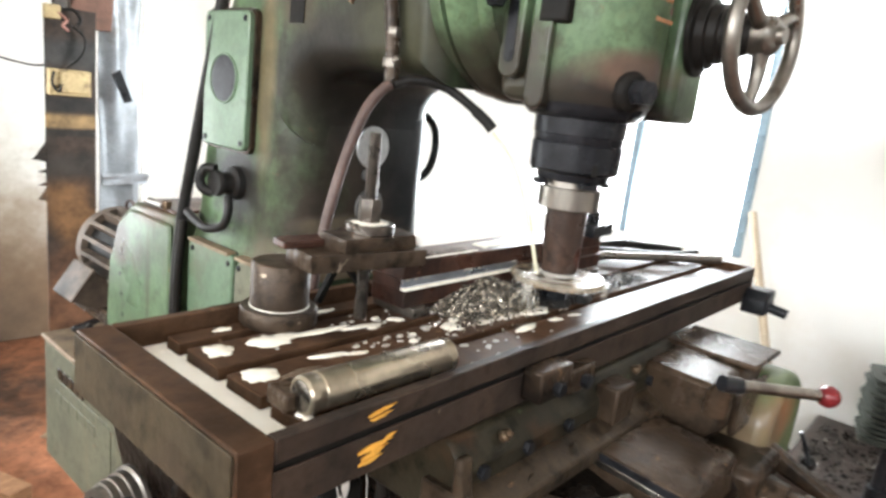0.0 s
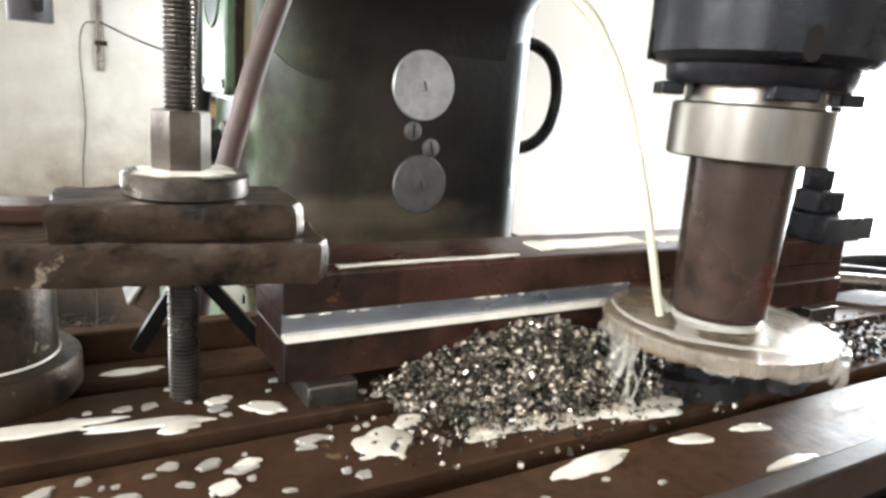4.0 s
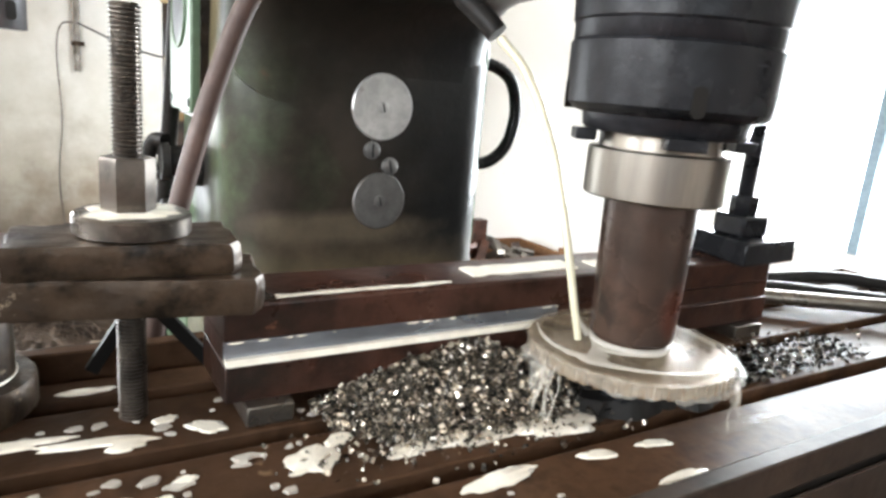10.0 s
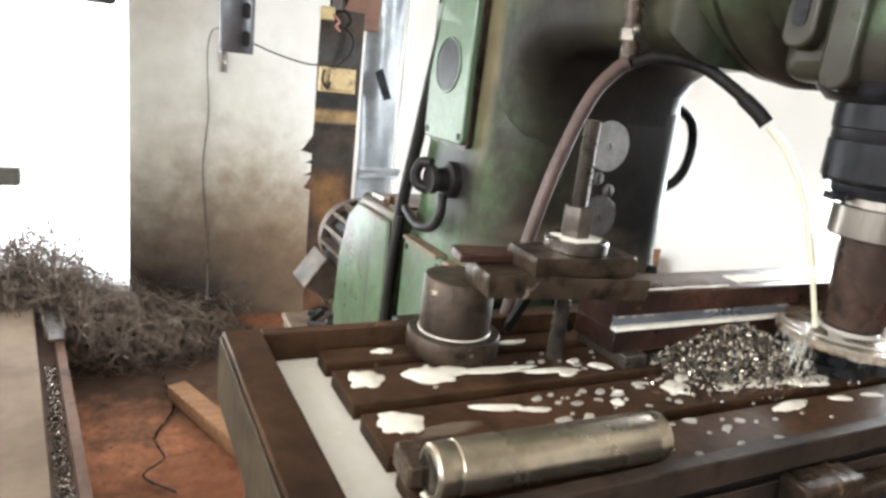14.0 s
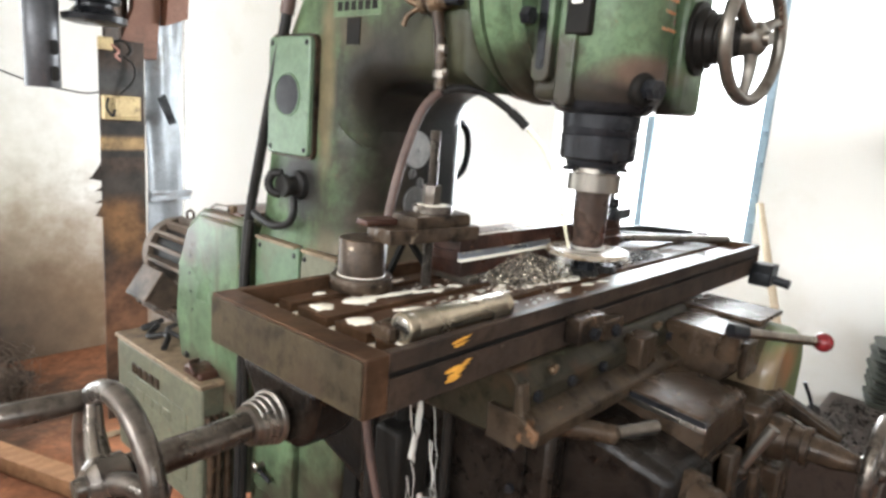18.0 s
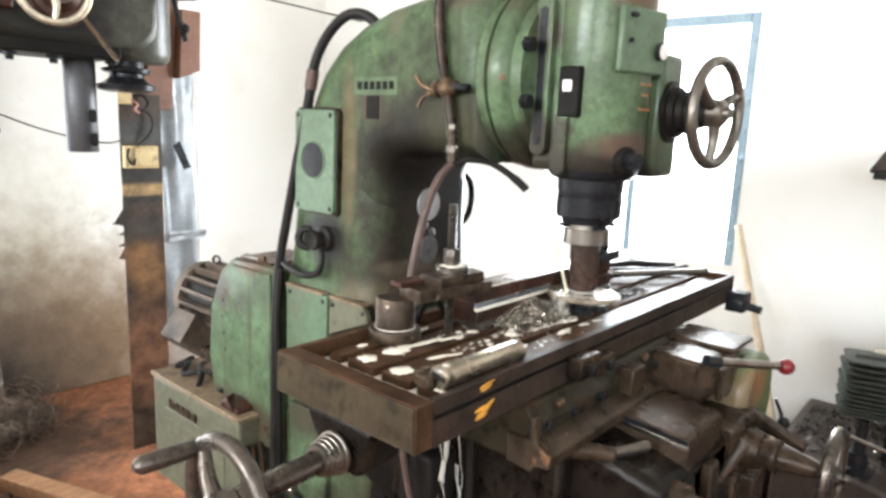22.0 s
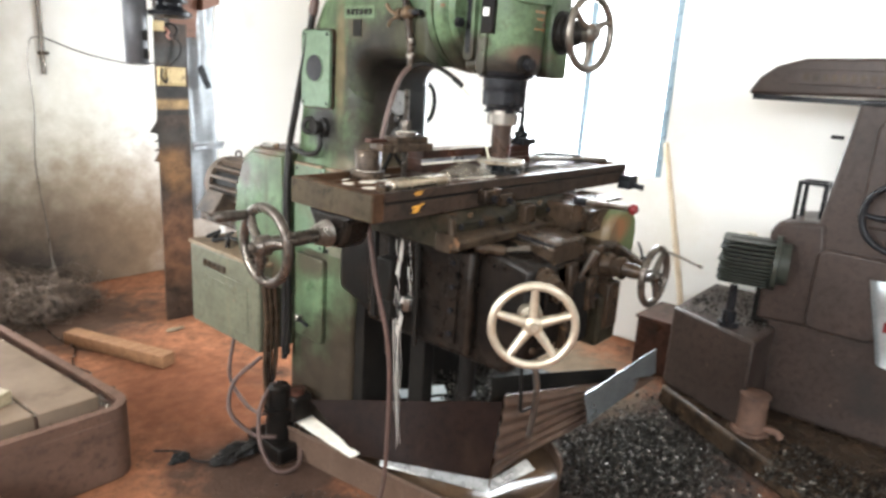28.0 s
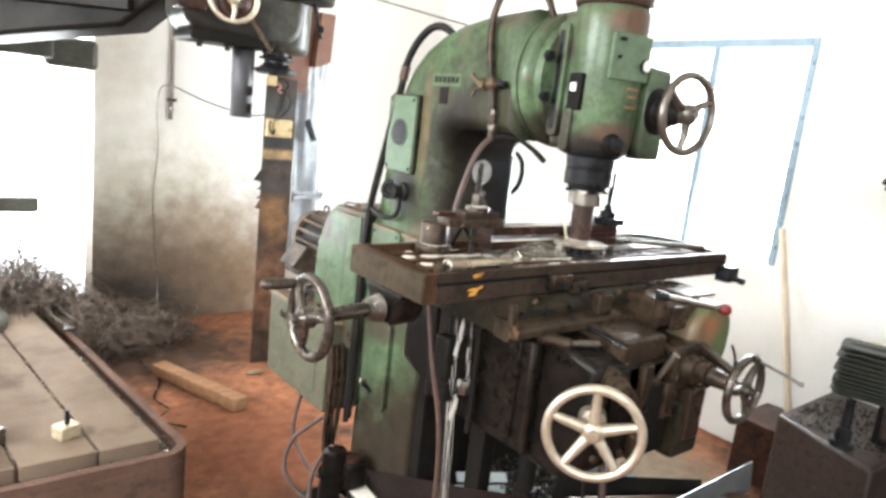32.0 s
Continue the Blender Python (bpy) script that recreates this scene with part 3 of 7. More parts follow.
arm = [(0.66, 1.34), (0.885, 1.40), (0.87, 1.50), (0.845, 1.59), (0.80, 1.665), (0.735, 1.725), (0.66, 1.765), (0.57, 1.795), (0.45, 1.815), (0.275, 1.828),
       (0.275, 1.468), (0.36, 1.478), (0.45, 1.478), (0.50, 1.475), (0.535, 1.466), (0.558, 1.45), (0.571, 1.428), (0.5765, 1.40), (0.578, 1.34)]
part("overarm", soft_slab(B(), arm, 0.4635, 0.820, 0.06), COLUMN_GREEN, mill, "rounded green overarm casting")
part("pedestal", slab(B(), [(0.60, 0.05), (0.965, 0.05), (0.945, 1.10), (0.585, 1.10)], "x", 0.468, 0.86), GREEN, mill, bevel=0.02, segments=3)
part("foot", block(B(), (0.42, 0.47, 0.0), (0.94, 1.02, 0.055)), GRUBBY, mill, bevel=0.012)

# side covers of the column with their screws
cover = part("side_cover", slab(B(), rounded(0.706, 1.312, 0.858, 1.566, 0.014), "x", 0.441, 0.466), GREEN_CLEAN, mill, "clean green cover plate with a round dark opening", bevel=0.003)
part("cover_seam", slab(B(), rounded(0.700, 1.306, 0.864, 1.572, 0.018), "x", 0.452, 0.4665), GRUBBY, cover)
part("opening", turned(B(), (0.4405, 0.785, 1.442), (-1, 0, 0), [(-0.006, 0.044), (0.0005, 0.044), (0.0008, 0.041), (0.001, 0.03)], n=32), BLACK_STEEL, cover)
part("opening_rim", torus(B(), (0.440, 0.785, 1.442), (-1, 0, 0), 0.0455, 0.0022, n=40, k=6), GREEN_CLEAN, cover)
for y, z in ((0.719, 1.326), (0.845, 1.326), (0.719, 1.552), (0.845, 1.552)):
    part("screw", turned(B(), (0.4415, y, z), (-1, 0, 0), [(0, 0.0062), (0.0015, 0.0062), (0.0022, 0.005)], n=12), BLACK_STEEL, cover)
for y0, y1, r, mt in ((0.722, 0.893, 0.014, GREEN_CLEAN), (0.572, 0.714, 0.04, BOX_GREEN)):
    pl = part("lower_cover", slab(B(), rounded(y0, 0.80, y1, 1.108, r), "x", 0.438, 0.458), mt, mill, bevel=0.004, segments=3)
    part("cover_seam", slab(B(), rounded(y0 - 0.004, 0.796, y1 + 0.004, 1.112, r + 0.004), "x", 0.452, 0.4685), OILY, pl)
    for y, z in ((y0 + 0.016, 1.088), (y1 - 0.016, 1.088), (y0 + 0.016, 0.816), (y1 - 0.016, 0.816)):
        part("screw", turned(B(), (0.4385, y, z), (-1, 0, 0), [(0, 0.006), (0.002, 0.006), (0.003, 0.0045)], n=12), BLACK_STEEL, pl)
    part("cover_ledge", slab(B(), rounded(y0 + 0.01, 1.104, y1 - 0.006, 1.111, 0.003), "x", 0.432, 0.462), TAN_LID, pl)
door = part("gear_door", slab(B(), rounded(0.735, 0.44, 0.905, 0.77, 0.02), "x", 0.447, 0.470), GREEN, mill, bevel=0.004)
part("door_knob", turned(B(), (0.447, 0.858, 0.518), (-1, 0, 0), [(0, 0.009), (0.012, 0.007), (0.016, 0.012), (0.026, 0.014), (0.03, 0.009)], n=16), STEEL, door)
part("door_latch", rod(B(), (0.43, 0.80, 0.50), (0.43, 0.862, 0.515), 0.006, n=10), BLACK_STEEL, door)

# rotary switch, square pocket, nameplate with unreadable raised letters
switch = part("rotary_switch", turned(B(), (0.464, 0.757, 1.245), (-1, 0, 0), [(0, 0.034), (0.016, 0.032), (0.02, 0.022), (0.04, 0.02), (0.042, 0.026), (0.052, 0.024)], n=24), BLACK, mill, "black greasy rotary switch with a curved handle")
part("switch_handle", pipe(B(), [(0.42, 0.765, 1.272), (0.408, 0.782, 1.27), (0.402, 0.79, 1.25), (0.405, 0.784, 1.232), (0.418, 0.768, 1.225)], 0.010), BLACK, switch)
part("switch_cable", pipe(B(), [(0.44, 0.75, 1.22), (0.435, 0.742, 1.185), (0.43, 0.755, 1.16), (0.425, 0.80, 1.148), (0.43, 0.85, 1.152), (0.44, 0.905, 1.16)], 0.009), BLACK, switch)
part("square_pocket", block(B(), (0.4615, 0.575, 1.548), (0.466, 0.615, 1.60)), OILY, mill)
plate = part("nameplate", slab(B(), rounded(0.515, 1.603, 0.66, 1.642, 0.004), "x", 0.4622, 0.4655), GREEN, mill, "green cast nameplate with dark raised letters")
for k in range(6):
    part("raised_letter", block(B(), (0.4610, 0.527 + 0.021 * k, 1.614), (0.4625, 0.541 + 0.021 * k, 1.632)), OILY, plate)

# round covers and slotted screws on the front of the neck
for x, z, r, mt in ((0.646, 1.342, 0.0415, COVER), (0.649, 1.223, 0.0365, DARK_COVER)):
    cp = part("round_cover", turned(B(), (x, 0.5785, z), (0, -1, 0), [(0, r), (0.004, r), (0.0055, r - 0.0015), (0.0058, r * 0.5)], n=48), mt, mill, "bright turned steel cover disc")
    part("cover_screw", turned(B(), (x, 0.573, z), (0, -1, 0), [(0, 0.0075), (0.0012, 0.0075), (0.0018, 0.006)], n=20), mt, cp)
    part("screw_slot", block(B(), (-0.006, -0.0004, -0.0008), (0.006, 0.0004, 0.0008), Matrix.Translation((x, 0.5709, z)) @ Matrix.Rotation(1.3, 4, "Y")), BLACK_STEEL, cp)
for x, z, a in ((0.635, 1.288, 1.57), (0.661, 1.268, 1.3)):
    cp = part("slotted_screw", turned(B(), (x, 0.5785, z), (0, -1, 0), [(0, 0.0112), (0.005, 0.0112), (0.006, 0.0095)], n=24), DARK_COVER, mill)
    part("screw_slot", block(B(), (-0.0085, -0.0005, -0.001), (0.0085, 0.0005, 0.001), Matrix.Translation((x, 0.5724, z)) @ Matrix.Rotation(a, 4, "Y")), BLACK_STEEL, cp)
# dark core holes at the foot and the curved pull on the far side
for x in (0.543, 0.79):
    part("core_hole", turned(B(), (x, 0.574, 1.122), (0, -1, 0.05), [(-0.01, 0.0125), (0.006, 0.0125), (0.0065, 0.011)], n=20), BLACK, mill)
part("far_side_cover", slab(B(), rounded(0.628, 1.125, 0.84, 1.455, 0.025), "x", 0.822, 0.836), GREEN, mill, "green cover on the far side", bevel=0.004)
part("cover_bead", pipe(B(), [(0.812, 0.612, 1.12), (0.813, 0.608, 1.28), (0.812, 0.612, 1.44)], 0.005, n=8), BLACK_STEEL, mill)
ph = part("pull_handle", pipe(B(), [(0.80, 0.645, 1.405), (0.845, 0.642, 1.412), (0.885, 0.64, 1.392), (0.90, 0.64, 1.345), (0.888, 0.64, 1.295), (0.852, 0.64, 1.268), (0.80, 0.645, 1.27)], 0.0095), BLACK_STEEL, mill, "curved black pull handle")

# swivel flange, head and quill
SP = (0.632, 0.116)
flange = part("swivel_flange", turned(B(), (0.632, 0.285, 1.645), (0, -1, 0), [(0, 0.184), (0.022, 0.186), (0.024, 0.178), (0.032, 0.178), (0.034, 0.19), (0.058, 0.19), (0.066, 0.184), (0.072, 0.168), (0.09, 0.16)], n=72), GREEN, mill, "green swivel flange with a bright worn rim")
for a in (200, 250, 160, 110):
    part("flange_bolt", hexagon(B(), (0.632 + 0.155 * math.cos(radians(a)), 0.197, 1.645 + 0.155 * math.sin(radians(a))), (0, -1, 0), 0.015, 0.018), BLACK_STEEL, flange)
head = part("head_body", turned(B(), (SP[0], SP[1], 1.455), (0, 0, 1), [(0, 0.082), (0.012, 0.094), (0.03, 0.1), (0.35, 0.1), (0.375, 0.098), (0.385, 0.092)], n=56), GREEN, mill, "green cylindrical milling head")
part("head_back", block(B(), (0.538, 0.13, 1.46), (0.725, 0.21, 1.825)), GREEN, mill, bevel=0.02, segments=3)
for x, y0, y1, z0, z1, mt in ((0.536, 0.118, 0.15, 1.452, 1.63, GREEN), (0.533, 0.162, 0.198, 1.49, 1.79, GREEN)):
    part("head_slide", slab(B(), rounded(y0, z0, y1, z1, 0.0155), "x", x - 0.014, x + 0.03), mt, mill, bevel=0.003)
part("slide_slot", slab(B(), rounded(0.172, 1.51, 0.188, 1.77, 0.007), "x", 0.5175, 0.525), BLACK_STEEL, mill)
part("slide_tag", block(B(), (0.5165, 0.11, 1.612), (0.55, 0.130, 1.634)), WHITE, mill, "small white tag", bevel=0.003)
part("slide_catch", block(B(), (0.52, 0.095, 1.565), (0.55, 0.14, 1.66)), OILY, mill, bevel=0.004)
part("feed_box", block(B(), (0.70, 0.012, 1.452), (0.80, 0.20, 1.70)), GREEN, mill, bevel=0.012, segments=3)
plate = part("dial_plate", block(B(), (-0.062, -0.006, -0.062), (0.062, 0.006, 0.055), Matrix.Translation((0.607, 0.02, 1.712)) @ Matrix.Rotation(radians(-14), 4, "Z")), GREEN_CLEAN, mill, "raised green plate with a dial", bevel=0.004)
part("dial", turned(B(), (0.648, 0.002, 1.693), (-0.1, -1, 0), [(0, 0.017), (0.008, 0.017), (0.009, 0.015)], n=32), BLACK_STEEL, plate)
part("dial_face", turned(B(), (0.648, -0.006, 1.693), (-0.1, -1, 0), [(0, 0.0145), (0.0015, 0.0145), (0.0018, 0.014)], n=32), WHITE, plate)
for k in range(3):
    part("plate_screw", turned(B(), (0.567 + 0.012 * (k > 1), 0.022, 1.752 - 0.045 * (k % 2)), (-0.24, -1, 0), [(0, 0.005), (0.004, 0.005)], n=10), BLACK_STEEL, plate)
# coloured spots and worn bars of lettering on the head
for x, z, w, h, mt in ((0.685, 1.665, 0.02, 0.022, FADED_ORANGE), (0.66, 1.60, 0.008, 0.008, RED), (0.688, 1.785, 0.022, 0.010, WHITE)):
    y = SP[1] - math.sqrt(max(0.0, 0.1 ** 2 - (x - SP[0]) ** 2)) - 0.0012
    part("paint_mark", block(B(), (-w / 2, -0.0008, -h / 2), (w / 2, 0.0008, h / 2), Matrix.Translation((x, y, z)) @ Matrix.Rotation(math.atan2(x - SP[0], 0.085), 4, "Z")), mt, head)
for z, w in ((1.632, 0.05), (1.612, 0.035), (1.585, 0.05)):
    part("lettering_bar", block(B(), (-w / 2, -0.0006, -0.0025), (w / 2, 0.0006, 0.0025), Matrix.Translation((0.635, SP[1] - 0.1004, z))), FADED_ORANGE, head)
part("head_cap", turned(B(), (SP[0], SP[1], 1.84), (0, 0, 1), [(0, 0.101), (0.004, 0.104), (0.036, 0.104), (0.042, 0.098), (0.043, 0.056), (0.07, 0.056), (0.073, 0.052), (0.074, 0.022), (0.16, 0.022)], n=44), RUST, mill, "rust-brown stepped cap with a draw bar")
boss = part("clamp_boss", turned(B(), (0.60, 0.045, 1.487), (-0.35, -1, 0), [(0, 0.028), (0.024, 0.027), (0.028, 0.023), (0.03, 0.02)], n=24), OILY, mill)
part("clamp_nut", hexagon(B(), (0.590, 0.016, 1.487), (-0.35, -1, 0), 0.017, 0.024), BLACK_STEEL, boss)

part("spindle_flange", turned(B(), (*SP, 1.418), (0, 0, 1), [(0, 0.064), (0.003, 0.067), (0.026, 0.068), (0.028, 0.078), (0.04, 0.09), (0.062, 0.094), (0.07, 0.094)], n=52), BLACK_STEEL, mill)
part("spindle_sleeve", turned(B(), (*SP, 1.408), (0, 0, 1), [(0, 0.064), (0.002, 0.0655), (0.018, 0.0655), (0.019, 0.064)], n=52), BLACK_STEEL, mill, "dark ground spindle sleeve")
chuck = part("chuck", turned(B(), (*SP, 1.353), (0, 0, 1), [(0, 0.05), (0.003, 0.053), (0.011, 0.054), (0.013, 0.062), (0.017, 0.066), (0.054, 0.067), (0.056, 0.0655)], n=52), BLACK_STEEL, mill, "black oily milling chuck with notches")
for a in (236, 326, 146):
    d = Vector((math.cos(radians(a)), math.sin(radians(a)), 0))
    m = Matrix.Translation((SP[0], SP[1], 0)) @ Matrix.Rotation(radians(a), 4, "Z")
    part("chuck_notch", slab(B(), rounded(-0.0042, 1.3655, 0.0042, 1.3835, 0.0040), "x", 0.060, 0.0668, m), OILY, chuck)
    part("chuck_lug", block(B(), (0.045, -0.012, 1.346), (0.0585, 0.012, 1.3535), m), BLACK_STEEL, chuck, bevel=0.001)
part("steel_collar", turned(B(), (*SP, 1.311), (0, 0, 1), [(0, 0.0456), (0.0012, 0.0468), (0.0308, 0.0468), (0.0320, 0.0456), (0.0322, 0.0405), (0.044, 0.04)], n=52), STEEL, mill, "bright turned steel collar")
part("arbor", turned(B(), (*SP, 1.196), (0, 0, 1), [(0, 0.0255), (0.016, 0.026), (0.018, 0.0295), (0.07, 0.0305), (0.106, 0.0315), (0.116, 0.0315)], n=44), ARBOR, mill, "oiled brown cutter arbor")
cutter = part("slitting_cutter", turned(B(), (*SP, 1.1950), (0, 0, 1), [(0, 0.064), (0.001, 0.070), (0.009, 0.070), (0.010, 0.066)], n=72), WET_STEEL, mill, "wet steel slitting cutter")
for k in range(48):
    m = Matrix.Translation((*SP, 1.2000)) @ Matrix.Rotation(2 * math.pi * k / 48, 4, "Z")
    bm = B()
    slab(bm, [(0.0685, -0.0036), (0.0716, -0.0034), (0.0712, 0.0008), (0.0685, 0.0036)], "z", -0.0045, 0.0045, m)
    part("tooth", bm, WET_STEEL, cutter, smooth=False)
part("arbor_nut", turned(B(), (*SP, 1.166), (0, 0, 1), [(0, 0.02), (0.026, 0.021), (0.028, 0.026), (0.030, 0.026)], n=8), BLACK_STEEL, mill)


def handwheel(parent, centre, axis, radius, rim, spokes, material, hub=0.03, turn=0.0, dish=0.0, curl=0.12, broad=1.15):
    axis = Vector(axis).normalized()
    wheel = part("handwheel", torus(B(), centre, axis, radius, rim, n=72, k=14), material, parent, "worn handwheel with curved spokes")
    part("hub", turned(B(), Vector(centre) - axis * (0.022 + dish), axis, [(0, hub * 0.8), (0.004, hub), (0.032, hub), (0.04, hub * 0.7), (0.041, hub * 0.45), (0.05, hub * 0.4)], n=28), material, wheel)
    m = Matrix.Translation(centre) @ axis.to_track_quat("Z", "Y").to_matrix().to_4x4()
    for k in range(spokes):
        a = turn + 2 * math.pi * k / spokes
        d, e = Vector((math.cos(a), math.sin(a), 0)), Vector((math.cos(a + curl), math.sin(a + curl), 0))
        part("spoke", pipe(B(), [m @ (d * hub * 0.6 + Vector((0, 0, -dish))), m @ (e * (0.55 * radius) + Vector((0, 0, -dish * 0.6))), m @ (d * radius)], rim * broad, n=10, taper=rim * 0.72 * broad / 1.15), material, wheel)
    return wheel


# head handwheel on its bellows-like hub
hw = handwheel(mill, (0.758, -0.078, 1.585), (-0.1, -1, 0), 0.100, 0.011, 3, DULL_STEEL, 0.028, turn=0.4)
part("feed_hub", turned(B(), (0.75, 0.014, 1.585), (0.08, -1, 0), [(0, 0.062), (0.008, 0.062), (0.01, 0.052), (0.022, 0.05), (0.024, 0.043), (0.036, 0.042), (0.038, 0.036), (0.055, 0.034), (0.075, 0.026), (0.09, 0.022)], n=36), OILY, mill)
# front elevating wheel, cross-feed wheel, table wheel
handwheel(mill, (0.346, -0.243, 0.839), (-0.76, -0.65, 0.0), 0.107, 0.0115, 5, SILVER, 0.026, turn=0.35, dish=0.01, curl=0.0, broad=1.35)
part("elevating_shaft", rod(B(), (0.353, -0.237, 0.839), (0.46, -0.145, 0.839), 0.017), DULL_STEEL, mill)
part("elevating_collar", turned(B(), (0.372, -0.221, 0.839), (0.76, 0.65, 0), [(0, 0.02), (0.003, 0.024), (0.02, 0.024), (0.022, 0.032), (0.06, 0.034)], n=28), SILVER, mill)
rw = handwheel(mill, (0.768, -0.365, 0.922), (0, -1, 0), 0.082, 0.0105, 3, STUD_STEEL, 0.018, turn=0.9)
part("crank_handle", turned(B(), (0.80, -0.378, 0.995), (0.55, -0.75, -0.35), [(0, 0.004), (0.10, 0.004), (0.102, 0.006), (0.112, 0.006), (0.114, 0.003)], n=12), STEEL, rw)
part("cross_shaft", turned(B(), (0.768, -0.15, 0.922), (0, -1, 0), [(0, 0.045), (0.06, 0.042), (0.09, 0.036), (0.092, 0.03), (0.11, 0.03), (0.112, 0.034), (0.122, 0.034), (0.124, 0.024), (0.16, 0.022), (0.2, 0.013), (0.22, 0.013)], n=32), GRUBBY, mill)
lw = handwheel(mill, (-0.19, 0.142, 1.052), (-1, 0, 0), 0.086, 0.0115, 3, STUD_STEEL, 0.024, turn=0.2, dish=-0.012)
part("crank_handle", turned(B(), (-0.19, 0.205, 1.112), (-1, 0.03, 0.02), [(0, 0.008), (0.008, 0.011), (0.055, 0.0125), (0.078, 0.012), (0.083, 0.009), (0.087, 0.005)], n=20), STUD_STEEL, lw, "dark worn steel crank handle")
part("feed_shaft", rod(B(), (-0.178, 0.145, 1.052), (-0.02, 0.16, 1.05), 0.0175), STUD_STEEL, mill)
part("graduated_collar", turned(B(), (0.0, 0.162, 1.05), (-1, -0.08, 0), [(0, 0.034), (0.004, 0.034), (0.006, 0.031), (0.013, 0.031), (0.014, 0.029), (0.021, 0.029), (0.022, 0.027), (0.028, 0.027), (0.029, 0.025), (0.036, 0.024), (0.037, 0.018)], n=36), DULL_STEEL, mill, "stepped graduated feed collar")
part("shaft_bracket", slab(B(), [(0.09, 1.102), (0.26, 1.102), (0.215, 1.035), (0.195, 1.012), (0.13, 1.012), (0.105, 1.04)], "x", 0.012, 0.09), KNEE, mill, bevel=0.012, segments=3)

# table: end wall, rims, bed, T-slot ribs
table = part("table", block(B(), (0.04, 0.002, 1.103), (1.25, 0.296, 1.122)), BROWN_IRON, mill, "brown oily table with T-slots")
part("end_wall", block(B(), (0.003, 0.0, 1.103), (0.038, 0.31, 1.172)), BROWN_IRON, table, bevel=0.002)
part("end_face", slab(B(), rounded(0.003, 1.105, 0.307, 1.169, 0.003), "x", 0.0, 0.0032), TABLE_END, table, "olive-brown grimy end face", bevel=0.001)
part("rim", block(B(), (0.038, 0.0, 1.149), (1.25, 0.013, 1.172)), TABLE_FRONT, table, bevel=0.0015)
part("rim", block(B(), (0.038, 0.297, 1.103), (1.25, 0.31, 1.172)), BROWN_IRON, table, bevel=0.0015)
part("groove_back", block(B(), (0.0385, 0.0045, 1.118), (1.25, 0.0135, 1.1495)), OILY, table)
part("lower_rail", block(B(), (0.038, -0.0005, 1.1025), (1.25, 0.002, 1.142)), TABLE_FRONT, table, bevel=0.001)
part("end_wall", block(B(), (1.25, 0.0, 1.103), (1.262, 0.31, 1.172)), BROWN_IRON, table, bevel=0.002)
for y0, y1 in ((0.016, 0.080), (0.096, 0.157), (0.173, 0.237), (0.253, 0.282)):
    bm = B()
    mid = (y0 + y1) / 2
    hw2 = (y1 - y0) / 2
    slab(bm, [(mid - hw2 + 0.008, 1.122), (mid + hw2 - 0.008, 1.122), (mid + hw2 - 0.008, 1.140), (mid + hw2, 1.140), (mid + hw2, ZT), (mid - hw2, ZT), (mid - hw2, 1.140), (mid - hw2 + 0.008, 1.140)], "x", 0.088, 1.25)
    part("rib", bm, BROWN_IRON, table, bevel=0.0012)
# chalked yellow marks on the front
for x0, z0, x1, z1, w in ((0.137, 1.162, 0.172, 1.167, 0.0022), (0.14, 1.1575, 0.168, 1.1605, 0.002), (0.128, 1.128, 0.172, 1.131, 0.0035), (0.133, 1.120, 0.166, 1.127, 0.004), (0.13, 1.115, 0.160, 1.1185, 0.003), (0.160, 1.132, 0.176, 1.136, 0.002)):
    bm = B()
    n = 9
    up, dn = [], []
    for i in range(n):
        t = i / (n - 1)
        ww = w * math.sin(math.pi * min(1, t * 1.15 + 0.05)) ** 0.6 * (0.8 + 0.4 * noise.noise(Vector((x0 * 90, z0 * 70, t * 4))))
        x, z = x0 + (x1 - x0) * t, z0 + (z1 - z0) * t + 0.001 * noise.noise(Vector((t * 5, z0 * 200, 0)))
        up.append((x, z + abs(ww)))
        dn.append((x, z - abs(ww)))
    slab(bm, up + dn[::-1], "y", -0.0022, -0.0005)
    part("chalk_mark", bm, YELLOW, table)
# stop dogs, right-hand stop bracket
for x0, x1, z0, z1, d in ((0.385, 0.455, 1.112, 1.152, 0.03), (0.47, 0.535, 1.098, 1.132, 0.022)):
    dog = part("stop_dog", slab(B(), [(x0, z0), (x1 - 0.01, z0), (x1, z0 + 0.012), (x1, z1), (x0, z1)], "y", -d, -0.002), GRUBBY, mill, bevel=0.003)
    part("dog_bolt", hexagon(B(), ((x0 + x1) / 2, -d, z0 + 0.015), (0, -1, 0), 0.010, 0.010), BLACK_STEEL, dog)
dog = part("end_bracket", slab(B(), [(1.20, 1.085), (1.262, 1.085), (1.262, 1.135), (1.215, 1.135), (1.20, 1.115)], "y", -0.05, -0.002), BLACK_STEEL, mill, bevel=0.004)
part("bracket_bolt", rod(B(), (1.235, -0.05, 1.10), (1.235, -0.085, 1.095), 0.011, n=12), BLACK_STEEL, dog)

def crust(x0, x1, ya, yb, za, zb, n=60, m=6, high=0.010):
    """A lumpy layer lying on a sloping ledge."""
    bm = B()
    g = []
    for i in range(n + 1):
        row = []
        for j in range(m + 1):
            x, t = x0 + (x1 - x0) * i / n, j / m
            e = min(1.0, 4 * min(t, 1 - t))
            lump = max(0.0, noise.noise(Vector((x * 38, t * 2.5, 7))) + 0.5 * noise.noise(Vector((x * 90, t * 6, 3))) - 0.05)
            row.append(bm.verts.new((x, ya + (yb - ya) * t, za + (zb - za) * t - 0.002 + high * 2 * lump * e)))
        g.append(row)
    for p, q in zip(g, g[1:]):
        for j in range(m):
            bm.faces.new((p[j], q[j], q[j + 1], p[j + 1]))
    return bm


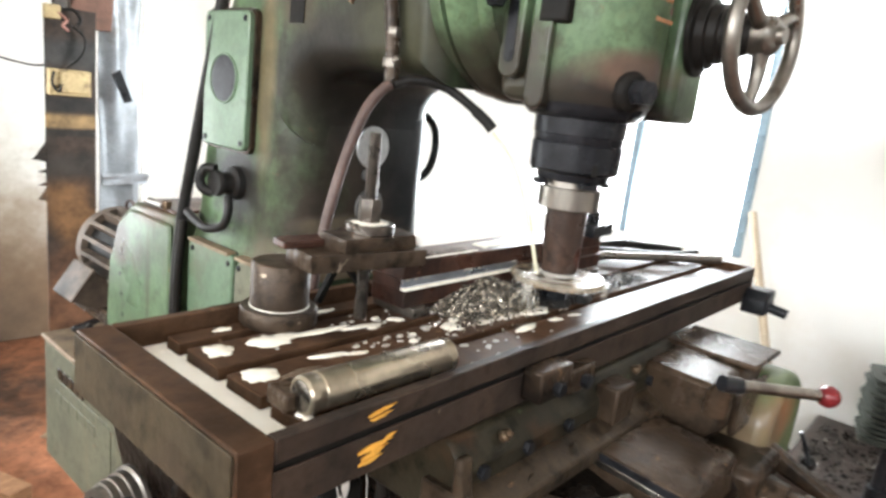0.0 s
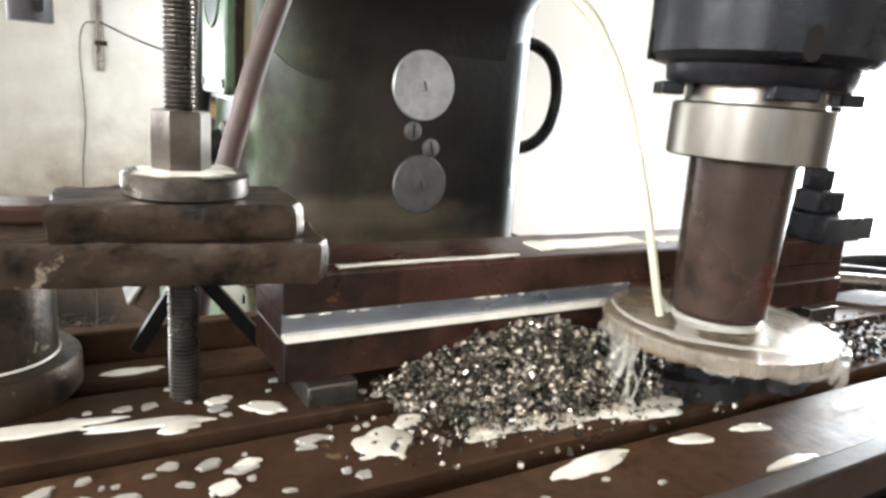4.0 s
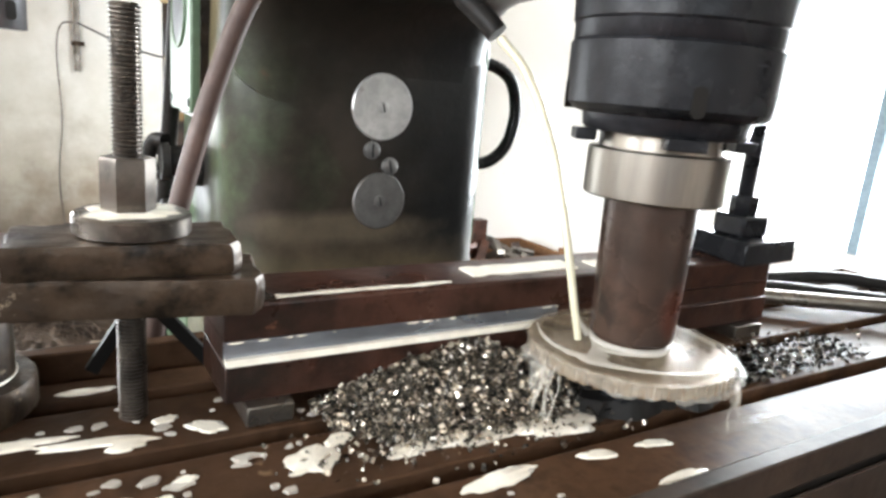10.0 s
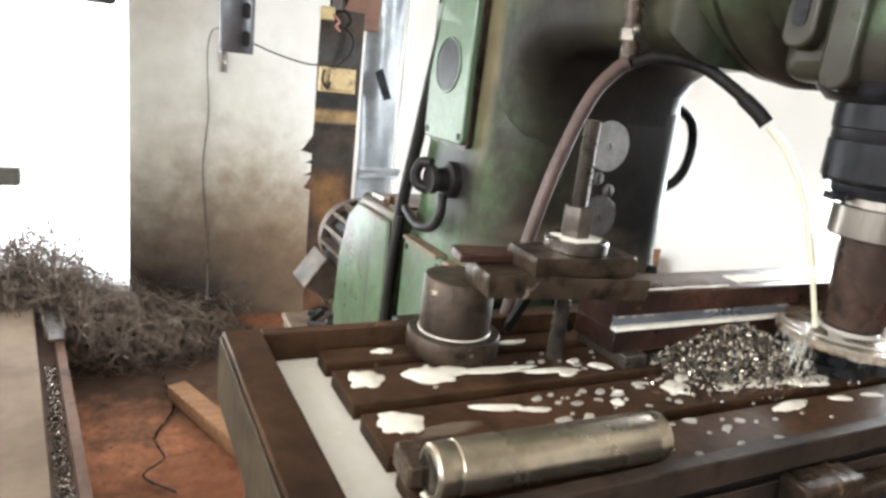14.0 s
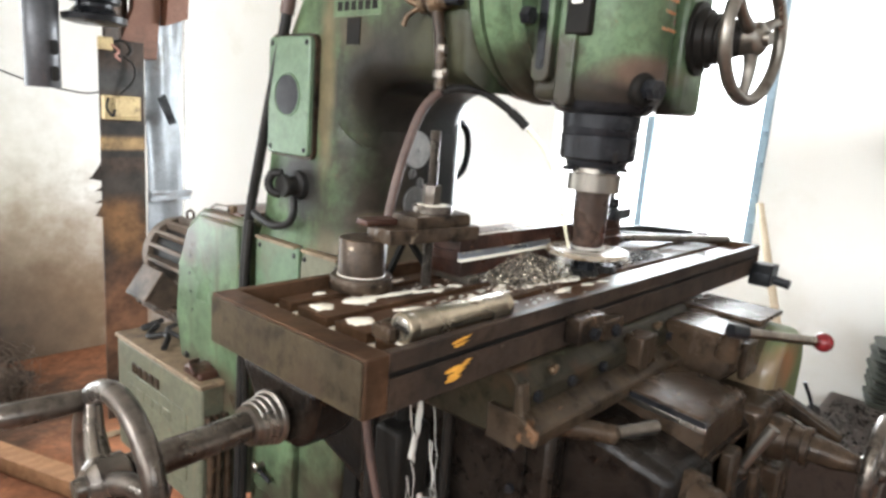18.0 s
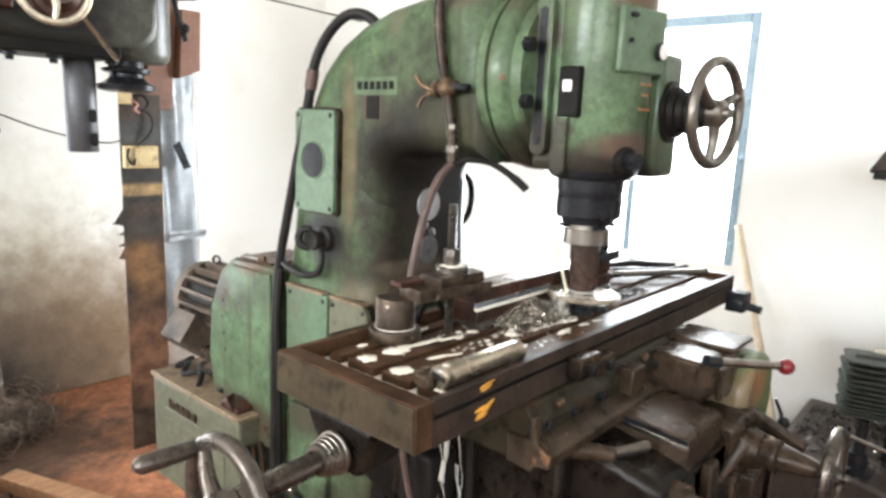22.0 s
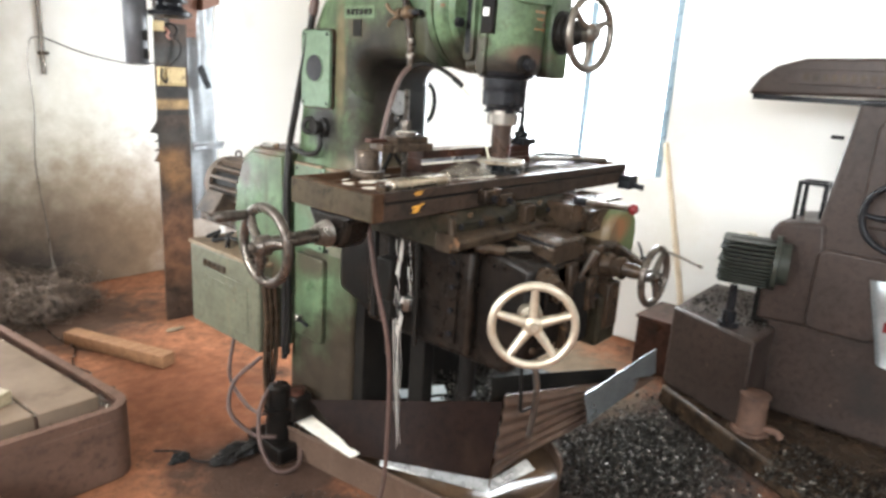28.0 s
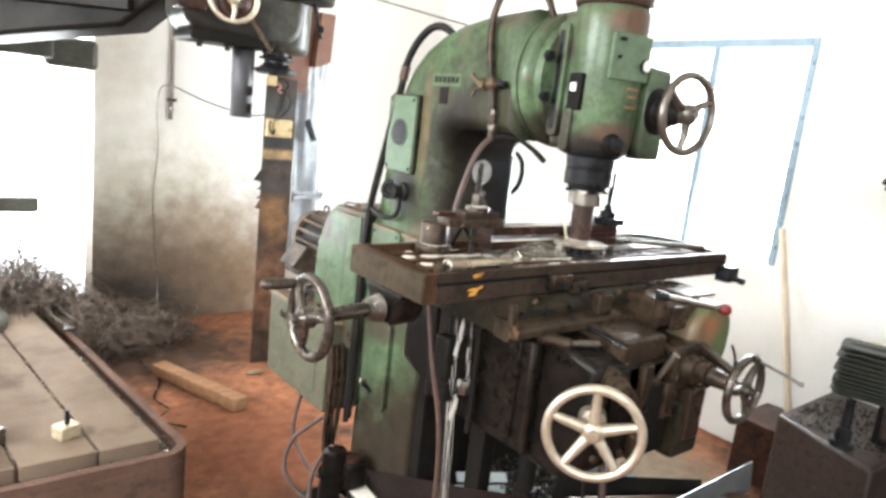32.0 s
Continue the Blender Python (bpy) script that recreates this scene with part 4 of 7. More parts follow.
# saddle with a rusty ledge, knee and its covers
sad = part("saddle", slab(B(), [(-0.030, 1.05), (-0.030, 1.075), (-0.006, 1.10), (0.50, 1.10), (0.50, 1.0), (0.0, 1.0), (-0.01, 1.03)], "x", 0.255, 0.93), GRIMY_GREEN, mill, bevel=0.005)
SADDLE = paint("rust_flecked_saddle_iron", (0.06, 0.042, 0.027), (0.032, 0.023, 0.016), 0.4, mottle=0.7, metal=0.1, scale=11, grease=(0.014, 0.011, 0.009), grease_at=0.53, grease_scale=9, chips=(0.12, 0.066, 0.036), chips_at=0.64, spec=0.1, bump=0.4)
part("saddle_ledge", slab(B(), [(-0.060, 1.012), (-0.062, 1.016), (-0.062, 1.034), (-0.03, 1.050), (0.02, 1.050), (0.02, 1.0), (-0.03, 0.998), (-0.036, 1.010)], "x", 0.245, 0.78), SADDLE, sad, "rust-flecked ledge", bevel=0.003)
part("ledge_rib", slab(B(), [(-0.058, 1.034), (-0.036, 1.048), (-0.032, 1.072), (-0.030, 1.09), (-0.020, 1.09), (-0.020, 1.03)], "x", 0.247, 0.268), SADDLE, sad, bevel=0.004)
part("ledge_rib", slab(B(), [(-0.058, 1.034), (-0.036, 1.048), (-0.032, 1.072), (-0.030, 1.08), (-0.020, 1.08), (-0.020, 1.03)], "x", 0.60, 0.63), SADDLE, sad, bevel=0.004)
part("ledge_clot", crust(0.25, 0.78, -0.058, -0.02, 1.036, 1.05), SADDLE, sad, "caked swarf and grease")
for x in (0.285, 0.37, 0.46, 0.70):
    part("ledge_bolt", hexagon(B(), (x, -0.030, 1.066), (0, -1, 0), 0.0085, 0.008), BLACK_STEEL, sad)
for x in (0.33, 0.66):
    part("oil_cup", turned(B(), (x, -0.022, 1.088), (0, -0.7, 0.7), [(0, 0.007), (0.006, 0.007), (0.008, 0.005), (0.012, 0.005), (0.014, 0.002)], n=12), BRASS, sad)
part("gib_block", block(B(), (0.545, -0.055, 1.045), (0.60, -0.02, 1.098)), GRUBBY, sad, bevel=0.004)
part("knee", slab(B(), [(-0.19, 0.70), (-0.12, 0.64), (0.36, 0.64), (0.59, 0.72), (0.59, 0.99), (-0.03, 1.0), (-0.19, 0.965)], "x", 0.40, 0.72), KNEE, mill, "black oily knee casting", bevel=0.02, segments=3)
part("knee_side", block(B(), (0.36, -0.02, 0.67), (0.402, 0.40, 0.98)), KNEE, mill, bevel=0.012)
part("knee_rib", slab(B(), [(-0.19, 0.72), (-0.205, 0.74), (-0.205, 0.94), (-0.19, 0.955)], "x", 0.455, 0.475), KNEE, mill, bevel=0.004)
part("knee_gib", block(B(), (0.352, 0.02, 0.70), (0.361, 0.06, 0.97)), KNEE, mill, bevel=0.002)
for z in (0.73, 0.80, 0.87, 0.94):
    part("gib_screw", hexagon(B(), (0.353, 0.04, z), (-1, 0, 0), 0.008, 0.008), BLACK_STEEL, mill)
for x, z in ((0.43, 0.73), (0.43, 0.88), (0.54, 0.72), (0.69, 0.73), (0.69, 0.79)):
    part("knee_bolt", hexagon(B(), (x, -0.19, z), (0, -1, 0), 0.011, 0.010), GRUBBY, mill)
part("oil_line", pipe(B(), [(0.70, -0.19, 0.80), (0.71, -0.215, 0.84), (0.715, -0.21, 0.90), (0.74, -0.20, 0.945)], 0.004, n=8), GRUBBY, mill)
part("knee_plug", turned(B(), (0.62, -0.19, 0.745), (0, -1, 0), [(0, 0.022), (0.006, 0.022), (0.008, 0.016), (0.016, 0.015)], n=20), GRUBBY, mill)
cov = part("way_cover", slab(B(), [(-0.185, 0.955), (-0.185, 1.012), (-0.176, 1.02), (-0.03, 1.03), (-0.03, 0.955)], "x", 0.505, 0.675), GRUBBY, mill, "greasy cover plate with a bright edge", bevel=0.003)
part("cover_lip", slab(B(), [(-0.186, 0.998), (-0.186, 1.006), (-0.03, 1.019), (-0.03, 1.010)], "x", 0.500, 0.506), STEEL, cov, bevel=0.001)
part("cover_gap", slab(B(), [(-0.184, 1.006), (-0.184, 1.015), (-0.03, 1.028), (-0.03, 1.019)], "x", 0.502, 0.506), BLACK_STEEL, cov)
part("knee_nose", slab(B(), [(-0.16, 0.80), (-0.19, 0.84), (-0.19, 0.955), (-0.165, 0.972), (-0.05, 0.972), (-0.05, 0.80)], "x", 0.52, 0.80), GRUBBY, mill, bevel=0.012, segments=3)
part("knee_box", block(B(), (0.76, -0.237, 0.72), (0.835, -0.10, 0.865)), GRUBBY, mill, bevel=0.006)
part("knee_box", block(B(), (0.585, -0.215, 0.77), (0.655, -0.185, 0.90)), OILY, mill, bevel=0.006)
part("knee_box", block(B(), (0.43, -0.20, 0.90), (0.52, -0.12, 0.955)), OILY, mill, bevel=0.008)
# clamping levers
for a, b, c in (((0.352, -0.03, 1.003), (0.395, -0.09, 0.998), (0.476, -0.122, 0.996)), ((0.60, -0.15, 0.915), (0.625, -0.205, 0.905), (0.638, -0.242, 0.988))):
    lv = part("clamp_lever", rod(B(), a, b, 0.017, 0.014, n=18), GRUBBY, mill)
    part("lever_ball", ball(B(), b, 0.015), GRUBBY, lv)
    part("lever_arm", rod(B(), b, c, 0.008, 0.0105, n=12), DULL_STEEL, lv)
part("feed_boss", turned(B(), (0.455, -0.185, 0.93), (-0.35, -1, 0), [(0, 0.034), (0.02, 0.034), (0.022, 0.027), (0.05, 0.026), (0.052, 0.018), (0.075, 0.016)], n=24), GRUBBY, mill)
part("feed_boss", turned(B(), (0.505, -0.19, 0.885), (-0.2, -1, 0), [(0, 0.028), (0.03, 0.026), (0.032, 0.018), (0.045, 0.017)], n=20), GRUBBY, mill)
part("front_plate", slab(B(), [(0.56, 0.70), (0.60, 0.69), (0.605, 0.955), (0.565, 0.955)], "y", -0.212, -0.19), GRUBBY, mill, bevel=0.005)
part("front_plate", slab(B(), rounded(0.612, 0.70, 0.70, 0.80, 0.012), "y", -0.208, -0.19), OILY, mill, bevel=0.004)
part("feed_block", block(B(), (0.655, -0.225, 0.80), (0.705, -0.185, 0.90)), GRUBBY, mill, bevel=0.006)
part("feed_block", block(B(), (0.70, -0.21, 0.86), (0.83, -0.05, 0.985)), GRUBBY, mill, bevel=0.014, segments=3)
part("feed_arm", slab(B(), [(-0.30, 0.915), (-0.305, 0.93), (-0.16, 0.992), (-0.13, 0.985), (-0.15, 0.955)], "x", 0.835, 0.862), GRUBBY, mill, bevel=0.005)
part("side_tank", slab(B(), rounded(-0.225, 0.66, -0.06, 0.83, 0.02), "x", 0.745, 0.86), GRIMY_GREEN, mill, "dull green side tank", bevel=0.012, segments=3)
for z in (0.74, 0.79, 0.84):
    part("plate_nut", hexagon(B(), (0.583, -0.212, z), (0, -1, 0), 0.009, 0.009), BLACK_STEEL, mill)
bm = B()
for k in range(5):
    ball(bm, (0.60 + 0.03 * k, -0.195 - 0.004 * k, 0.83 + 0.012 * (k % 2)), 0.012, n=10)
part("oiler_row", bm, BLACK_STEEL, mill)
# feed lever with red ball, feed box, its green gearbox and ball crank
fb = part("feed_lever_box", slab(B(), [(-0.15, 1.03), (-0.15, 1.07), (-0.13, 1.092), (-0.02, 1.096), (-0.02, 1.0), (-0.12, 1.0)], "x", 0.70, 0.90), GRUBBY, mill, "dark greasy feed lever box", bevel=0.008)
part("box_cap", block(B(), (0.82, -0.15, 1.092), (0.95, 0.0, 1.101)), GRUBBY, fb, bevel=0.003)
part("box_front", slab(B(), rounded(0.73, 1.012, 0.88, 1.078, 0.012), "y", -0.158, -0.148), GRUBBY, fb, bevel=0.003)
part("box_screw", hexagon(B(), (0.78, -0.15, 1.05), (0, -1, 0), 0.008, 0.007), BLACK_STEEL, fb)
lv = part("feed_lever", rod(B(), (0.655, -0.155, 1.118), (0.80, -0.24, 1.096), 0.0085, 0.0085, n=14), STEEL, mill, "long feed lever with a red ball")
part("lever_root", rod(B(), (0.65, -0.15, 1.119), (0.675, -0.167, 1.115), 0.0115, n=16), BLACK_STEEL, lv)
part("lever_pivot", turned(B(), (0.70, -0.135, 1.06), (-0.4, -0.2, 1), [(0, 0.02), (0.03, 0.018), (0.045, 0.012), (0.06, 0.01)], n=16), GRUBBY, lv)
part("red_ball", ball(B(), (0.82, -0.251, 1.092), 0.0165, n=18), RED, lv, "dark red ball knob")
GEARBOX = paint("worn_green_gearbox_paint", (0.10, 0.135, 0.06), (0.075, 0.095, 0.045), 0.4, scale=6, grease=(0.055, 0.042, 0.026), grease_at=0.54, grease_scale=6, chips=(0.12, 0.06, 0.03), chips_at=0.68, coat=0.2,
                spots=(((0.875, -0.19, 1.015), (0.075, 0.06, 0.05), (0.24, 0.11, 0.05)), ((0.83, -0.15, 0.99), (0.05, 0.09, 0.07), (0.13, 0.09, 0.05))))
gb = part("feed_gearbox", slab(B(), rounded(0.80, 0.868, 1.005, 1.078, 0.085, n=8), "y", -0.19, 0.12), GEARBOX, mill, "green rounded feed gearbox with a bare orange patch", bevel=0.022, segments=5)
cr = part("ball_crank", pipe(B(), [(1.0, -0.20, 0.955), (1.005, -0.215, 0.92), (1.0, -0.22, 0.90), (1.02, -0.218, 0.892)], 0.004), BLACK_STEEL, mill)
part("crank_ball", ball(B(), (1.028, -0.218, 0.892), 0.014, n=18), BLACK, cr)

# elevating screw, guide pillars, hanging oil pipes
part("elevating_screw", turned(B(), (0.655, 0.20, 0.128), (0, 0, 1), [(0, 0.05), (0.04, 0.05), (0.045, 0.036), (0.25, 0.036), (0.252, 0.030), (0.54, 0.030)], n=28), OILY, mill)
part("guide_pillar", block(B(), (0.585, 0.34, 0.14), (0.64, 0.41, 0.72)), OILY, mill, bevel=0.004)
part("slideway", block(B(), (0.49, 0.55, 0.10), (0.80, 0.60, 1.05)), OILY, mill, bevel=0.003)
for x, y, z0, z1, r in ((0.30, 0.23, 0.62, 1.0, 0.013), (0.335, 0.16, 0.66, 1.02, 0.009), (0.27, 0.27, 0.74, 1.08, 0.010)):
    part("oil_pipe", rod(B(), (x, y, z0), (x, y, z1), r, n=14), OILY, mill)
blk = part("pipe_manifold", block(B(), (0.255, 0.19, 0.80), (0.33, 0.25, 0.93)), OILY, mill, bevel=0.008)
part("manifold_arm", block(B(), (0.285, 0.20, 0.985), (0.40, 0.26, 1.02)), OILY, blk, bevel=0.005)
part("manifold_valve", hexagon(B(), (0.325, 0.185, 0.765), (0, 0, 1), 0.018, 0.04), DULL_STEEL, blk)
part("manifold_foot", block(B(), (0.27, 0.20, 0.74), (0.36, 0.25, 0.80)), OILY, blk, bevel=0.005)
part("supply_hose", pipe(B(), [(0.215, 0.25, 1.05), (0.225, 0.22, 0.88), (0.25, 0.18, 0.66), (0.27, 0.19, 0.40), (0.285, 0.22, 0.15), (0.27, 0.27, 0.03), (0.22, 0.33, 0.02)], 0.007), RUBBER, mill, "dusty grey-brown hose down to the floor")

# conduits along the back, coolant pipe with tap, nozzle
part("conduit", pipe(B(), [(0.515, 0.61, 1.745), (0.495, 0.66, 1.785), (0.478, 0.71, 1.785), (0.466, 0.765, 1.74), (0.458, 0.803, 1.67), (0.454, 0.822, 1.58), (0.450, 0.862, 1.43), (0.446, 0.90, 1.28), (0.440, 0.928, 1.14), (0.432, 0.935, 0.95), (0.43, 0.94, 0.60), (0.42, 0.93, 0.33)], 0.0125), BLACK, mill, "black rubber conduit")
part("conduit", pipe(B(), [(0.437, 0.915, 1.14), (0.425, 0.912, 1.02), (0.422, 0.905, 0.85), (0.42, 0.90, 0.6), (0.415, 0.90, 0.36)], 0.009), OILY, mill)
part("conduit_sleeve", rod(B(), (0.4575, 0.806, 1.662), (0.4555, 0.815, 1.615), 0.0155, n=16), RUBBER, mill)
tap = part("coolant_pipe", pipe(B(), [(0.535, 0.235, 1.80), (0.518, 0.258, 1.86), (0.488, 0.305, 1.90), (0.460, 0.355, 1.88), (0.448, 0.386, 1.80), (0.447, 0.379, 1.70), (0.447, 0.362, 1.63), (0.447, 0.345, 1.56), (0.449, 0.335, 1.47)], 0.0105), GRUBBY, mill, "rusty steel coolant pipe with a dirty brass tap")
part("tap_body", turned(B(), (0.447, 0.395, 1.612), (0, -1, 0.06), [(0, 0.012), (0.004, 0.0165), (0.016, 0.0165), (0.018, 0.012), (0.03, 0.014), (0.034, 0.019), (0.05, 0.019), (0.054, 0.013), (0.066, 0.013)], n=18), BRASS, tap)
part("tap_elbow", ball(B(), (0.447, 0.358, 1.615), 0.0185, n=14, sz=1.2), BRASS, tap)
part("tap_handle", rod(B(), (0.443, 0.345, 1.618), (0.443, 0.298, 1.614), 0.009, n=12), BLACK_STEEL, tap)
part("tap_wing", pipe(B(), [(0.445, 0.395, 1.61), (0.437, 0.42, 1.622), (0.432, 0.432, 1.64)], 0.006), BRASS, tap)
part("tap_wing", pipe(B(), [(0.445, 0.40, 1.605), (0.437, 0.418, 1.592), (0.434, 0.424, 1.575)], 0.005), BRASS, tap)
for z, r in ((1.535, 0.011), (1.515, 0.009), (1.492, 0.014), (1.472, 0.010)):
    part("union", hexagon(B(), (0.4485, 0.338, z - 0.006), (0, 0, 1), r, 0.014), DULL_STEEL, tap)
for d in (-0.022, 0.022):
    part("union_ear", ball(B(), (0.4485 + d * 0.5, 0.336 + d * 0.85, 1.497), 0.0065, n=10), DULL_STEEL, tap)
part("drain_hose", pipe(B(), [(0.449, 0.336, 1.462), (0.438, 0.342, 1.452), (0.418, 0.352, 1.42), (0.394, 0.36, 1.35), (0.372, 0.362, 1.27), (0.355, 0.36, 1.19), (0.345, 0.36, 1.12)], 0.0085), RUBBER, mill, "brown rubber hose hanging behind the clamp")
noz = part("nozzle_hose", pipe(B(), [(0.452, 0.334, 1.462), (0.478, 0.322, 1.472), (0.52, 0.295, 1.468), (0.547, 0.262, 1.445), (0.562, 0.243, 1.425)], 0.0072), BLACK, mill)
part("nozzle", pipe(B(), [(0.553, 0.255, 1.438), (0.564, 0.240, 1.424), (0.571, 0.231, 1.413)], 0.0086), BLACK, noz, "black rubber nozzle sleeve")

# gear housing behind the column, motor, terminal box, control box
gh = part("gear_housing", slab(B(), [(0.93, 0.60), (1.19, 0.62), (1.265, 0.70), (1.29, 0.82), (1.275, 0.97), (1.22, 1.09), (1.15, 1.135), (0.95, 1.138), (0.93, 1.12)], "x", 0.435, 0.70), GREEN, mill, "green belt and gear housing", bevel=0.02, segments=3)
part("housing_lip", slab(B(), [(0.945, 0.605), (1.18, 0.625), (1.25, 0.70), (1.275, 0.82), (1.26, 0.965), (1.21, 1.075), (1.145, 1.118), (0.955, 1.12)], "x", 0.425, 0.437), GREEN, gh, bevel=0.006)
for y, z in ((1.19, 1.0), (1.195, 0.95), (1.19, 0.90), (1.18, 0.85)):
    part("housing_screw", turned(B(), (0.426, y, z), (-1, 0, 0), [(0, 0.005), (0.002, 0.005)], n=8), BLACK_STEEL, gh)
part("drain_cock", rod(B(), (0.45, 1.03, 1.148), (0.45, 1.10, 1.146), 0.009, n=12), DULL_STEEL, gh)
part("cock_plug", hexagon(B(), (0.455, 1.025, 1.138), (0, 0, 1), 0.011, 0.022), BRASS, gh)
part("top_plate", block(B(), (0.45, 0.98, 1.136), (0.62, 1.13, 1.144)), RUST, gh, bevel=0.002)


def finned_motor(parent, centre, axis, radius, length, material, name="motor", fins=28, thick=0.0028, core=None):
    axis = Vector(axis).normalized()
    q = axis.to_track_quat("Z", "Y").to_matrix().to_4x4()
    m = Matrix.Translation(Vector(centre) - axis * length / 2) @ q
    body = part(name, turned(B(), Vector(centre) - axis * length / 2, axis, [(0, radius * 0.55), (0.006, radius * 0.86), (length * 0.12, radius * 0.85), (length * 0.88, radius * 0.85), (length - 0.006, radius * 0.86), (length, radius * 0.5)], n=40), core or material, parent)
    for k in range(fins):
        a = Matrix.Rotation(2 * math.pi * k / fins, 4, "Z")
        part("fin", block(B(), (radius * 0.83, -thick, length * 0.1), (radius * 1.09, thick, length * 0.84), m @ a), material, body)
    part("fan_cowl", turned(B(), Vector(centre) + axis * length * 0.36, axis, [(0, radius * 1.02), (length * 0.14, radius * 1.0), (length * 0.18, radius * 0.9), (length * 0.19, radius * 0.3)], n=40), material, body)
    return body


mot = finned_motor(mill, (0.575, 1.43, 0.925), (0, 1, 0), 0.112, 0.29, MOTOR_BROWN, fins=17, thick=0.0055, core=OILY)
part("eye_bolt", torus(B(), (0.569, 1.47, 1.058), (1, 0.3, 0), 0.015, 0.0045, n=24, k=8), RUST, mot)
part("terminal_box", block(B(), (-0.05, -0.06, -0.045), (0.05, 0.06, 0.045), Matrix.Translation((0.445, 1.42, 0.845)) @ Matrix.Rotation(radians(35), 4, "Y")), MOTOR_BROWN, mot, bevel=0.008)
part("terminal_lid", block(B(), (-0.058, -0.064, -0.05), (-0.048, 0.064, 0.05), Matrix.Translation((0.445, 1.42, 0.845)) @ Matrix.Rotation(radians(35), 4, "Y")), MOTOR_BROWN, mot, bevel=0.004)
part("motor_shelf", block(B(), (0.44, 1.27, 0.77), (0.70, 1.58, 0.81)), GRUBBY, mill, bevel=0.006)
cb = part("control_box", block(B(), (0.362, 1.015, 0.335), (0.70, 1.53, 0.688)), BOX_GREEN, mill, "green steel control box with a pressed panel and a rusty lid", bevel=0.01, segments=3)
part("lid", block(B(), (0.357, 1.008, 0.686), (0.705, 1.537, 0.70)), TAN_LID, cb, "dusty tan lid", bevel=0.004)
part("lid_clasp", slab(B(), [(1.035, 0.70), (1.13, 0.70), (1.125, 0.722), (1.10, 0.728), (1.06, 0.722), (1.04, 0.716)], "x", 0.372, 0.425), RUST, cb, "rusty clasp", bevel=0.004)
part("clasp_pin", pipe(B(), [(0.365, 1.05, 0.716), (0.372, 1.09, 0.735), (0.405, 1.11, 0.732)], 0.006, n=8), RUST, cb)
part("lid_wire", pipe(B(), [(0.40, 1.30, 0.706), (0.44, 1.36, 0.722), (0.41, 1.42, 0.708), (0.46, 1.47, 0.72), (0.43, 1.50, 0.708), (0.50, 1.52, 0.715)], 0.009, n=8), BLACK, cb)
part("lid_wire", pipe(B(), [(0.42, 1.20, 0.712), (0.47, 1.30, 0.716), (0.45, 1.38, 0.73), (0.52, 1.45, 0.72)], 0.008, n=8), BLACK, cb)
part("pressed_panel", slab(B(), rounded(1.09, 0.39, 1.46, 0.60, 0.02), "x", 0.359, 0.3625), BOX_GREEN, cb, bevel=0.002)
for z, y0, y1 in ((0.625, 1.24, 1.42), (0.555, 1.17, 1.44)):
    for k in range(5):
        w = (y1 - y0) / 5
        part("raised_letter", block(B(), (0.3565, y0 + w * k + 0.006, z - 0.016), (0.3605, y0 + w * (k + 1) - 0.004, z + 0.014)), GRUBBY if z > 0.6 else BOX_GREEN, cb, bevel=0.003)
for y in (1.03, 1.05, 1.075):
    part("box_conduit", pipe(B(), [(0.37 + (y - 1.03), 0.99, 0.62), (0.37 + (y - 1.03), 0.975, 0.5), (0.36 + (y - 1.03), 0.97, 0.3), (0.355, 0.95, 0.12)], 0.010), GRUBBY, cb)
part("box_bracket", block(B(), (0.68, 0.90, 0.38), (0.74, 1.1, 0.62)), GRUBBY, mill)

# ---- work on the table ----
CUT = paint("fresh_milled_steel", (0.42, 0.46, 0.52), (0.32, 0.35, 0.40), 0.28, metal=0.85, mottle=0.3, scale=20, bump=0.05, stretch=(0.3, 1, 1), grease=(0.55, 0.53, 0.48), grease_at=0.66, grease_scale=20)
bar = thing("workpiece_bar", (0.63, 0.22, 1.17), "long rusty steel bar with a freshly cut bright step", "workpiece")
part("bar_top", slab(B(), [(0.192, 1.209), (0.252, 1.209), (0.252, 1.2335), (0.194, 1.2335), (0.192, 1.232)], "x", 0.367, 0.905), RUST, bar, bevel=0.0012)
part("cut_face", slab(B(), [(0.1925, 1.1985), (0.1960, 1.1985), (0.1960, 1.209), (0.1925, 1.209)], "x", 0.3672, 0.63), CUT, bar, "bright freshly milled face")
part("cut_ledge", slab(B(), [(0.1872, 1.1945), (0.1960, 1.1945), (0.1960, 1.1985), (0.1885, 1.1985)], "x", 0.3674, 0.63), CREAM, bar, "ledge wet with milky coolant")
part("bar_core", block(B(), (0.3672, 0.1962, 1.1946), (0.63, 0.2515, 1.2089)), RUST, bar)
part("uncut_side", slab(B(), [(0.1915, 1.1945), (0.2515, 1.1945), (0.2515, 1.209), (0.1915, 1.209)], "x", 0.63, 0.905), RUST, bar)
bm = B()
rnd = random.Random(77)
for k in range(30):
    x = rnd.uniform(0.37, 0.63)
    ball(bm, (x, 0.1905, rnd.choice((1.2088, 1.2088, 1.1985))), rnd.uniform(0.0004, 0.0011), n=8, sx=rnd.uniform(1, 5), sy=0.7)
part("wet_edge", bm, CREAM, bar, "beads of coolant along the cut")["kind"] = "stuff"
part("bar_foot", slab(B(), [(0.188, 1.170), (0.252, 1.170), (0.252, 1.1945), (0.188, 1.1945)], "x", 0.367, 0.905), RUST, bar, bevel=0.0012)
for x0, x1 in ((0.378, 0.408), (0.62, 0.66), (0.85, 0.89)):
    bm = B()
    block(bm, (x0, 0.178, ZT), (x1, 0.258, 1.1702))
    solo("packing_piece", bm, DULL_STEEL, "small steel packing piece under the bar", "packing", group="packing pieces", bevel=0.001)
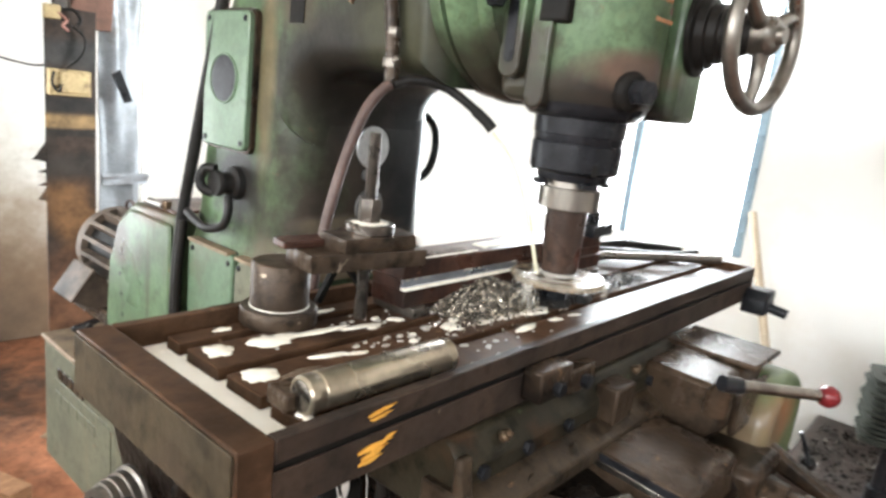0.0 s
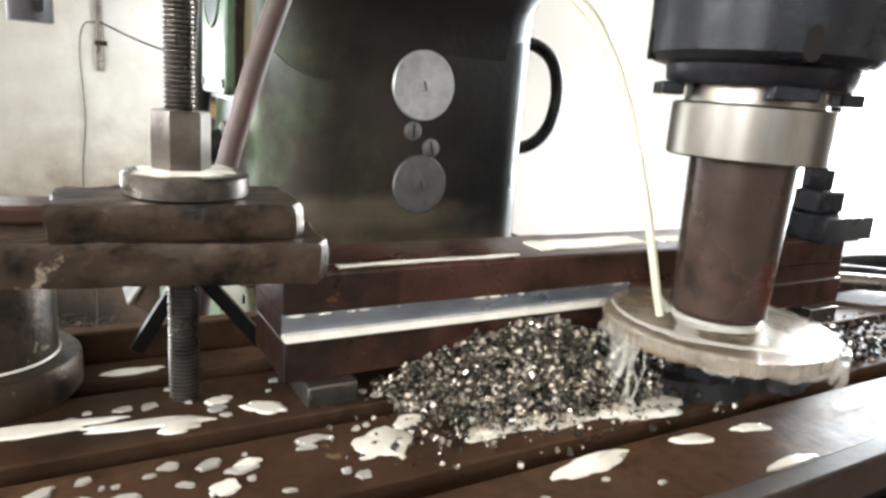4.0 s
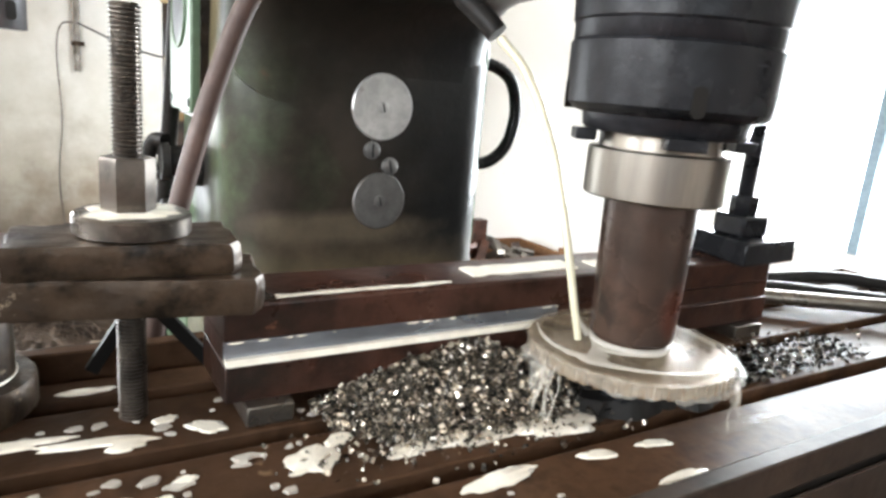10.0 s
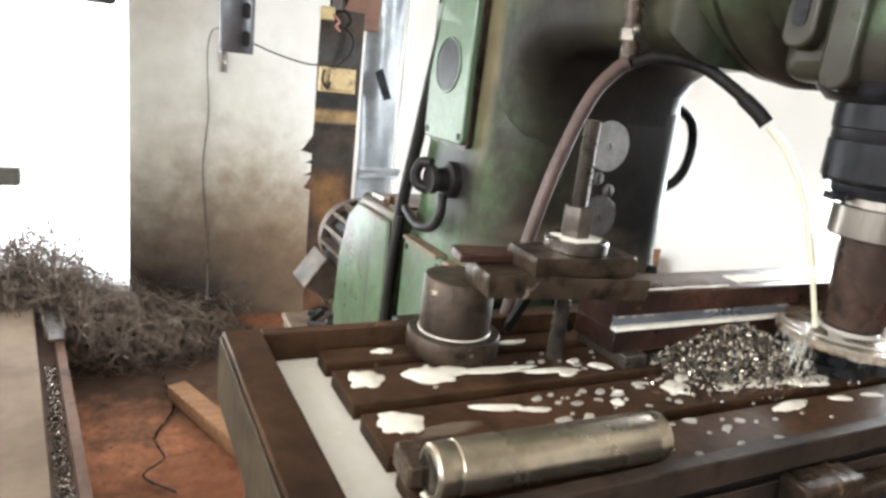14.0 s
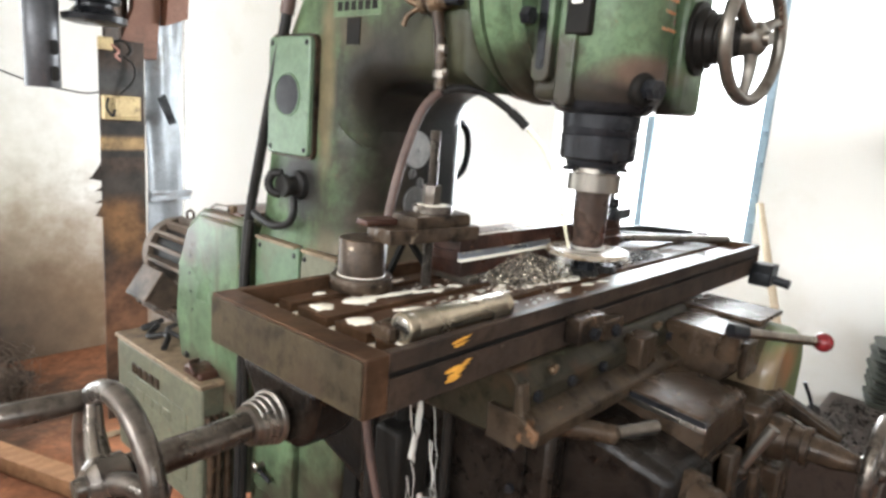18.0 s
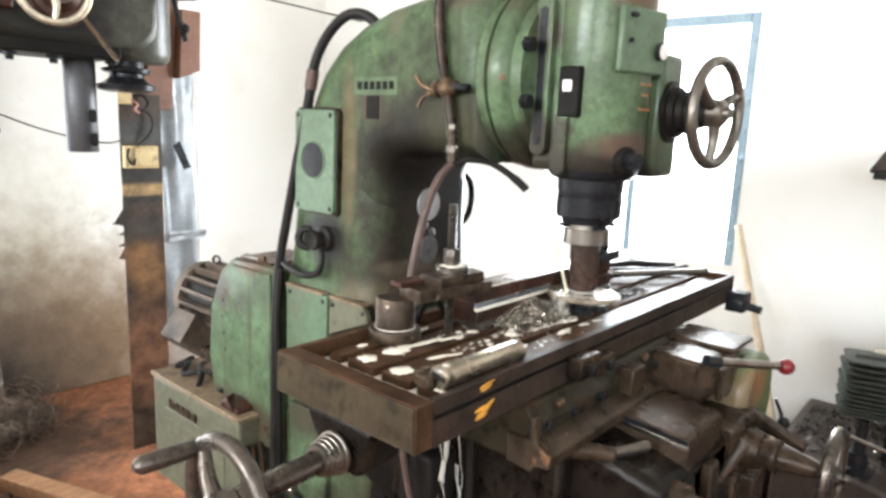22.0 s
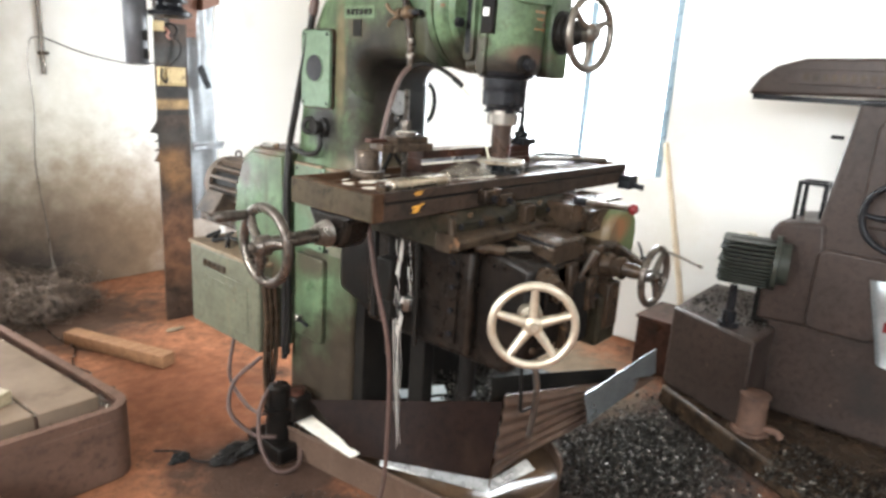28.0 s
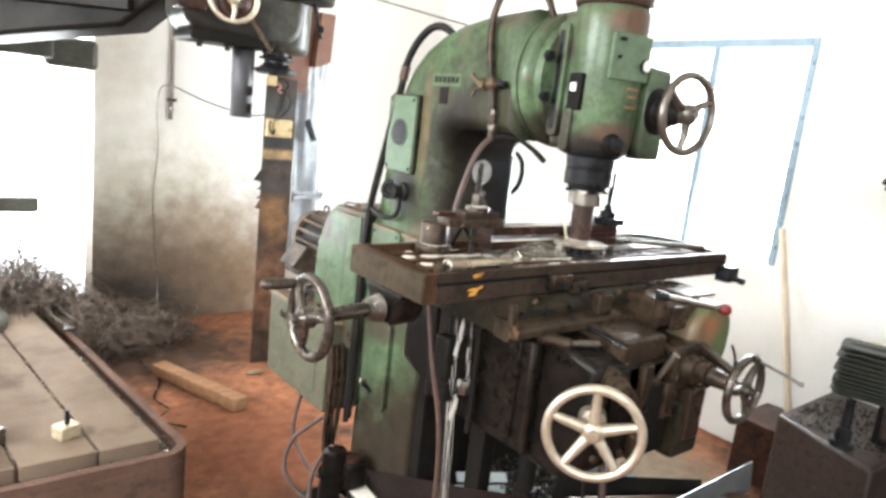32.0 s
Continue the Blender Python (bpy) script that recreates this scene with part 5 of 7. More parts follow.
# milky film lying on the bar
bm = B()
for x0, x1, y0, y1 in ((0.40, 0.53, 0.196, 0.201), (0.555, 0.66, 0.205, 0.232), (0.68, 0.735, 0.208, 0.226)):
    up = [(x0 + (x1 - x0) * i / 12, y1 - 0.006 * abs(noise.noise(Vector((i * 0.7, x0 * 30, 0))))) for i in range(13)]
    dn = [(x0 + (x1 - x0) * i / 12, y0 + 0.006 * abs(noise.noise(Vector((i * 0.7, x0 * 50, 4))))) for i in range(13)]
    slab(bm, up + dn[::-1], "z", 1.2336, 1.2348)
solo("coolant_film", bm, CREAM, "milky coolant film on the bar", "coolant", kind="stuff")


def thread(bm, a, r, length, pitch=0.0024, n=14):
    """A threaded stud from a, upwards."""
    prof, h = [(0, r * 0.9)], 0.0
    while h < length - pitch:
        prof += [(h + pitch * 0.1, r * 0.86), (h + pitch * 0.5, r), (h + pitch * 0.9, r * 0.86)]
        h += pitch
    prof.append((length, r * 0.8))
    return turned(bm, a, (0, 0, 1), prof, n)


def puddle(bm, cx, cy, rx, ry, z, seed, n=44, h=0.0013, rot=0.0):
    pts = []
    for i in range(n):
        a = 2 * math.pi * i / n
        k = 1 + 0.5 * noise.noise(Vector((math.cos(a) * 1.3 + seed * 3.1, math.sin(a) * 1.3, seed))) + 0.2 * noise.noise(Vector((math.cos(a) * 3.2 + seed, math.sin(a) * 3.2, seed * 2))) + 0.06 * noise.noise(Vector((math.cos(a) * 9 + seed, math.sin(a) * 9, seed * 2)))
        x, y = rx * k * math.cos(a), ry * k * math.sin(a)
        pts.append((cx + x * math.cos(rot) - y * math.sin(rot), cy + x * math.sin(rot) + y * math.cos(rot)))
    top = bm.verts.new((cx, cy, z + h))
    ring = [bm.verts.new((cx + (x - cx) * 0.82, cy + (y - cy) * 0.82, z + h * 0.95)) for x, y in pts]
    out = [bm.verts.new((x, y, z - 0.0004)) for x, y in pts]
    for i in range(n):
        j = (i + 1) % n
        bm.faces.new((top, ring[i], ring[j]))
        bm.faces.new((ring[i], out[i], out[j], ring[j]))


def worn_slab(bm, outline, z0, z1, seed, rough=0.0019, edge=0.0012):
    """A forged flat: its outline in fine steps, its faces and edges uneven."""
    line = []
    for (xa, ya), (xb, yb) in zip(outline, outline[1:] + outline[:1]):
        k = max(2, int(math.hypot(xb - xa, yb - ya) / 0.004))
        line += [(xa + (xb - xa) * i / k, ya + (yb - ya) * i / k) for i in range(k)]
    cx, cy = sum(p[0] for p in line) / len(line), sum(p[1] for p in line) / len(line)
    rings = []
    for h, ins in ((0, 0.5), (0, edge), (0.12, edge * 0.2), (0.35, 0), (0.65, 0), (0.88, edge * 0.2), (1, edge), (1, 0.5)):
        ring = []
        for x, y in line:
            d = Vector((cx - x, cy - y))
            f = ins if ins == 0.5 else ins / max(d.length, 1e-4)
            p = Vector((x + d.x * f, y + d.y * f, z0 + (z1 - z0) * h))
            w = rough * (noise.noise(p * 60 + Vector((seed, 0, 0))) + 0.7 * noise.noise(p * 190 + Vector((0, seed, 0))))
            u = -d.normalized()
            ring.append(bm.verts.new(p + Vector((u.x * w, u.y * w, 0.5 * w if 0.1 < h < 0.9 or ins != 0.5 else 0))))
        rings.append(ring)
    n = len(line)
    for a, b in zip(rings, rings[1:]):
        for i in range(n):
            bm.faces.new((a[i], a[(i + 1) % n], b[(i + 1) % n], b[i]))
    bm.faces.new(rings[0][::-1])
    bm.faces.new(rings[-1])
    return bm


# left clamp: stud, coupling nut, washer, two straps and a round spacer
clamp = thing("strap_clamp", (0.32, 0.218, ZT), "improvised clamp of two steel straps on a threaded stud", "clamp", "clamps")
part("stud", thread(B(), (0.319, 0.218, ZT), 0.0085, 0.243), STUD_STEEL, clamp, "long threaded stud")
part("coupling_nut", hexagon(B(), (0.319, 0.218, 1.2865), (0, 0, 1), 0.0148, 0.031), STUD_STEEL, clamp, "bright hexagon coupling nut")
part("washer", turned(B(), (0.321, 0.216, 1.2745), (0, 0, 1), [(0, 0.030), (0.001, 0.0315), (0.0105, 0.0315), (0.012, 0.030), (0.0122, 0.012)], n=40), STUD_STEEL, clamp, "thick round washer wet with coolant")
part("upper_strap", worn_slab(B(), [(0.257, 0.186), (0.368, 0.178), (0.375, 0.186), (0.374, 0.238), (0.26, 0.243)], 1.2565, 1.2745, 3), STRAP, clamp)
part("lower_strap", worn_slab(B(), [(0.215, 0.196), (0.378, 0.166), (0.386, 0.176), (0.390, 0.222), (0.222, 0.256)], 1.2350, 1.2563, 8), STRAP, clamp)
bm = B()
puddle(bm, 0.321, 0.214, 0.026, 0.022, 1.2866, 5.0, h=0.0012)
part("coolant_film", bm, CREAM, clamp, "pale coolant lying on the washer")
part("spacer_strip", slab(B(), [(0.205, 0.235), (0.30, 0.225), (0.302, 0.255), (0.21, 0.268)], "z", 1.2565, 1.266), RUST, clamp, bevel=0.002)
sp = thing("round_spacer", (0.222, 0.262, ZT), "brown turned steel spacer with a wide flange", "spacer")
part("flange", turned(B(), (0.222, 0.262, ZT), (0, 0, 1), [(0, 0.046), (0.002, 0.0475), (0.019, 0.0475), (0.021, 0.046), (0.0212, 0.03)], n=44), STRAP, sp)
part("barrel", turned(B(), (0.222, 0.262, 1.178), (0, 0, 1), [(0, 0.036), (0.055, 0.036), (0.057, 0.0345), (0.0572, 0.02)], n=44), STRAP, sp)
part("coolant_ring", torus(B(), (0.222, 0.262, 1.1795), (0, 0, 1), 0.0365, 0.0008, n=44, k=6), CREAM, sp)
# slanting braces behind the clamp
br = thing("angle_brace", (0.29, 0.29, ZT), "dark bent flat bars behind the clamp", "brace")
part("flat_bar", pipe(B(), [(0.30, 0.285, 1.162), (0.345, 0.286, 1.235)], 0.006, n=4, steps=1), OILY, br)
part("flat_bar", pipe(B(), [(0.335, 0.272, 1.215), (0.375, 0.268, 1.165)], 0.006, n=4, steps=1), OILY, br)

# right clamp
clamp = thing("strap_clamp", (0.875, 0.205, ZT), "dark block clamp with a tall threaded stud", "clamp", "clamps")
part("spacer", turned(B(), (0.90, 0.228, ZT), (0, 0, 1), [(0, 0.034), (0.075, 0.034), (0.077, 0.032)], n=32), RUST, clamp)
part("clamp_block", slab(B(), [(0.83, 0.170), (0.915, 0.175), (0.94, 0.245), (0.845, 0.245)], "z", 1.2335, 1.256), BLACK_STEEL, clamp, bevel=0.002)
part("clamp_nut", block(B(), (0.848, 0.19, 1.256), (0.888, 0.225, 1.277)), BLACK_STEEL, clamp, bevel=0.003)
part("hex_nut", hexagon(B(), (0.868, 0.208, 1.277), (0, 0, 1), 0.013, 0.018), BLACK_STEEL, clamp)
part("stud", thread(B(), (0.868, 0.208, 1.277), 0.0085, 0.118, n=12), BLACK_STEEL, clamp)

# loose ground bar lying near the front
bm = B()
turned(bm, (0.094, 0.044, ZT + 0.0195), (1, -0.03, 0), [(0, 0.0165), (0.002, 0.0185), (0.013, 0.019), (0.014, 0.0183), (0.017, 0.0183), (0.018, 0.0192), (0.178, 0.0192), (0.180, 0.0186), (0.182, 0.0186), (0.184, 0.0192), (0.191, 0.0188), (0.193, 0.017)], n=44)
rb = thing("steel_round", (0.19, 0.041, ZT), "ground steel round bar lying on the table", "steel bar")
part("bar", bm, GROUND_STEEL, rb)
part("end_face", turned(B(), (0.0932, 0.04402, ZT + 0.0195), (1, -0.03, 0), [(0, 0.013), (0.0012, 0.0152), (0.0014, 0.0152)], n=32), STEEL, rb)
part("end_face", turned(B(), (0.2858, 0.03825, ZT + 0.0195), (1, -0.03, 0), [(0, 0.0152), (0.0012, 0.0152), (0.0018, 0.013)], n=32), STEEL, rb)
bm = B()
slab(bm, [(0.084, 0.052), (0.128, 0.05), (0.13, 0.084), (0.086, 0.086)], "z", ZT, 1.176)
solo("steel_block", bm, GRUBBY, "small oily steel block on the table", "block", bevel=0.003)

# tubes and hoses left on the far end of the table
bm = B()
rod(bm, (0.97, 0.235, 1.174), (1.215, 0.062, 1.180), 0.0085, n=16)
solo("steel_tube", bm, DULL_STEEL, "grey steel tube lying across the table end", "tube")
bm = B()
pipe(bm, [(0.95, 0.28, 1.168), (1.02, 0.262, 1.172), (1.10, 0.20, 1.172), (1.17, 0.16, 1.17), (1.23, 0.12, 1.178)], 0.009)
solo("black_hose", bm, BLACK, "black rubber hose on the table end", "hose")
bm = B()
pipe(bm, [(1.05, 0.29, 1.172), (1.12, 0.25, 1.182), (1.20, 0.20, 1.178), (1.26, 0.17, 1.172)], 0.008)
solo("black_hose", bm, BLACK, "second thin black hose on the table end", "hose")


# coolant: gutter, puddles, foam blobs, jet, curtains off the cutter
cool = thing("spilt_coolant", (0.4, 0.15, ZT), "milky white coolant puddles and gutter fill on the table", "coolant", kind="stuff")
bm = B()
slab(bm, [(0.0385, 0.018), (0.0385, 0.296), (0.10, 0.296), (0.092, 0.262), (0.16, 0.249), (0.158, 0.241), (0.094, 0.232), (0.093, 0.184), (0.135, 0.170), (0.13, 0.161), (0.095, 0.150), (0.093, 0.104), (0.118, 0.094), (0.115, 0.084), (0.094, 0.074), (0.093, 0.018)], "z", 1.1222, 1.1430)
part("gutter_fill", bm, LIT_COOLANT, cool)
bm = B()
for i, (cx, cy, rx, ry, rot) in enumerate(((0.113, 0.214, 0.017, 0.016, 0), (0.178, 0.210, 0.030, 0.017, 0.02), (0.235, 0.206, 0.05, 0.006, -0.1), (0.295, 0.192, 0.03, 0.005, -0.15), (0.148, 0.268, 0.014, 0.006, 0),
                                            (0.116, 0.135, 0.022, 0.019, 0), (0.205, 0.139, 0.026, 0.005, -0.25), (0.235, 0.128, 0.014, 0.004, -0.3), (0.297, 0.262, 0.018, 0.004, 0), (0.494, 0.071, 0.026, 0.0075, 0.1),
                                            (0.566, 0.069, 0.014, 0.0045, -0.3), (0.611, 0.065, 0.013, 0.0045, -0.2), (0.402, 0.129, 0.017, 0.013, 0.5), (0.425, 0.145, 0.012, 0.006, 0.3), (0.357, 0.188, 0.013, 0.007, -0.6),
                                            (0.335, 0.206, 0.008, 0.005, 0.4), (0.310, 0.183, 0.012, 0.006, 0), (0.455, 0.024, 0.016, 0.004, 0), (0.321, 0.120, 0.007, 0.005, 0.3), (0.60, 0.03, 0.02, 0.004, 0), (0.335, 0.136, 0.006, 0.004, 0.1), (0.098, 0.04, 0.006, 0.010, 0))):
    puddle(bm, cx, cy, rx, ry, ZT, i + 1.3, rot=rot)
part("puddle", bm, CREAM, cool)
WATER = bpy.data.materials.new("cloudy_coolant_film")
WATER.use_nodes = True
wb = WATER.node_tree.nodes["Principled BSDF"]
wb.inputs["Base Color"].default_value = (0.86, 0.82, 0.74, 1)
wb.inputs["Roughness"].default_value, wb.inputs["Alpha"].default_value, wb.inputs["IOR"].default_value = 0.08, 0.42, 1.33
JET = paint("milky_coolant_stream", (0.60, 0.56, 0.41), (0.5, 0.47, 0.34), 0.12, scale=60, bump=0.04, grain=0.1, spec=0.5)
MIST = bpy.data.materials.new("faint_coolant_mist")
MIST.use_nodes = True
mv = MIST.node_tree.nodes["Principled BSDF"]
mv.inputs["Base Color"].default_value = (0.60, 0.51, 0.39, 1)
mv.inputs["Roughness"].default_value, mv.inputs["Alpha"].default_value, mv.inputs["IOR"].default_value = 0.22, 0.15, 1.33
bm = B()
rnd = random.Random(4)
for k in range(90):
    x, y = rnd.gauss(0.35, 0.07), rnd.choice((rnd.uniform(0.103, 0.15), rnd.uniform(0.18, 0.232), rnd.uniform(0.022, 0.075)))
    s = 0.0012 + 0.0035 * rnd.random() ** 2
    puddle(bm, x, y, s * rnd.uniform(1, 2.2), s, ZT, k * 0.7, n=14, h=0.0012, rot=rnd.uniform(-0.6, 0.6))
part("droplets", bm, WATER, cool)
bm = B()
for k, (cx, cy, rx, ry, rot) in enumerate(((0.70, 0.06, 0.04, 0.006, 0.0), (0.86, 0.125, 0.06, 0.012, 0.0), (0.15, 0.118, 0.03, 0.008, 0.1))):
    puddle(bm, cx, cy, rx, ry, ZT, 83 + k, h=0.0016, rot=rot)
part("wet_film", bm, MIST, cool)
VEIL = bpy.data.materials.new("milky_coolant_curtain")
VEIL.use_nodes = True
vv = VEIL.node_tree.nodes["Principled BSDF"]
vv.inputs["Base Color"].default_value = (0.72, 0.67, 0.58, 1)
vv.inputs["Roughness"].default_value, vv.inputs["Alpha"].default_value, vv.inputs["IOR"].default_value = 0.2, 0.20, 1.33
bm = B()
rows = []
for j in range(9):
    t, row = j / 8, []
    for i in range(121):
        a = 150 + 180 * i / 120
        n1 = noise.noise(Vector((a * 0.055, 3.3, 0))) + 0.55 * noise.noise(Vector((a * 0.19, 1.7, 5)))
        gap = 0.8 if a < 195 or 288 < a < 316 else 0.10
        drop = 0.006 + 0.055 * gap * max(0.0, n1 - 0.02) ** 0.8
        aa = radians(a + 2.5 * t * noise.noise(Vector((a * 0.12, t * 2, 8))))
        r = 0.0722 + 0.007 * t * t + 0.0025 * noise.noise(Vector((a * 0.15, t * 3, 2)))
        row.append(bm.verts.new((SP[0] + r * math.cos(aa), SP[1] + r * math.sin(aa), max(ZT + 0.0015, 1.2065 - drop * t))))
    rows.append(row)
for p, q in zip(rows, rows[1:]):
    for i in range(120):
        bm.faces.new((p[i], p[i + 1], q[i + 1], q[i]))
part("coolant_veil", bm, VEIL, cool)
part("jet", pipe(B(), [(0.573, 0.229, 1.410), (0.583, 0.205, 1.385), (0.590, 0.178, 1.34), (0.594, 0.155, 1.28), (0.597, 0.138, 1.225), (0.598, 0.132, 1.206)], 0.0038, taper=0.0027, n=10), JET, cool, "stream of milky coolant")
bm = B()
turned(bm, (*SP, 1.2050), (0, 0, 1), [(0, 0.0735), (0.0006, 0.0738), (0.0010, 0.071), (0.0011, 0.03)], n=90)
for v in bm.verts:
    d = Vector((v.co.x - SP[0], v.co.y - SP[1]))
    k = 1 + 0.05 * noise.noise(Vector((d.x * 55, d.y * 55, 4))) * (d.length > 0.06)
    v.co.x, v.co.y = SP[0] + d.x * k, SP[1] + d.y * k
part("rim_film", bm, MIST, cool, "cloudy film of coolant over the cutter")


def foam_strand(bm, points, widths, z, seed):
    """A thin flat strand of foam with a wavering edge, lying at height z."""
    line = smooth_line([(x, y, 0) for x, y in points], 8)
    n = len(line)
    rows = []
    for i in range(n):
        p, q = Vector(line[max(0, i - 1)]), Vector(line[min(n - 1, i + 1)])
        d = (q - p).normalized()
        side = Vector((-d.y, d.x, 0))
        u = i / (n - 1) * (len(widths) - 1)
        k = min(int(u), len(widths) - 2)
        w = widths[k] + (widths[k + 1] - widths[k]) * (u - k)
        c = Vector(line[i])
        row = []
        for e, h in ((-1, 0), (-0.5, 0.0010), (0.5, 0.0010), (1, 0)):
            v = c + side * w * e * (1 + 0.45 * noise.noise(Vector((i * 0.45, e * 3, seed))))
            row.append(bm.verts.new((v.x, v.y, z + h)))
        rows.append(row)
    for a, b in zip(rows, rows[1:]):
        for i in range(3):
            bm.faces.new((a[i], a[i + 1], b[i + 1], b[i]))


bm = B()
foam_strand(bm, [(0.590, 0.168), (0.577, 0.145), (0.574, 0.122), (0.580, 0.100)], (0.0008, 0.0015, 0.003, 0.007), 1.2066, 1.0)
foam_strand(bm, [(0.612, 0.132), (0.602, 0.116), (0.592, 0.105), (0.580, 0.096)], (0.003, 0.004, 0.007, 0.008), 1.2069, 2.0)
foam_strand(bm, [(0.578, 0.100), (0.590, 0.082), (0.606, 0.068), (0.635, 0.056), (0.672, 0.060), (0.692, 0.082)], (0.008, 0.004, 0.0022, 0.0015, 0.0022, 0.001), 1.2068, 3.0)
foam_strand(bm, [(0.598, 0.112), (0.608, 0.098), (0.628, 0.088), (0.652, 0.094)], (0.004, 0.003, 0.0022, 0.0008), 1.2071, 4.0)
part("spread_foam", bm, WATER, cool, "foam spreading over the cutter")
bm = B()
torus(bm, (*SP, 1.2085), (0, 0, 1), 0.0268, 0.0022, n=40, k=8)
pipe(bm, [(0.612, 0.138, 1.2070), (0.606, 0.140, 1.2140), (0.603, 0.142, 1.2220), (0.6015, 0.143, 1.2290)], 0.0032, taper=0.0006, n=8)
part("splash", bm, WATER, cool)
bm = B()
rnd = random.Random(9)
for k in range(10):
    a = radians(rnd.choice((166, 171, 176, 182, 188, 194, 296, 301, 306, 310)) + rnd.uniform(-4, 4))
    r = 0.0715 + rnd.uniform(-0.003, 0.004)
    x, y, z1 = SP[0] + r * math.cos(a), SP[1] + r * math.sin(a), ZT + rnd.choice((0.0, 0.0, 0.01, 0.018))
    line = [(x, y, 1.2000)]
    for s in (0.35, 0.65, 1.0):
        line.append((x + 0.006 * s * math.cos(a) + rnd.uniform(-0.003, 0.003), y + 0.006 * s * math.sin(a) + rnd.uniform(-0.003, 0.003), 1.2000 + (z1 - 1.2000) * s))
    pipe(bm, line, 0.0006 + 0.0024 * rnd.random() ** 1.5, n=6, steps=5, taper=0.0004 + 0.0014 * rnd.random())
part("falling_threads", bm, VEIL, cool)
bm = B()
puddle(bm, 0.568, 0.108, 0.034, 0.012, ZT, 41, h=0.0030, rot=-0.1)
puddle(bm, 0.515, 0.116, 0.042, 0.009, ZT, 47, h=0.0025, rot=0.0)
puddle(bm, 0.47, 0.122, 0.022, 0.010, ZT, 49, h=0.0022, rot=0.3)
part("foam_pool", bm, CREAM, cool)
bm = B()
rnd = random.Random(31)
for k in range(13):
    x, y, z0 = 0.295 + rnd.gauss(0, 0.022), 0.19 + rnd.gauss(0, 0.010), rnd.choice((0.99, 0.90, 0.77, 0.74))
    z1 = z0 - rnd.uniform(0.08, 0.22) if z0 > 0.8 else rnd.uniform(0.30, 0.52)
    line = [(x + 0.010 * noise.noise(Vector((k * 3.1, s * 0.9, 0))), y - 0.003 * s, z0 + (z1 - z0) * s / 6) for s in range(7)]
    pipe(bm, line, 0.0006 + 0.0012 * rnd.random(), n=6, steps=4, taper=0.0004)
part("dribble", bm, WATER, cool)
bm = B()
for k, (x, y, z, h) in enumerate(((0.290, 0.184, 0.955, 0.030), (0.281, 0.184, 0.90, 0.022), (0.298, 0.184, 0.742, 0.026), (0.288, 0.185, 0.71, 0.014), (0.305, 0.185, 0.80, 0.012))):
    for v in bmesh.ops.create_icosphere(bm, subdivisions=3, radius=1.0)["verts"]:
        g = 1 + 0.6 * noise.noise(v.co * 1.7 + Vector((k * 4.0, 0, 0))) + 0.35 * noise.noise(v.co * 4 + Vector((0, k, 0)))
        v.co = Vector((x + v.co.x * 0.0065 * g + 0.006 * noise.noise(Vector((v.co.z * 1.5, k, 3))), y + v.co.y * 0.003, z + v.co.z * h * g))
part("milky_smear", bm, WATER, cool)


# heap of bright chips in front of the bar, and scatter on the far side of the cutter
def chip_heap(name, label, count, place, size, material, seed, kind="stuff"):
    r = random.Random(seed)
    verts, faces = [], []
    for _ in range(count):
        x, y, z = place(r)
        s = size * (0.6 + 0.9 * r.random())
        m = Euler((r.uniform(0, 6.28), r.uniform(0, 6.28), r.uniform(0, 6.28))).to_matrix()
        w = s * r.uniform(0.35, 0.7)
        base = len(verts)
        for i in range(4):
            a = i / 3 * 1.6
            for h in (-w, w):
                verts.append(tuple(Vector((x, y, z)) + m @ Vector((s * math.sin(a), s * (1 - math.cos(a)), h))))
        for i in range(3):
            q = base + 2 * i
            faces.append((q, q + 1, q + 3, q + 2))
    me = bpy.data.meshes.new(name)
    me.from_pydata(verts, [], faces)
    me.materials.append(material)
    return tagged(new(name, me), label, "swarf", kind=kind)


def chip_material(name, tones, rough):
    mt = bpy.data.materials.new(name)
    mt.use_nodes = True
    cn, cl = mt.node_tree.nodes, mt.node_tree.links
    geo, tone = cn.new("ShaderNodeNewGeometry"), cn.new("ShaderNodeValToRGB")
    while len(tone.color_ramp.elements) < len(tones):
        tone.color_ramp.elements.new(0.5)
    for el, (pos, v) in zip(tone.color_ramp.elements, tones):
        el.position, el.color = pos, (v, v * 0.90, v * 0.77, 1)
    cl.new(geo.outputs["Random Per Island"], tone.inputs[0])
    cl.new(tone.outputs[0], cn["Principled BSDF"].inputs["Base Color"])
    cn["Principled BSDF"].inputs["Metallic"].default_value, cn["Principled BSDF"].inputs["Roughness"].default_value = 0.88, rough
    return mt


CHIP = chip_material("bright_wet_chips", ((0.0, 0.05), (0.4, 0.22), (0.75, 0.55), (1.0, 0.95)), 0.24)
DARK_CHIP = chip_material("black_oily_chips", ((0.0, 0.012), (0.5, 0.035), (0.85, 0.07), (1.0, 0.2)), 0.34)


def heap_height(x, y):
    a = math.exp(-((x - 0.525) / 0.088) ** 4 - ((y - 0.188) / 0.048) ** 2) * (0.024 + 0.010 * min(1.0, max(0.0, (x - 0.43) / 0.10)))
    b = math.exp(-((x - 0.585) / 0.05) ** 2 - ((y - 0.155) / 0.032) ** 2) * 0.020
    return max(a, b) * (0.85 + 0.3 * noise.noise(Vector((x * 40, y * 40, 0))))


def heap_place(r):
    while True:
        x, y = r.uniform(0.40, 0.70), r.uniform(0.085, 0.187)
        h = heap_height(x, y)
        if h > 0.0035 or r.random() < 0.012:
            return x, y, ZT + 0.001 + h * (0.55 + 0.45 * r.random() ** 0.4)


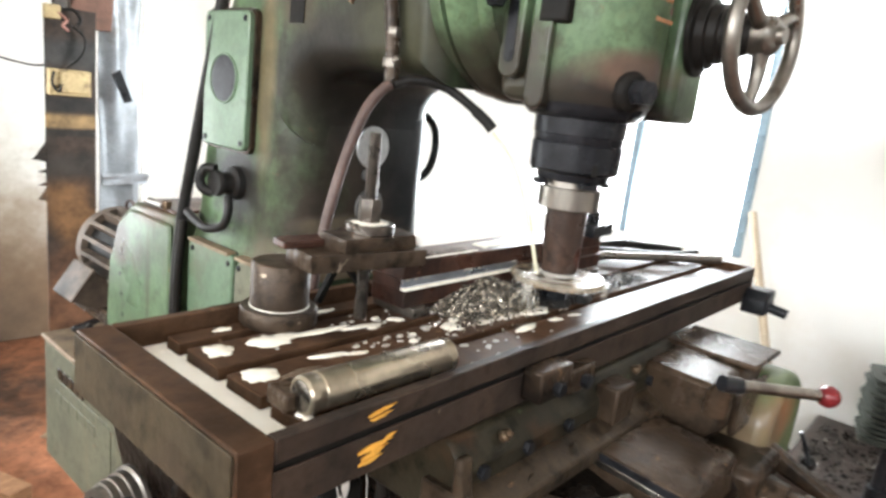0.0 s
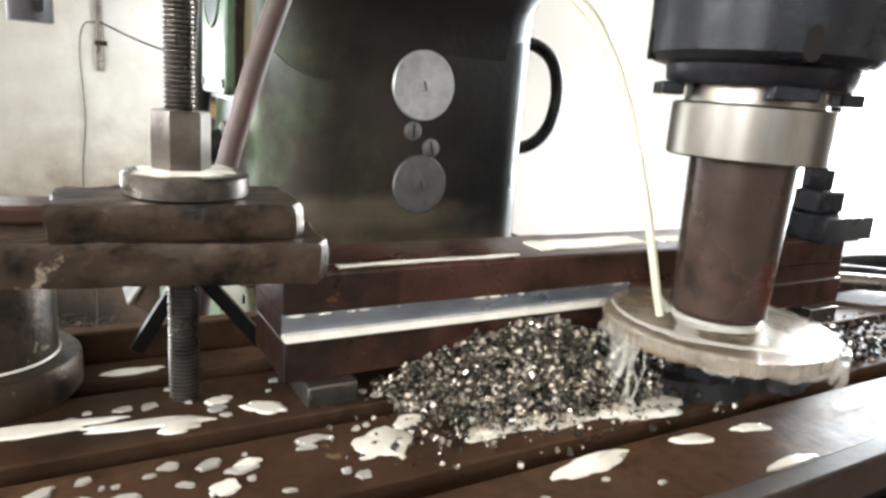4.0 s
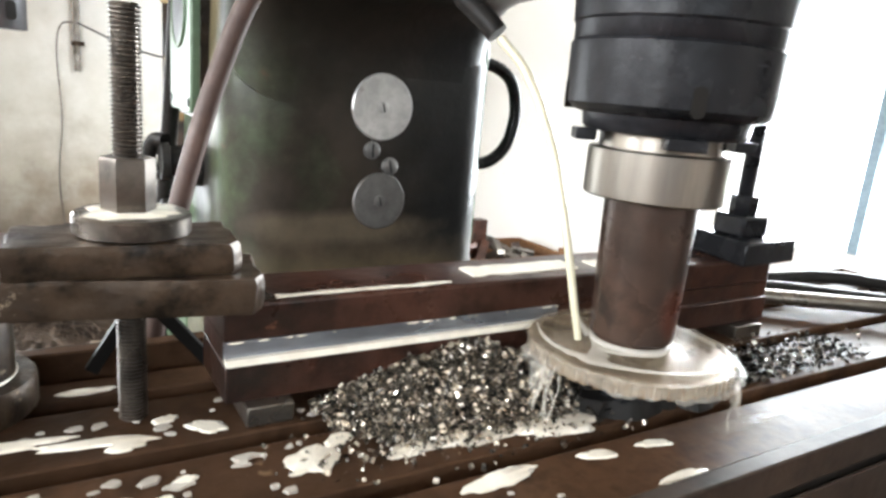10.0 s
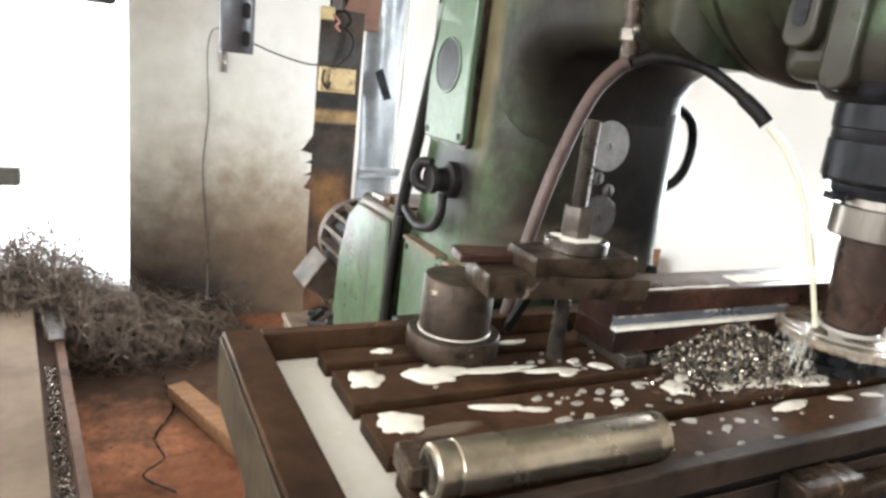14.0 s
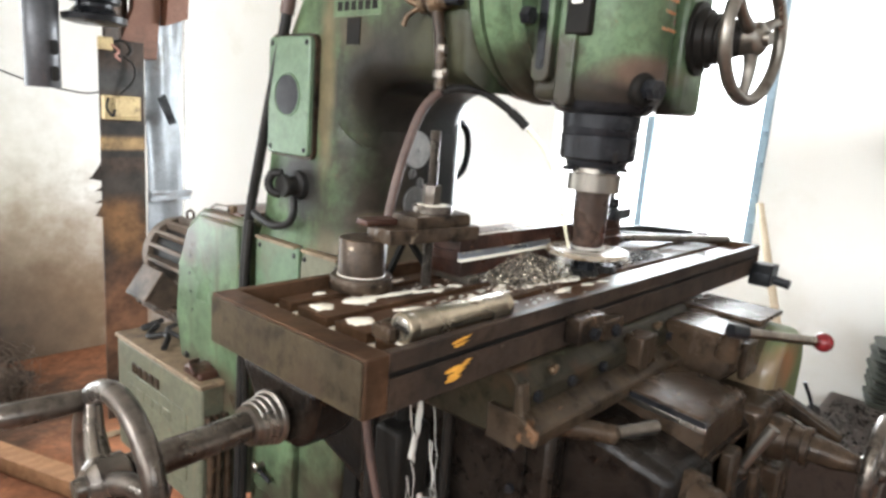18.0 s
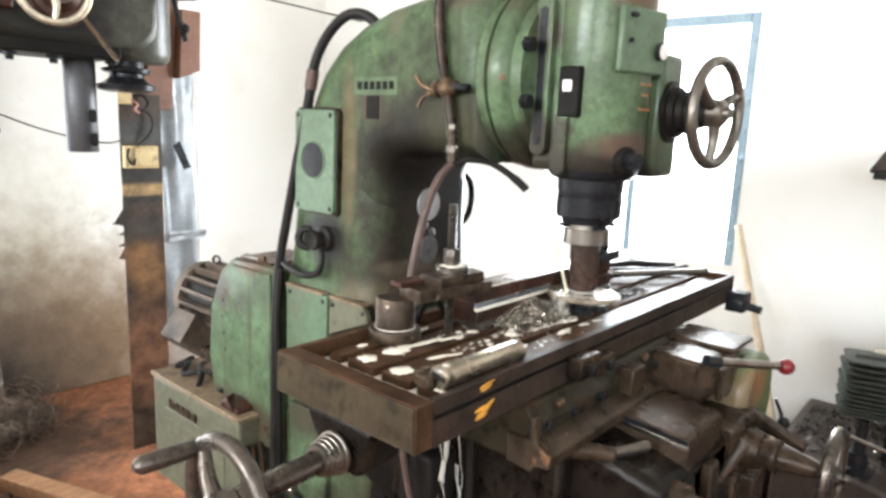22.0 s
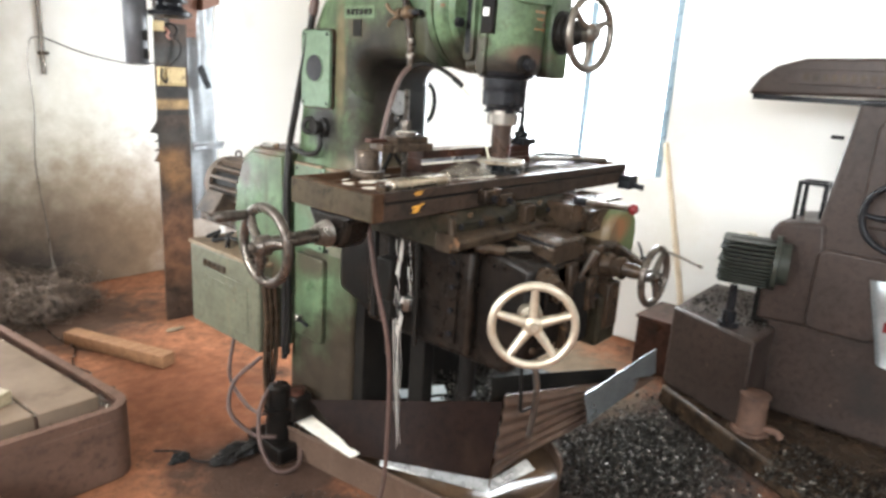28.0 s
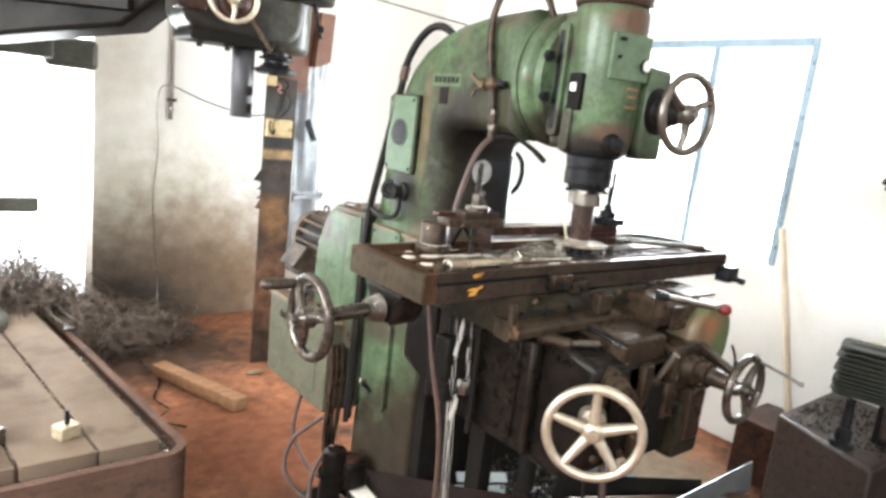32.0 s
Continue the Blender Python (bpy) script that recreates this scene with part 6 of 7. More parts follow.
bm = B()
bmesh.ops.create_grid(bm, x_segments=70, y_segments=30, size=1, matrix=Matrix.Translation((0.55, 0.1425, ZT)) @ Matrix.Diagonal((0.15, 0.0435, 1, 1)))
for v in bm.verts:
    v.co.z = (ZT - 0.002 + heap_height(v.co.x, v.co.y) * 0.93) if heap_height(v.co.x, v.co.y) > 0.004 else 1.124
solo("swarf_core", bm, CHIP, "dark packed chips under the heap", "swarf", kind="stuff")
chip_heap("milling_chips", "heap of bright wet milling chips against the bar", 10500, heap_place, 0.0023, CHIP, 1)
chip_heap("scattered_chips", "loose chips scattered on the wet table", 420, lambda r: (r.gauss(0.80, 0.09), r.uniform(0.10, 0.18), ZT + 0.002), 0.0022, CHIP, 2)
bm = B()
for k in range(2):
    puddle(bm, 0.64 + 0.05 * k, 0.12, 0.05, 0.03, ZT, 71 + k, h=0.012)
solo("wet_sludge", bm, BLACK, "black wet sludge of fine swarf under the cutter", "sludge", kind="stuff")
chip_heap("scattered_chips", "fine chips washed into the foam before the heap", 900, lambda r: (r.gauss(0.53, 0.055), min(0.155, max(0.099, r.gauss(0.126, 0.012))), ZT + 0.0025 + 0.002 * r.random()), 0.0021, CHIP, 14)
chip_heap("scattered_chips", "dark wet chips behind the cutter", 900, lambda r: (r.uniform(0.70, 0.95), r.uniform(0.10, 0.156), ZT + 0.002 + 0.004 * r.random()), 0.0023, DARK_CHIP, 15)

# ---- sheet-metal tray and cut drum under the mill ----
def sheet(bm, p, thick=0.003, wave=0.0, nu=10, nv=4, seed=0, ridge=0.0, ridges=6):
    """A bent sheet between four corners, with some thickness and waviness."""
    a, b, c, d = (Vector(q) for q in p)
    nrm = (b - a).cross(d - a).normalized()
    g = []
    for side in (0, 1):
        g.append([[bm.verts.new((a * (1 - u) + b * u) * (1 - v) + (d * (1 - u) + c * u) * v + nrm * (thick * side + wave * noise.noise(Vector((u * 3 + seed, v * 2, seed))) + ridge * math.sin(6.283 * ridges * v)))
                   for u in (i / nu for i in range(nu + 1))] for v in (j / nv for j in range(nv + 1))])
    for k, (s, flip) in enumerate(((g[0], False), (g[1], True))):
        for j in range(nv):
            for i in range(nu):
                f = (s[j][i], s[j][i + 1], s[j + 1][i + 1], s[j + 1][i])
                bm.faces.new(f[::-1] if flip else f)
    edge0 = g[0][0] + [r[-1] for r in g[0][1:]] + g[0][-1][-2::-1] + [r[0] for r in g[0][-2:0:-1]]
    edge1 = g[1][0] + [r[-1] for r in g[1][1:]] + g[1][-1][-2::-1] + [r[0] for r in g[1][-2:0:-1]]
    n = len(edge0)
    for i in range(n):
        bm.faces.new((edge0[i], edge1[i], edge1[(i + 1) % n], edge0[(i + 1) % n]))
    return bm


BASE_RUST = paint("streaked_brown_sheet", (0.13, 0.085, 0.06), (0.08, 0.05, 0.036), 0.38, metal=0.3, scale=6, grease=(0.05, 0.03, 0.022), grease_at=0.55, streak=(0.2, 0.14, 0.10))
drum = thing("cut_drum", (0.72, 0.17, 0.0), "low rusty oblong drum trough holding dirty coolant", "drum")


def trough_line(grow, n=26):
    """The oblong outline: a wide round end and a narrow round end with straight sides between."""
    (ax, ay, ar), (bx, by, br) = (0.72, 0.17, 0.30 + grow), (0.46, 0.84, 0.13 + grow)
    d = math.atan2(by - ay, bx - ax)
    s = math.acos((ar - br) / math.hypot(bx - ax, by - ay))
    out = [(ax + ar * math.cos(d + s + (2 * math.pi - 2 * s) * i / n), ay + ar * math.sin(d + s + (2 * math.pi - 2 * s) * i / n)) for i in range(n + 1)]
    return out + [(bx + br * math.cos(d - s + 2 * s * i / 12), by + br * math.sin(d - s + 2 * s * i / 12)) for i in range(13)]


bm = B()
lofted(bm, [(0.0, trough_line(-0.012)), (0.006, trough_line(0.0)), (0.115, trough_line(0.0)), (0.12, trough_line(0.004)), (0.126, trough_line(0.002)), (0.124, trough_line(-0.005)), (0.03, trough_line(-0.006))])
part("drum_wall", bm, BASE_RUST, drum)
part("drum_fill", slab(B(), trough_line(-0.007), "z", 0.05, 0.082), paint("dirty_coolant", (0.12, 0.075, 0.045), (0.06, 0.04, 0.028), 0.12, scale=9, bump=0.05, grease=(0.03, 0.022, 0.016), grease_at=0.56, grease_scale=5), drum, "dirty brown coolant in the drum")
BRIGHT_SHEET = paint("wet_bright_sheet", (0.62, 0.62, 0.60), (0.45, 0.45, 0.44), 0.25, metal=0.5, mottle=0.3, scale=7, bump=0.08)
tray = thing("splash_tray", (0.6, 0.2, 0.1), "folded brown and pale sheet-metal splash tray", "tray")
part("tray_panel", sheet(B(), [(0.395, 0.47, 0.118), (0.627, 0.05, 0.120), (0.672, 0.05, 0.395), (0.415, 0.76, 0.215)], wave=0.010, nu=14, seed=3), DARK_RUST, tray, "brown oily front panel")
part("tray_panel", sheet(B(), [(0.632, 0.047, 0.122), (1.58, -0.105, 0.250), (1.50, -0.10, 0.278), (0.676, 0.045, 0.42)], wave=0.016, nu=14, nv=30, seed=5, ridge=0.004, ridges=6), BASE_RUST, tray, "ridged brown side flap")
part("tray_panel", sheet(B(), [(0.70, 0.12, 0.28), (1.30, -0.06, 0.225), (1.28, -0.055, 0.37), (0.72, 0.14, 0.44)], wave=0.008, seed=6), OILY, tray, "dark oily inner side panel")
part("tray_panel", sheet(B(), [(1.04, -0.083, 0.225), (1.62, -0.083, 0.255), (1.59, -0.08, 0.372), (1.0, -0.078, 0.362)], wave=0.006, seed=8), SHEET, tray, "pale grey sheet end")
part("tray_lip", sheet(B(), [(0.44, 0.39, 0.119), (0.625, 0.047, 0.119), (0.583, 0.022, 0.104), (0.425, 0.375, 0.108)], wave=0.006, nu=14, seed=9), BRIGHT_SHEET, tray, "wet bright lip under the front panel")
part("tray_lip", sheet(B(), [(0.632, 0.043, 0.119), (0.80, 0.015, 0.139), (0.79, -0.030, 0.122), (0.590, 0.018, 0.104)], wave=0.006, nu=14, seed=12), BRIGHT_SHEET, tray)
part("tray_floor", sheet(B(), [(0.46, 0.60, 0.135), (0.64, 0.12, 0.125), (1.30, -0.04, 0.25), (1.25, 0.45, 0.25)], wave=0.006, seed=11), OILY, tray)
part("tray_floor", sheet(B(), [(0.372, 0.86, 0.128), (0.362, 0.46, 0.126), (0.40, 0.455, 0.128), (0.45, 0.84, 0.130)], wave=0.004, seed=14), CREAM, tray, "pool of coolant in the tray end")
part("tray_back", sheet(B(), [(0.50, 0.62, 0.14), (1.36, 0.42, 0.24), (1.36, 0.44, 0.46), (0.50, 0.66, 0.44)], wave=0.01, seed=17), OILY, tray, "black back panel")
part("tray_strut", pipe(B(), [(0.70, -0.02, 0.64), (0.715, -0.05, 0.45), (0.725, -0.03, 0.28)], 0.011, n=12), DULL_STEEL, tray)
part("tray_strut", pipe(B(), [(0.60, -0.05, 0.64), (0.605, -0.06, 0.50), (0.63, -0.05, 0.42), (0.70, -0.04, 0.40)], 0.006, n=10), OILY, tray)
for z in (0.20, 0.24, 0.29):
    part("pale_slat", block(B(), (-0.09, -0.02, -0.002), (0.09, 0.02, 0.002), Matrix.Translation((0.68, 0.42, z)) @ Matrix.Rotation(-0.5, 4, "Z") @ Matrix.Rotation(0.4, 4, "X")), SHEET, tray)

# coolant pump on the floor at the column's side, with its loose cables
pump = thing("coolant_pump", (0.33, 0.84, 0.0), "greasy coolant pump with a loose grey cable", "pump")
part("pump_base", block(B(), (0.26, 0.74, 0.0), (0.42, 0.95, 0.07)), KNEE, pump, bevel=0.01)
part("pump_body", turned(B(), (0.335, 0.84, 0.07), (0, 0, 1), [(0, 0.055), (0.10, 0.05), (0.105, 0.06), (0.12, 0.06), (0.122, 0.045), (0.20, 0.042), (0.21, 0.03)], n=28), KNEE, pump)
part("pump_block", block(B(), (0.345, 0.76, 0.14), (0.43, 0.85, 0.24)), KNEE, pump, bevel=0.01)
part("pump_cap", turned(B(), (0.385, 0.80, 0.24), (0, 0, 1), [(0, 0.03), (0.02, 0.03), (0.022, 0.02)], n=20), RUST, pump)
part("cable", pipe(B(), [(0.335, 0.86, 0.28), (0.30, 0.86, 0.26), (0.23, 0.82, 0.20), (0.20, 0.76, 0.10), (0.22, 0.70, 0.025), (0.30, 0.68, 0.02), (0.36, 0.74, 0.06), (0.40, 0.80, 0.10)], 0.008), RUBBER, pump)
part("cable", pipe(B(), [(0.35, 0.98, 0.34), (0.24, 1.0, 0.26), (0.19, 0.95, 0.17), (0.23, 0.86, 0.10), (0.29, 0.80, 0.09)], 0.008), RUBBER, pump)
part("cable", pipe(B(), [(0.42, 1.28, 0.34), (0.37, 1.25, 0.16), (0.38, 1.15, 0.06), (0.36, 1.0, 0.08), (0.34, 0.92, 0.14)], 0.008), RUBBER, pump)


def crumpled(name, label, centre, size, material, seed, category="rag", flat=0.5):
    bm = B()
    bmesh.ops.create_icosphere(bm, subdivisions=4, radius=1.0)
    for v in bm.verts:
        k = 1 + 0.55 * noise.noise(v.co * 1.6 + Vector((seed, 0, 0))) + 0.3 * noise.noise(v.co * 4.2 + Vector((0, seed, 0))) + 0.12 * noise.noise(v.co * 10)
        v.co = Vector((v.co.x * size[0] * k, v.co.y * size[1] * k, max(-0.2, v.co.z * k) * size[2])) + Vector(centre)
    return solo(name, bm, material, label, category)


crumpled("oily_rag", "black oil-soaked rag on the floor", (0.20, 0.90, 0.02), (0.10, 0.04, 0.035), BLACK, 2.0)
crumpled("oily_rag", "small black rag scrap on the floor", (0.02, 1.02, 0.012), (0.035, 0.02, 0.022), BLACK, 5.0)
crumpled("sludge_lump", "lumpy black sludge on the earth floor", (-0.25, 0.60, 0.004), (0.055, 0.05, 0.02), BLACK, 7.0, "sludge")
crumpled("paper_scrap", "torn brown paper scrap on the floor", (0.62, 2.22, 0.006), (0.05, 0.02, 0.008), TAN_LID, 9.0, "paper")

# ---- red earth floor litter ----
chip_heap("floor_swarf", "black steel swarf strewn beside the drum", 15000, lambda r: (lambda x, y: (x, y, floor_height(x, y) + 0.003 + 0.006 * r.random()))(1.35 + r.gauss(0, 0.25), -0.17 + r.gauss(0, 0.16)), 0.0055, DARK_CHIP, 5)
chip_heap("floor_swarf", "patch of black chips on the earth floor", 4200, lambda r: (0.13 + r.gauss(0, 0.07), 0.30 + r.gauss(0, 0.10), 0.004 + 0.006 * r.random()), 0.0045, DARK_CHIP, 6)
chip_heap("base_swarf", "dull chips strewn over the far machine's base plate", 2600, lambda r: (1.38 + 0.35 * r.random() ** 1.4, r.uniform(-1.2, -0.60), 0.103 + 0.006 * r.random()), 0.0055, DARK_CHIP, 27)
chip_heap("bench_swarf", "dark chips lying on the far machine's base", 900, lambda r: (r.uniform(1.86, 2.35), r.uniform(-0.42, -0.05), 0.485 + 0.008 * r.random()), 0.006, DARK_CHIP, 7)
chip_heap("table_sludge", "black wet sludge of fine chips under the cutter", 2600, lambda r: (lambda x, y: (x, y, ZT + 0.010 * r.random() * max(0.2, 1 - ((x - 0.68) / 0.10) ** 2)))(r.uniform(0.595, 0.80), r.uniform(0.105, 0.152)), 0.004, DARK_CHIP, 63)
chip_heap("tray_swarf", "black chips heaped in the splash tray", 2600, lambda r: (lambda x, y: (x, y, 0.17 + 0.10 * max(0.0, (y - 0.1)) + 0.06 * r.random()))(r.uniform(0.72, 1.2), r.uniform(0.15, 0.55)), 0.006, DARK_CHIP, 41)
rnd = random.Random(52)
verts, faces = [], []
for k in range(1500):
    x, y = rnd.uniform(-0.6, 1.5), rnd.uniform(-0.75, 1.7)
    q = 0.0015 + 0.0055 * rnd.random() ** 3
    z, base = floor_height(x, y), len(verts)
    for dx, dy, dz in ((-1, 0, 0), (0, -1, 0), (1, 0, 0), (0, 1, 0), (0, 0, 1)):
        verts.append((x + q * dx * rnd.uniform(0.6, 1.5), y + q * dy * rnd.uniform(0.6, 1.5), z + q * dz * rnd.uniform(0.5, 1.1) - 0.0005))
    faces += [(base + i, base + (i + 1) % 4, base + 4) for i in range(4)]
me = bpy.data.meshes.new("floor_crumbs")
me.from_pydata(verts, [], faces)
me.materials.append(paint("earth_crumbs", (0.16, 0.07, 0.04), (0.07, 0.04, 0.028), 0.9, scale=5, bump=0.2))
tagged(new("floor_crumbs", me), "crumbs of earth and grit on the floor", "grit", kind="stuff")
wr = thing("floor_wire", (0.08, 2.2, 0.0), "thin dark wire trailing over the earth floor", "wire")
part("wire", pipe(B(), [(0.12, 2.75, 0.012), (0.11, 2.5, 0.006), (0.13, 2.3, 0.008), (0.05, 2.1, 0.006), (0.07, 1.95, 0.008), (0.0, 1.86, 0.006), (0.09, 1.74, 0.008)], 0.0045, n=6), GRUBBY, wr)
wr = thing("floor_wire", (0.12, 1.0, 0.0), "thin dark wire trailing over the earth floor", "wire")
part("wire", pipe(B(), [(-0.02, 1.14, 0.008), (0.05, 1.06, 0.010), (0.06, 0.98, 0.006), (0.13, 0.90, 0.008), (0.2, 0.86, 0.02)], 0.004, n=6), BLACK, wr)
# timber lying about
TUBE = paint("dusty_rusted_tube", (0.20, 0.115, 0.068), (0.12, 0.07, 0.044), 0.5, metal=0.2, mottle=0.5, scale=9, grease=(0.07, 0.045, 0.03), grease_at=0.6, grease_scale=8)
beam = thing("timber_beam", (0.26, 2.07, 0.0), "raw wooden beam lying on the floor", "timber")
m = Matrix.Translation((0.262, 2.105, 0.036)) @ Matrix.Rotation(math.atan2(-0.60, 0.225), 4, "Z")
part("beam", block(B(), (-0.32, -0.040, -0.034), (0.32, 0.040, 0.030), m), WOOD, beam, bevel=0.004)
for x0, y0, x1, y1, z1 in ((-0.775, 0.62, -0.69, 1.02, 0.20), (-0.575, 0.60, -0.63, 0.95, 0.17)):
    a, b = Vector((x0, y0, 0.05)), Vector((x1, y1, z1))
    q = (b - a).to_track_quat("Y", "Z").to_matrix().to_4x4()
    ob = thing("square_tube", a, "rusty square steel tube leaning on the drill base", "steel tube", "square tubes")
    mm = Matrix.Translation((a + b) / 2) @ q
    L = (b - a).length / 2
    for lo, hi in (((-0.05, -L, -0.045), (0.05, L, -0.04)), ((-0.05, -L, 0.04), (0.05, L, 0.045)), ((-0.05, -L, -0.04), (-0.045, L, 0.04)), ((0.045, -L, -0.04), (0.05, L, 0.04))):
        part("tube_wall", block(B(), lo, hi, mm), TUBE, ob, bevel=0.0015)
stick = thing("wooden_prop", (2.1, -0.04, 0.0), "long pale wooden stick leaning against the wall", "stick")
part("stick", pipe(B(), [(2.02, -0.10, 0.02), (2.25, 0.14, 0.62), (2.46, 0.37, 1.16)], 0.016, n=8), paint("pale_stick_wood", (0.55, 0.45, 0.33), (0.44, 0.35, 0.25), 0.7, scale=12, bump=0.1), stick)

# ---- steel post with junk on it ----
POST = paint("scorched_rusty_post", (0.055, 0.033, 0.021), (0.032, 0.021, 0.015), 0.5, mottle=0.6, metal=0.2, scale=9, grease=(0.022, 0.017, 0.014), grease_at=0.55, grease_scale=5, streak=(0.03, 0.022, 0.016), streak_at=0.55,
             spots=(((0.74, 2.4, 0.86), (0.11, 0.2, 0.14), (0.12, 0.062, 0.026)), ((0.74, 2.4, 1.205), (0.25, 0.2, 0.035), (0.20, 0.13, 0.06)), ((0.74, 2.4, 1.165), (0.3, 0.2, 0.018), (0.02, 0.016, 0.013)), ((0.74, 2.4, 1.27), (0.3, 0.2, 0.035), (0.018, 0.015, 0.013)), ((0.74, 2.4, 1.04), (0.2, 0.2, 0.06), (0.025, 0.02, 0.016)), ((0.74, 2.4, 1.46), (0.3, 0.2, 0.06), (0.03, 0.028, 0.026)), ((0.74, 2.4, 0.45), (0.15, 0.2, 0.25), (0.10, 0.05, 0.028))))
post = thing("steel_post", (0.74, 2.43, 0.0), "scorched rusty steel post with torn fins", "post")
part("flange_plate", block(B(), (0.652, 2.37, 0.0), (0.83, 2.382, 1.62)), POST, post, bevel=0.001)
part("web_plate", block(B(), (0.735, 2.382, 0.0), (0.747, 2.52, 3.4)), POST, post)
part("flange_plate", block(B(), (0.73, 2.52, 0.0), (0.83, 2.532, 3.4)), POST, post)
for z, w, h in ((1.07, 0.05, 0.06), (1.015, 0.03, 0.012), (0.965, 0.032, 0.012), (0.915, 0.03, 0.045)):
    part("torn_fin", slab(B(), [(0.653, z + h), (0.653, z - h * 0.3), (0.653 - w, z - h * 0.1), (0.653 - w * 0.8, z)], "y", 2.372, 2.378), POST, post)
RED_OXIDE_WIRE = paint("frayed_pink_wire", (0.4, 0.2, 0.16), (0.3, 0.14, 0.11), 0.6, scale=30)
tg = thing("switch_box", (0.735, 2.35, 1.355), "grimy cream switch box on the post", "switch box")
part("box_body", block(B(), (0.655, 2.335, 1.305), (0.80, 2.370, 1.40)), paint("grimy_cream_box", (0.48, 0.37, 0.19), (0.34, 0.25, 0.13), 0.6, scale=14, grease=(0.12, 0.085, 0.05), grease_at=0.54, grease_scale=18), tg, bevel=0.004)
part("box_lid", block(B(), (0.69, 2.325, 1.315), (0.79, 2.336, 1.392)), bpy.data.materials["grimy_cream_box"], tg, bevel=0.005)
part("box_wire", pipe(B(), [(0.67, 2.335, 1.39), (0.66, 2.325, 1.35), (0.68, 2.32, 1.32), (0.69, 2.325, 1.345)], 0.005), BLACK, tg)
part("loose_wire", pipe(B(), [(0.72, 2.36, 1.40), (0.77, 2.34, 1.46), (0.78, 2.345, 1.52), (0.74, 2.355, 1.56)], 0.004), BLACK, tg)
part("broken_socket", block(B(), (0.645, 2.345, 1.575), (0.70, 2.37, 1.625)), bpy.data.materials["grimy_cream_box"], tg, bevel=0.004)
part("torn_wire", pipe(B(), [(0.69, 2.35, 1.60), (0.715, 2.335, 1.575), (0.70, 2.33, 1.555), (0.72, 2.335, 1.54)], 0.005), RED_OXIDE_WIRE, tg)
part("torn_wire", pipe(B(), [(0.70, 2.35, 1.61), (0.74, 2.34, 1.615), (0.765, 2.34, 1.585), (0.75, 2.34, 1.56)], 0.006), BLACK, tg)
junk = thing("bracket_bundle", (0.95, 2.5, 0.0), "bundle of reddish brackets and crumpled foil strips", "scrap")
RED_OXIDE = paint("red_oxide_primer", (0.20, 0.098, 0.064), (0.145, 0.07, 0.048), 0.6, scale=8, grease=(0.08, 0.045, 0.03), grease_at=0.55)
part("bracket", slab(B(), [(0.72, 1.55), (0.90, 1.56), (0.93, 1.92), (1.0, 2.4), (0.86, 2.4), (0.80, 1.75)], "y", 2.40, 2.44), RED_OXIDE, junk, bevel=0.003)
part("bracket", slab(B(), [(0.92, 1.70), (1.02, 1.74), (1.03, 2.0), (0.94, 2.0)], "y", 2.36, 2.42), RED_OXIDE, junk, bevel=0.003)
part("foil_strip", sheet(B(), [(0.88, 2.46, 0.55), (1.03, 2.48, 0.55), (1.05, 2.48, 1.9), (0.87, 2.46, 1.9)], wave=0.05, nu=12, nv=22, seed=21), FOIL, junk, "crumpled bright sheet strip")
part("white_angle", block(B(), (1.06, 2.47, 0.0), (1.085, 2.49, 2.6)), WHITE, junk, "white painted angle strip")
part("dark_gap", slab(B(), [(0.905, 1.40), (0.935, 1.42), (0.985, 1.30), (0.955, 1.29)], "y", 2.40, 2.412), BLACK_STEEL, junk)
part("foil_tape", sheet(B(), [(0.87, 2.41, 0.955), (1.06, 2.42, 0.955), (1.06, 2.42, 1.0), (0.87, 2.41, 1.0)], wave=0.02, seed=25), FOIL, junk)

# conduit and wires on the wall
cond = thing("wall_conduit", (0.43, 3.28, 1.3), "thin grey conduit and a hanging wire on the wall", "conduit")
part("conduit", rod(B(), (0.43, 3.285, 1.31), (0.44, 3.285, 3.3), 0.014, n=12), DULL_STEEL, cond)
part("wire", pipe(B(), [(0.43, 3.285, 1.52), (0.37, 3.28, 1.50), (0.35, 3.285, 1.38), (0.36, 3.287, 1.1), (0.34, 3.287, 0.8), (0.37, 3.28, 0.4), (0.36, 3.2, 0.1), (0.30, 3.0, 0.02)], 0.0035, n=6), DULL_STEEL, cond)
part("wire", pipe(B(), [(0.43, 3.28, 1.52), (0.60, 3.1, 1.44), (0.70, 2.7, 1.40), (0.74, 2.52, 1.42)], 0.004, n=6), BLACK, cond)
part("clip", block(B(), (0.41, 3.27, 1.42), (0.46, 3.3, 1.44)), GRUBBY, cond)
wires = thing("overhead_wires", (1.4, 3.2, 2.4), "thin loose wires strung along the upper wall", "wires")
part("wire", pipe(B(), [(0.2, 3.28, 2.75), (0.9, 3.27, 2.45), (1.5, 3.25, 2.32), (2.2, 3.1, 2.25), (2.49, 2.9, 2.2)], 0.005, n=6), GRUBBY, wires)
part("wire", pipe(B(), [(0.9, 3.28, 2.9), (1.4, 3.27, 2.62), (1.9, 3.26, 2.66), (2.4, 3.2, 2.85)], 0.005, n=6), GRUBBY, wires)
bm = B()
rod(bm, (1.0, 3.1, 2.9), (2.4, 3.1, 2.86), 0.02, n=12)
solo("lamp_tube", bm, WHITE, "pale unlit tube fitting high on the wall", "lamp")

